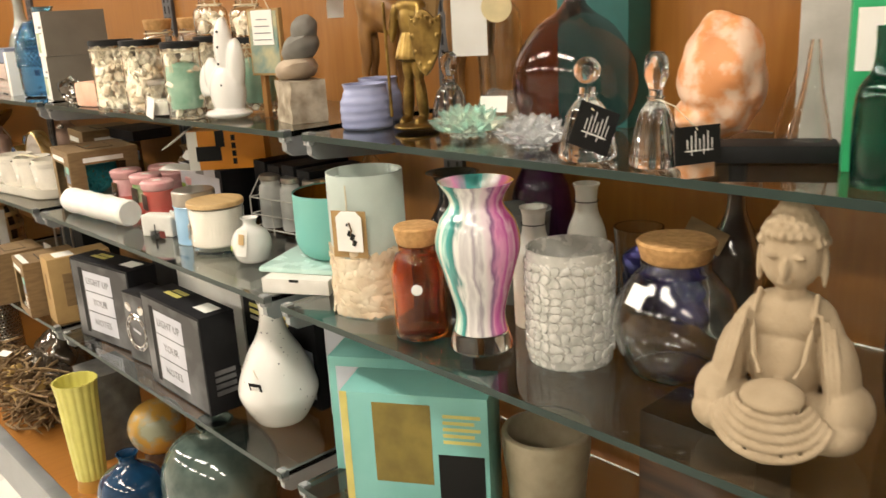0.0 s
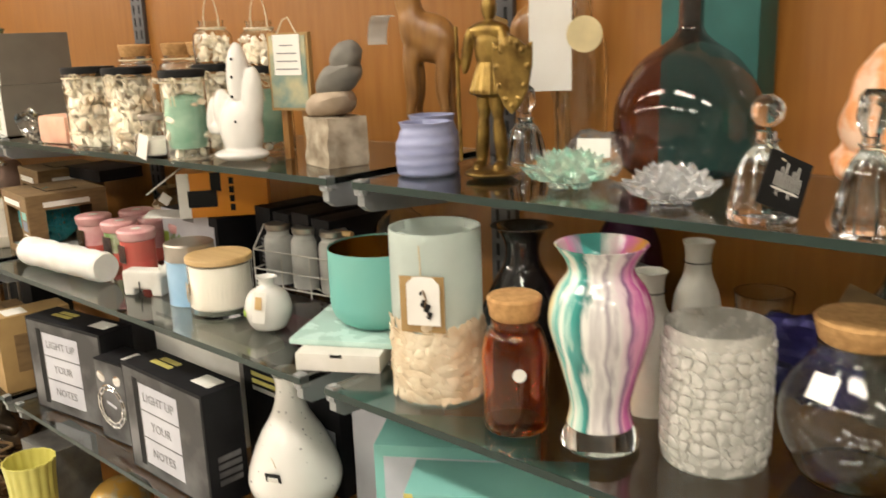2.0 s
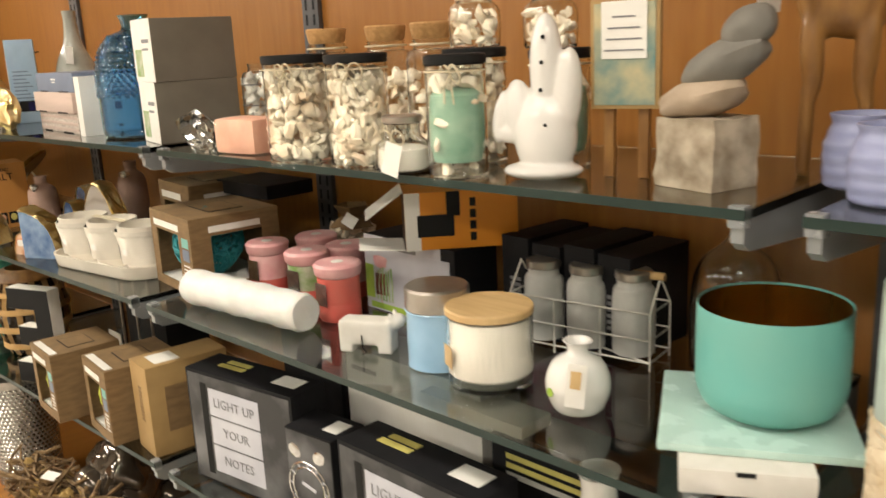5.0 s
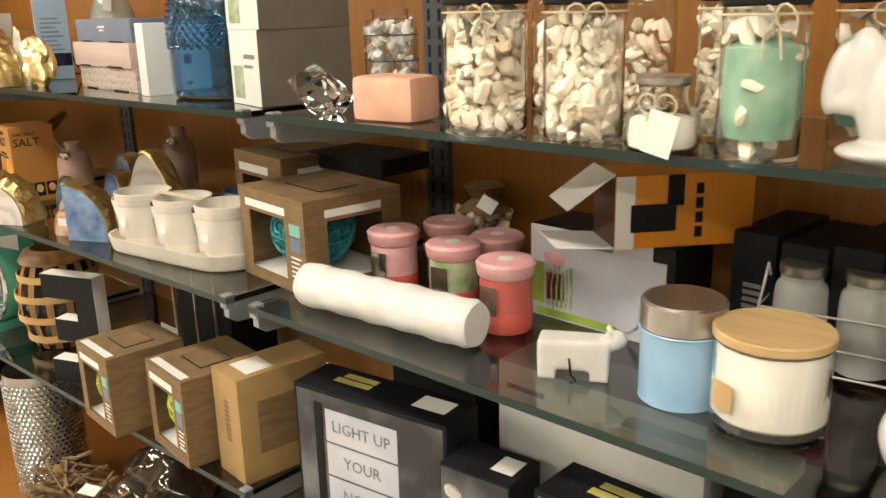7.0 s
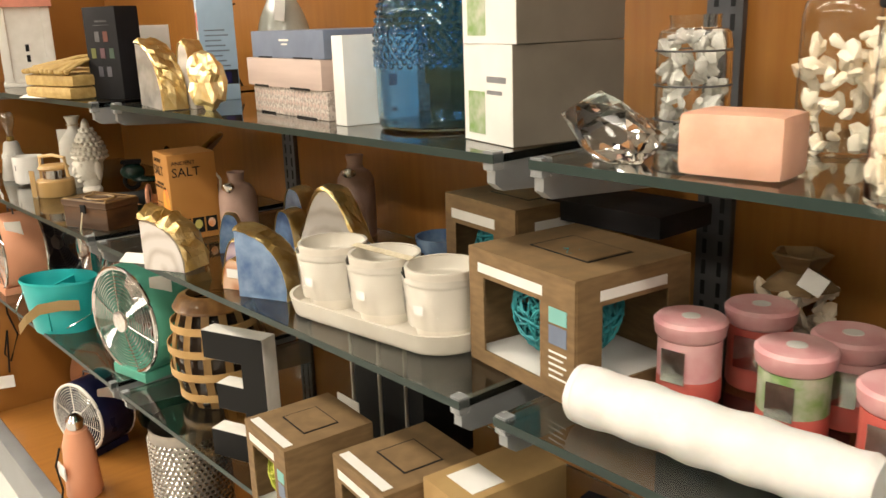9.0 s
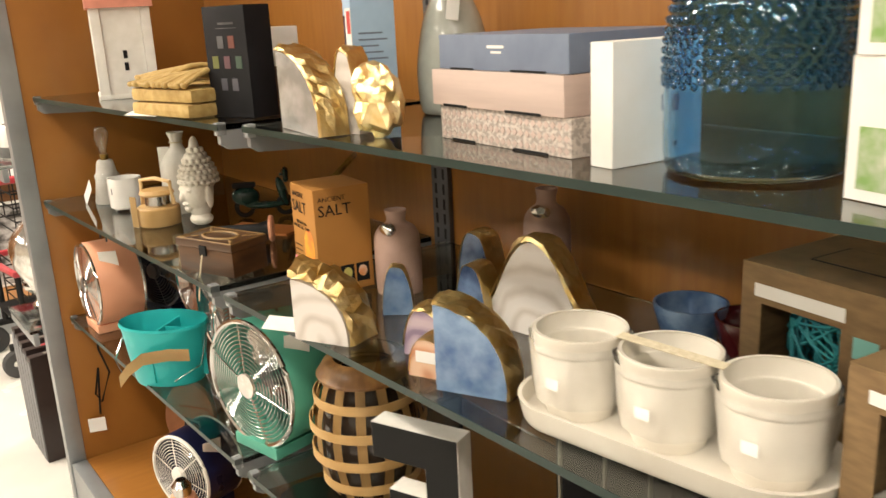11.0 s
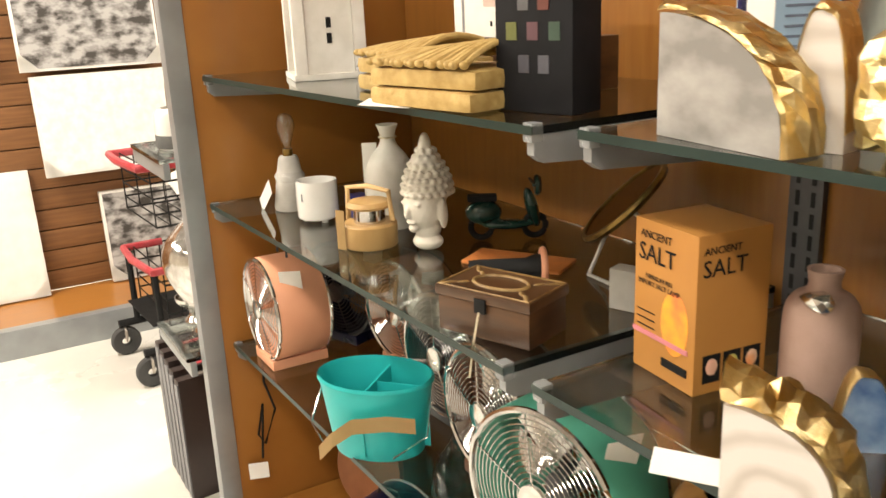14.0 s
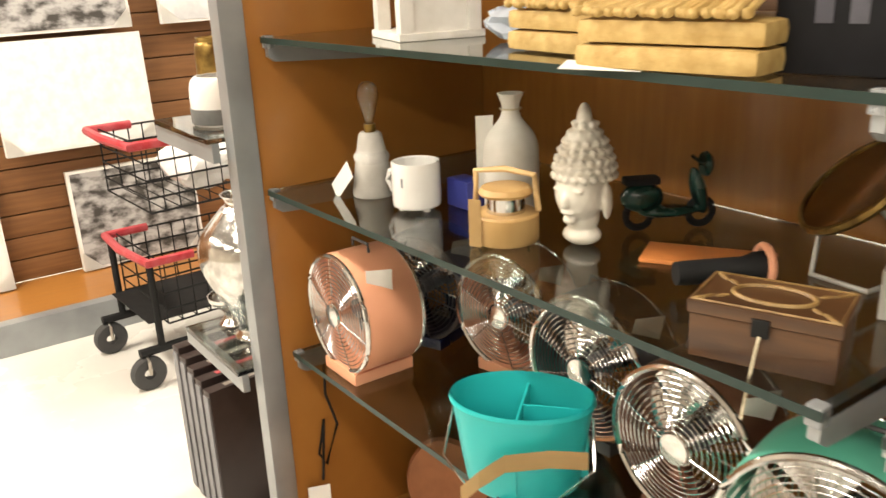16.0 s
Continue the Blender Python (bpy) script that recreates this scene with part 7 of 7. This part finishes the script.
for k in range(3):
    decal(lb4, (0.09, 0.30, 0.225), "f", 0.1, 0.75 - 0.1 * k, 0.84 - 0.07 * k, 0.88 - 0.07 * k, (YELLOWINK, YELLOWINK, PAPER)[k], "title_bar", "printed title bar")
decal(lb4, (0.09, 0.30, 0.225), "f", 0.55, 0.95, 0.1, 0.6, LIGHTPRINT, "white_panel", "pale printed panel")
wh = carton("white_carton", "white card carton behind black boxes", "box", 1.0, 1.97, L, (0.1, 0.34, 0.275), PAPER, 0)
decal(wh, (0.1, 0.34, 0.275), "f", 0.05, 0.25, 0.85, 0.88, GREYINK, "print_line")
wl = carton("cream_carton", "flat cream carton lid lying on black boxes", "box", 0.955, 1.80, L + 0.2345, (0.07, 0.22, 0.02), CREAM, 0)
carton("magenta_box", "deep magenta card box behind black boxes", "box", 1.11, 1.74, L, (0.1, 0.11, 0.28), MAGENTA, 0)
carton("calendar_box", "pale grey printed carton behind a white vase", "box", 1.0, 1.375, L, (0.08, 0.15, 0.25), LIGHTPRINT, 12)
carton("black_carton", "tall black carton at the back of a shelf", "box", 1.08, 2.34, L, (0.14, 0.2, 0.26), BLACK, 0)

# ---- lower shelf, third bay ----
window_box("kraft box with a window on a ball of yellow thread", 0.762, 2.955, L, (0.16, 0.15, 0.165), -4, LIMETH, "f", "yellow thread boxes")
window_box("kraft box with a window on a ball of yellow thread", 0.80, 2.735, L, (0.17, 0.155, 0.172), -6, LIMETH, "f", "yellow thread boxes")
nb = carton("narrow_kraft_box", "narrow pale kraft card box with dark print", "box", 0.835, 2.578, L, (0.18, 0.092, 0.2), KRAFT2, -6)
decal(nb, (0.18, 0.092, 0.2), "t", 0.2, 0.85, 0.15, 0.45, PAPER, "price_sticker", "white price sticker")
for k in range(9):
    decal(nb, (0.18, 0.092, 0.2), "f", 0.42, 0.6, 0.36 + 0.045 * k, 0.39 + 0.045 * k, KRAFT, "glyph_bar", "brown printed glyphs")
decal(nb, (0.18, 0.092, 0.2), "s", 0.2, 0.7, 0.25, 0.75, KRAFT, "picture", "brown picture")
le = thing("marquee_letter", "black metal capital letter with white edges", "letter", 0.765, 3.19, L, 22)
le.scale = (0.6, 1.0, 0.86)
b = bmesh.new()
for y0, y1, z0, z1 in ((-0.07, -0.015, 0, 0.3), (-0.0149, 0.075, 0.235, 0.3), (-0.0149, 0.05, 0.12, 0.18), (-0.0149, 0.075, 0, 0.065)):
    add_box(b, -0.03, 0.03, y0, y1, z0, z1)
part("edge", b, MATTE, le, "white painted edges", False)
b = bmesh.new()
for y0, y1, z0, z1 in ((-0.069, -0.016, 0.001, 0.299), (-0.0161, 0.074, 0.236, 0.299), (-0.0161, 0.049, 0.121, 0.179), (-0.0161, 0.074, 0.001, 0.064)):
    add_box(b, -0.032, -0.0302, y0, y1, z0, z1)
part("face", b, BLACKM, le, "black painted face", False)
rk = thing("wire_rack", "black box rack with thin pale metal rods", "rack", 0.98, 3.03, L, 0)
part("back_box", box(0.0, 0.12, -0.11, 0.11, 0, 0.3, 0.002), BLACKM, rk)
for y in (-0.1, -0.02, 0.07):
    part("rod", tube([(-0.03, y, 0), (-0.03, y, 0.3)], 0.0035, 6), STEEL, rk)
part("foot", box(-0.05, 0, -0.11, 0.11, 0, 0.006), BLACKM, rk)
part("leaflet", box(-0.08, -0.078, -0.02, 0.05, 0.006, 0.13), PAPER, rk, "white leaflet", False)
ln = thing("bamboo_lantern", "round bamboo strip lantern with a dark inner glass", "lantern", 0.855, 3.49, L)
ln.scale = (1.06, 1.06, 1.06)
part("glass", lathe(hollow([(0.06, 0.004), (0.075, 0.02), (0.082, 0.1), (0.07, 0.19), (0.05, 0.215)], 0.003), 36), SMOKE, ln, "dark glass liner")
rl = lambda z: 0.068 + 0.028 * math.sin(math.pi * min(max(z / 0.22, 0), 1))
for k in range(14):
    a0 = 2 * math.pi * k / 14
    b = bmesh.new()
    for i in range(11):
        z = 0.002 + 0.021 * i
        for s in (-0.008, 0.008):
            b.verts.new((rl(z) * math.cos(a0) - s * math.sin(a0), rl(z) * math.sin(a0) + s * math.cos(a0), z))
    b.verts.ensure_lookup_table()
    for i in range(10):
        b.faces.new([b.verts[j] for j in (2 * i, 2 * i + 1, 2 * i + 3, 2 * i + 2)])
    bmesh.ops.solidify(b, geom=b.faces[:], thickness=0.002)
    part("strip", b, BAMBOO, ln)
for z in (0.03, 0.08, 0.13, 0.175):
    r = rl(z) + 0.0026
    part("band", lathe([(r, z - 0.008), (r + 0.002, z - 0.008), (r + 0.002, z + 0.008), (r, z + 0.008), (r, z - 0.008)], 40), BAMBOO, ln)
part("collar", lathe([(0.055, 0.206), (0.08, 0.206), (0.082, 0.212), (0.07, 0.23), (0.052, 0.236), (0.05, 0.23), (0.055, 0.206)], 40), GIRAFFE, ln, "tan wooden collar")

# ---- lower shelf, fourth bay ----
fan("green enamel drum fan with a chrome grille and price tag", 0.80, 3.755, L, 0.132, 0.115, GREENF, CHROME, 12)
fan("peach enamel drum fan with a chrome grille and price tag", 0.757, 4.725, L, 0.120, 0.122, COPPER, CHROME, 0)
fan("peach enamel drum fan behind a dark one", 0.985, 4.53, L, 0.115, 0.10, COPPER, CHROME, 10)
fan("dark navy drum fan with a black grille", 0.94, 4.76, L, 0.115, 0.10, NAVY, DARKMETAL, 20)
fan("copper brown drum fan with a chrome grille", 0.875, 4.01, L, 0.118, 0.09, mat("copper_brown", (0.22, 0.10, 0.06), 0.3, 0.6), CHROME, 2)
fan("dark drum fan with a chrome grille", 0.93, 4.25, L, 0.122, 0.09, DARKMETAL, CHROME, 4)
bu = thing("utensil_bucket", "turquoise oval utensil bucket with dividers and a wooden handle", "bucket", 0.742, 4.235, L + 0.002, 40)
bu.scale = (1.05, 1.08, 0.92)
part("body", lathe(hollow([(0.075, 0), (0.082, 0.004), (0.1, 0.145), (0.104, 0.15)], 0.003, 3), 56, 0.72), TEALP, bu, "turquoise painted metal")
part("divider", box(-0.066, 0.066, -0.0015, 0.0015, 0.01, 0.14), TEALP, bu, "", False)
part("divider", box(0.0, 0.0025, -0.094, -0.002, 0.01, 0.138), TEALP, bu, "", False)
for s in (-1, 1):
    part("wire", tube([(0, s * 0.1, 0.125), (-0.045, s * 0.106, 0.06), (-0.085, s * 0.06, 0.03)], 0.002, 6), CHROME, bu, "bent wire bail")
hd = bmesh.new()
prof_ = [(-0.088, 0.072, 0.02), (-0.092, 0.045, 0.055), (-0.085, 0.01, 0.085), (-0.08, -0.05, 0.098), (-0.078, -0.1, 0.1)]
for p in prof_:
    hd.verts.new((p[0], p[1], p[2] - 0.016))
    hd.verts.new((p[0], p[1], p[2] + 0.016))
hd.verts.ensure_lookup_table()
for i in range(4):
    hd.faces.new([hd.verts[j] for j in (2 * i, 2 * i + 1, 2 * i + 3, 2 * i + 2)])
bmesh.ops.solidify(hd, geom=hd.faces[:], thickness=0.004)
part("handle", hd, LIGHTWOOD, bu, "flat pale wooden handle", False)

# ---- things on the base deck ----
def flute_wave(a, r, z):
    return r * (1 + 0.05 * abs(math.sin(8 * a)))


yv = vessel("fluted_vase", "lemon yellow fluted ceramic vase on a wooden foot", "vase", 0.715, 2.40, D, [(0.04, 0.045), (0.042, 0.05), (0.05, 0.2), (0.055, 0.30), (0.06, 0.345)], YELLOW, 0.004, 96, wave=flute_wave)
part("foot", lathe([(0, 0), (0.045, 0), (0.04, 0.044), (0, 0.0445)], 32), mat("amber_wood_foot", (0.5, 0.26, 0.05), 0.4), yv, "amber wooden foot")
gl = thing("marble_globe", "marbled green and gold glass globe on a ring", "globe", 0.93, 2.40, D, 0)
b = bmesh.new()
ball(b, (0, 0, 0.112), (0.088, 0.088, 0.088), sub=4)
part("ball", b, MARBLE, gl)
part("ring_foot", lathe([(0.03, 0), (0.05, 0), (0.05, 0.028), (0.044, 0.038), (0.03, 0.03), (0.03, 0)], 28), DARKWOOD, gl)
vessel("blue_jug", "glossy dark blue ceramic jug with a narrow neck", "jug", 0.735, 2.14, D, [(0.05, 0), (0.07, 0.008), (0.092, 0.07), (0.08, 0.13), (0.035, 0.165), (0.024, 0.18), (0.03, 0.2)], JUG, 0.004, 44)
gjr = vessel("green_jar", "large mottled dark green glazed jar with a short neck", "jar", 0.90, 1.93, D, [(0.1, 0), (0.13, 0.01), (0.155, 0.1), (0.15, 0.19), (0.11, 0.25), (0.05, 0.272), (0.042, 0.285), (0.05, 0.30)], GREENJ, 0.005, 56)
card("price_tag", gjr, (-0.125, 0.092, 0.1), 0.03, 0.08, (0, 8, -36), PAPER, label="white price tag")
carton("slate_crate", "dark grey fabric storage box on the deck", "box", 0.87, 2.60, D, (0.14, 0.16, 0.28), CONCRETE, 0)
gb_ = thing("glass_ball_bag", "clear net bag of dark smoky glass balls", "bag", 0.93, 3.18, D + 0.002, 0)
for k in range(9):
    b = bmesh.new()
    ball(b, ((k % 3 - 1) * 0.085, (k // 3 % 3 - 1) * 0.1 + 0.02 * (k % 2), 0.062 + 0.06 * (k % 2)), (0.062, 0.062, 0.062), sub=3)
    part("glass_ball", b, mat("mercury_dark_glass", (0.15, 0.12, 0.09), 0.08, 0.6, coat=0.8), gb_, "smoky glass ball")
b = bmesh.new()
ball(b, (0, 0, 0.13), (0.1, 0.13, 0.11), sub=4, rough=0.25)
for v in b.verts:
    v.co.z = max(v.co.z, 0.001)
part("dark_ball", b, mat("smoky_mercury", (0.09, 0.07, 0.05), 0.07, 0.5, coat=0.8, bump=0.2, bscale=20), gb_, "shiny dark glass float")
tw = thing("twig_bundle", "tangled heap of dried brown twigs and seed pods", "twigs", 0.755, 3.2, D + 0.006, 0)
b = bmesh.new()
for k in range(300):
    c = Vector((rng.gauss(0, 0.035), rng.uniform(-0.33, 0.27), rng.uniform(0.0, 0.16)))
    d = Vector((rng.uniform(-1, 1), rng.uniform(-1, 1), rng.uniform(-0.4, 0.5))).normalized() * rng.uniform(0.04, 0.09)
    e = Vector((rng.uniform(-1, 1), rng.uniform(-1, 1), rng.uniform(-0.5, 0.5))) * 0.018
    pts = [c - d, c + e, c + d]
    for p in pts:
        p.z = max(p.z, 0.004)
        p.x = max(min(p.x, 0.12), -0.1)
    tube(pts, rng.uniform(0.0025, 0.006), 5, bm=b)
tagged(part("twigs", b, TWIG, tw, "dry curled twigs"), kind="stuff")
card("price_tag", tw, (-0.02, 0.0, 0.195), 0.05, 0.03, (0, 75, 20), PAPER)
bs_ = bmesh.new()
for k in range(90):
    ball(bs_, (rng.gauss(0, 0.03), rng.uniform(-0.3, 0.25), rng.uniform(0.02, 0.15)), (rng.uniform(0.012, 0.026), rng.uniform(0.01, 0.02), rng.uniform(0.006, 0.014)), (rng.uniform(0, 90), rng.uniform(0, 90), 0), 1, 0.5)
tagged(part("seed_pods", bs_, STRAW, tw, "pale dried pods"), kind="stuff")
mv = thing("beaded_vase", "silver beaded mesh cylinder vase", "vase", 0.83, 3.66, D, 0)
part("liner", lathe(hollow([(0.088, 0), (0.09, 0.004), (0.09, 0.33), (0.089, 0.334)], 0.003, 3), 40), STEEL, mv, "dull steel liner")
b = bmesh.new()
for i in range(26):
    for j in range(40):
        a = 2 * math.pi * (j + 0.5 * (i % 2)) / 40
        q = Matrix.LocRotScale((0.0925 * math.cos(a), 0.0925 * math.sin(a), 0.01 + i * 0.0126), Euler((0, 0, a)), (0.0045, 0.0062, 0.0055))
        bmesh.ops.create_icosphere(b, subdivisions=1, radius=1, matrix=q)
tagged(part("beads", b, SILVER, mv, "small silver beads"), kind="stuff")
fan("small navy desk fan with a white wire grille", 0.83, 4.40, D, 0.112, 0.12, NAVY, MATTE, 20)
hd2 = thing("hair_dryer", "peach enamel clip fan wrapped with a black cord", "clip fan", 0.70, 4.14, D, 0)
part("body", lathe([(0, 0), (0.045, 0), (0.05, 0.01), (0.042, 0.16), (0.03, 0.2), (0, 0.205)], 28), COPPER, hd2)
part("cap", lathe([(0, 0.2052), (0.022, 0.2052), (0.024, 0.23), (0.012, 0.245), (0, 0.245)], 24), CHROME, hd2, "shiny metal cap")
part("cord", tube([(-0.05, 0.0, 0.16), (-0.062, 0.02, 0.1), (-0.06, -0.01, 0.04), (-0.075, -0.03, 0.006), (-0.06, -0.06, 0.005)], 0.003, 6), BLACKM, hd2)
part("bow_wrap", box(-0.055, -0.05, -0.03, 0.03, 0.07, 0.11, 0.002), PAPER, hd2, "white paper wrap")
gbt = vessel("green_float", "green glass bottle in clear plastic wrap", "bottle", 1.06, 4.43, D, [(0.07, 0), (0.085, 0.01), (0.1, 0.1), (0.09, 0.2), (0.05, 0.27), (0.04, 0.3)], GREENGL, 0.004, 36)
cpl = thing("copper_basin", "round brown copper basin standing on edge", "basin", 0.94, 4.72, D, 25)
cb_ = lathe([(0, 0), (0.10, 0), (0.11, 0.012), (0.102, 0.02), (0, 0.012)], 40)
cb_.transform(pose(0, 0, 0.112, 0, -78, 0))
part("basin", cb_, mat("brown_copper", (0.30, 0.12, 0.05), 0.4, 0.4), cpl)
cord = tube([(0.735, 4.887, 0.60), (0.73, 4.885, 0.50), (0.75, 4.88, 0.42), (0.715, 4.88, 0.33), (0.70, 4.882, 0.36), (0.72, 4.885, 0.44), (0.705, 4.885, 0.29)], 0.0032, 6)
cdn = single("mains_cable", cord, BLACKM, "black mains cord hanging against the end panel", "cord", 0, 0, 0)
ctag = thing("cord_tag", "white paper tag on a hanging black cord", "tag", 0.69, 4.88, 0.26, 0)
card("card", ctag, (0, 0, 0), 0.05, 0.045, (0, 0, 70), PAPER)

# ---- beyond the end panel: end shelves and their stock ----
for z in (1.085, 0.585):
    es = thing("end_shelf", "short glass shelf on the end of the shelving", "shelf", 0, 0, 0, group="end shelves", kind="structure")
    part("pane", box(0.56, 1.2, 4.945, 5.26, z - 0.011, z - 0.001), SHELF, es, "", False)
    for x in (0.575, 1.18):
        part("bracket", box(x - 0.008, x + 0.008, 4.94, 5.28, z - 0.05, z - 0.0112, 0.003), METAL, es, "grey steel shelf arm")
wj = vessel("white_jar", "squat white ceramic jar with a grey base", "jar", 0.655, 5.10, 1.085, [(0.05, 0), (0.058, 0.005), (0.06, 0.06), (0.055, 0.09), (0.045, 0.1)], WHITE, 0.004)
part("band", lathe([(0.0605, 0.004), (0.0615, 0.005), (0.0615, 0.035), (0.0605, 0.036)], 36), CONCRETE, wj, "grey base band")
vessel("gold_bottle", "mottled gold glass bottle beside a white jar", "bottle", 0.69, 5.21, 1.085, [(0.03, 0), (0.034, 0.004), (0.034, 0.14), (0.028, 0.16), (0.03, 0.17)], BRASS, 0.003)
vessel("white_bottle_tall", "tall plain white ceramic bottle", "bottle", 0.735, 5.14, 1.085, [(0.035, 0), (0.04, 0.006), (0.036, 0.12), (0.02, 0.2), (0.018, 0.25)], WHITE, 0.003)
vessel("mercury_vase", "round silver mercury glass vase with a narrow neck", "vase", 0.68, 5.10, 0.585, [(0.05, 0), (0.055, 0.006), (0.045, 0.03), (0.07, 0.09), (0.108, 0.17), (0.108, 0.24), (0.06, 0.3), (0.04, 0.32), (0.05, 0.34)], SILVER, 0.004, 44)
vessel("mercury_bowl", "low silver mercury glass bowl on a foot", "bowl", 0.66, 5.20, 0.585, [(0.03, 0), (0.035, 0.004), (0.02, 0.03), (0.05, 0.06), (0.055, 0.075)], SILVER, 0.003)
for k in range(5):
    pf = thing("picture_frame", "dark brown picture frame standing in a row on the floor", "picture frame", 0.74, 5.50 - 0.052 * k, 0.0, 6, "dark picture frames")
    part("frame", box(-0.15, 0.15, -0.018, 0.018, 0, 0.44 - 0.012 * k, 0.003), mat("espresso_frame", (0.03, 0.02, 0.018), 0.35), pf)
    part("mount", box(-0.1535, -0.1502, -0.012, 0.012, 0.01, 0.425 - 0.012 * k), GREYINK, pf, "", False)
    part("top_label", box(-0.10, 0.02, -0.008, 0.008, 0.4402 - 0.012 * k, 0.441 - 0.012 * k), (RED if k % 2 else STEEL), pf, "", False)

# ---- far display with canvases ----
fd = thing("display_platform", "orange wood display platform with a grey plinth", "platform", 0, 0, 0, kind="structure")
part("plinth", box(-3, 4.5, 6.80, 6.86, 0, 0.13, 0.003), METAL, fd, "grey metal plinth")
part("deck", box(-3, 4.5, 6.861, 7.30, 0.10, 0.125), WOOD, fd, "orange wood deck")
sl = thing("slat_wall", "brown wooden slat wall behind the canvases", "wall", 0, 7.31, 0.125, kind="structure")
for k in range(22):
    part("slat", box(-3, 4.5, 0, 0.03, 0.001 + 0.1 * k, 0.095 + 0.1 * k, 0.002), SLATW, sl)
part("backing", box(-3, 4.5, 0.0305, 0.05, 0, 2.3), SLATW, sl)


def canvas(x, z, w, h, face, label, y=7.25, lean=4):
    ob = thing("canvas_print", label, "picture", x, y, z, 0, "canvas prints")
    m = pose(0, 0, 0, -lean, 0, 0)
    b = box(-w / 2, w / 2, -0.02, 0.02, 0, h, 0.003)
    b.transform(m)
    part("stretcher", b, PAPER, ob, "white wrapped edge")
    b = box(-w / 2 + 0.012, w / 2 - 0.012, -0.0225, -0.0205, 0.012, h - 0.012)
    b.transform(m)
    part("print", b, face, ob, "printed face", False)
    for sx, sz in ((-1, 0), (1, 0)):
        b = bmesh.new()
        vs = [b.verts.new(p) for p in ((sx * w / 2, -0.026, 0), (sx * (w / 2 - 0.09), -0.026, 0), (sx * w / 2, -0.026, 0.09))]
        b.faces.new(vs)
        b.transform(m)
        bmesh.ops.solidify(b, geom=b.faces[:], thickness=0.002)
        part("corner_guard", b, PAPER, ob, "white card corner", False)
    return ob


canvas(1.02, 0.13, 0.56, 0.45, PHOTO, "grey photo canvas of grazing cattle leaning")
canvas(0.83, 0.69, 0.62, 0.46, mat("white_plastic_print", (0.82, 0.81, 0.78), 0.3), "large blank white canvas leaning", 7.22)
canvas(0.80, 1.17, 0.62, 0.5, PHOTO, "grey photo canvas of surf and rocks", 7.24)
canvas(0.30, 0.13, 0.30, 0.6, PAPER, "tall white canvas leaning on the slat wall", 7.23, 6)
canvas(1.5, 1.17, 0.5, 0.5, mat("bright_print", (0.75, 0.74, 0.72), 0.4, c2=(0.45, 0.45, 0.46), scale=9), "pale grey canvas print on the slat wall", 7.26)
canvas(0.10, 1.25, 0.55, 0.6, mat("pale_snow_print", (0.80, 0.80, 0.78), 0.4, c2=(0.62, 0.62, 0.62), scale=9), "pale winter landscape canvas print", 7.26)

# ---- shopping trolley ----
ct_ = thing("shopping_trolley", "black wire shopping trolley with red handles", "trolley", 0.85, 6.38, 0, 3)
for z, half in ((0.46, 0.22), (0.86, 0.22)):
    x0, x1 = -0.13, 0.55
    part("handle", tube([(x0 + 0.16, -half, z), (x0, -half, z), (x0 - 0.02, 0, z + 0.004), (x0, half, z), (x0 + 0.16, half, z)], 0.016, 8), RED, ct_, "red plastic handle")
    for dz in (0.0, -0.06, -0.12, -0.18, -0.23):
        part("wire_hoop", tube([(x0 + 0.04, -half, z + dz), (x1, -half * 0.9, z + dz), (x1, half * 0.9, z + dz), (x0 + 0.04, half, z + dz)], 0.004, 5, True), BLACKM, ct_)
    for k in range(13):
        x = x0 + 0.04 + (x1 - x0 - 0.04) * k / 12
        part("wire", tube([(x, -half * 0.97, z), (x, -half * 0.97, z - 0.23), (x, half * 0.97, z - 0.23), (x, half * 0.97, z)], 0.003, 4), BLACKM, ct_)
part("basket_lining", box(-0.15, 0.5, -0.19, 0.19, 0.235, 0.24), BLACKM, ct_)
for sy in (-0.2, 0.2):
    part("frame_rail", tube([(-0.2, sy, 0.14), (0.5, sy, 0.14), (0.52, sy, 0.9)], 0.017, 8), BLACKM, ct_)
    part("front_post", tube([(-0.12, sy, 0.14), (-0.12, sy, 0.46)], 0.013, 8), BLACKM, ct_)
    for sx in (-0.18, 0.46):
        w = lathe([(0.02, -0.016), (0.055, -0.016), (0.062, -0.01), (0.062, 0.01), (0.055, 0.016), (0.02, 0.016), (0.02, -0.016)], 28)
        w.transform(pose(sx, sy, 0.0625, 90, 0, 0))
        wheel = part("wheel", w, RUBBER, ct_, "grey rubber castor")
        fork = tube([(sx, sy - 0.024, 0.062), (sx, sy - 0.024, 0.11), (sx, sy, 0.13), (sx, sy + 0.024, 0.11), (sx, sy + 0.024, 0.062)], 0.006, 6)
        part("fork", fork, STEEL, ct_)
pbag = thing("plastic_bundle", "white plastic-wrapped bundle in a trolley basket", "bundle", 1.05, 6.38, 0.634)
b = bmesh.new()
ball(b, (0, 0, 0.09), (0.15, 0.16, 0.09), sub=3, rough=0.4)
part("film", b, mat("white_film", (0.78, 0.78, 0.77), 0.3, bump=0.8, bscale=25), pbag)
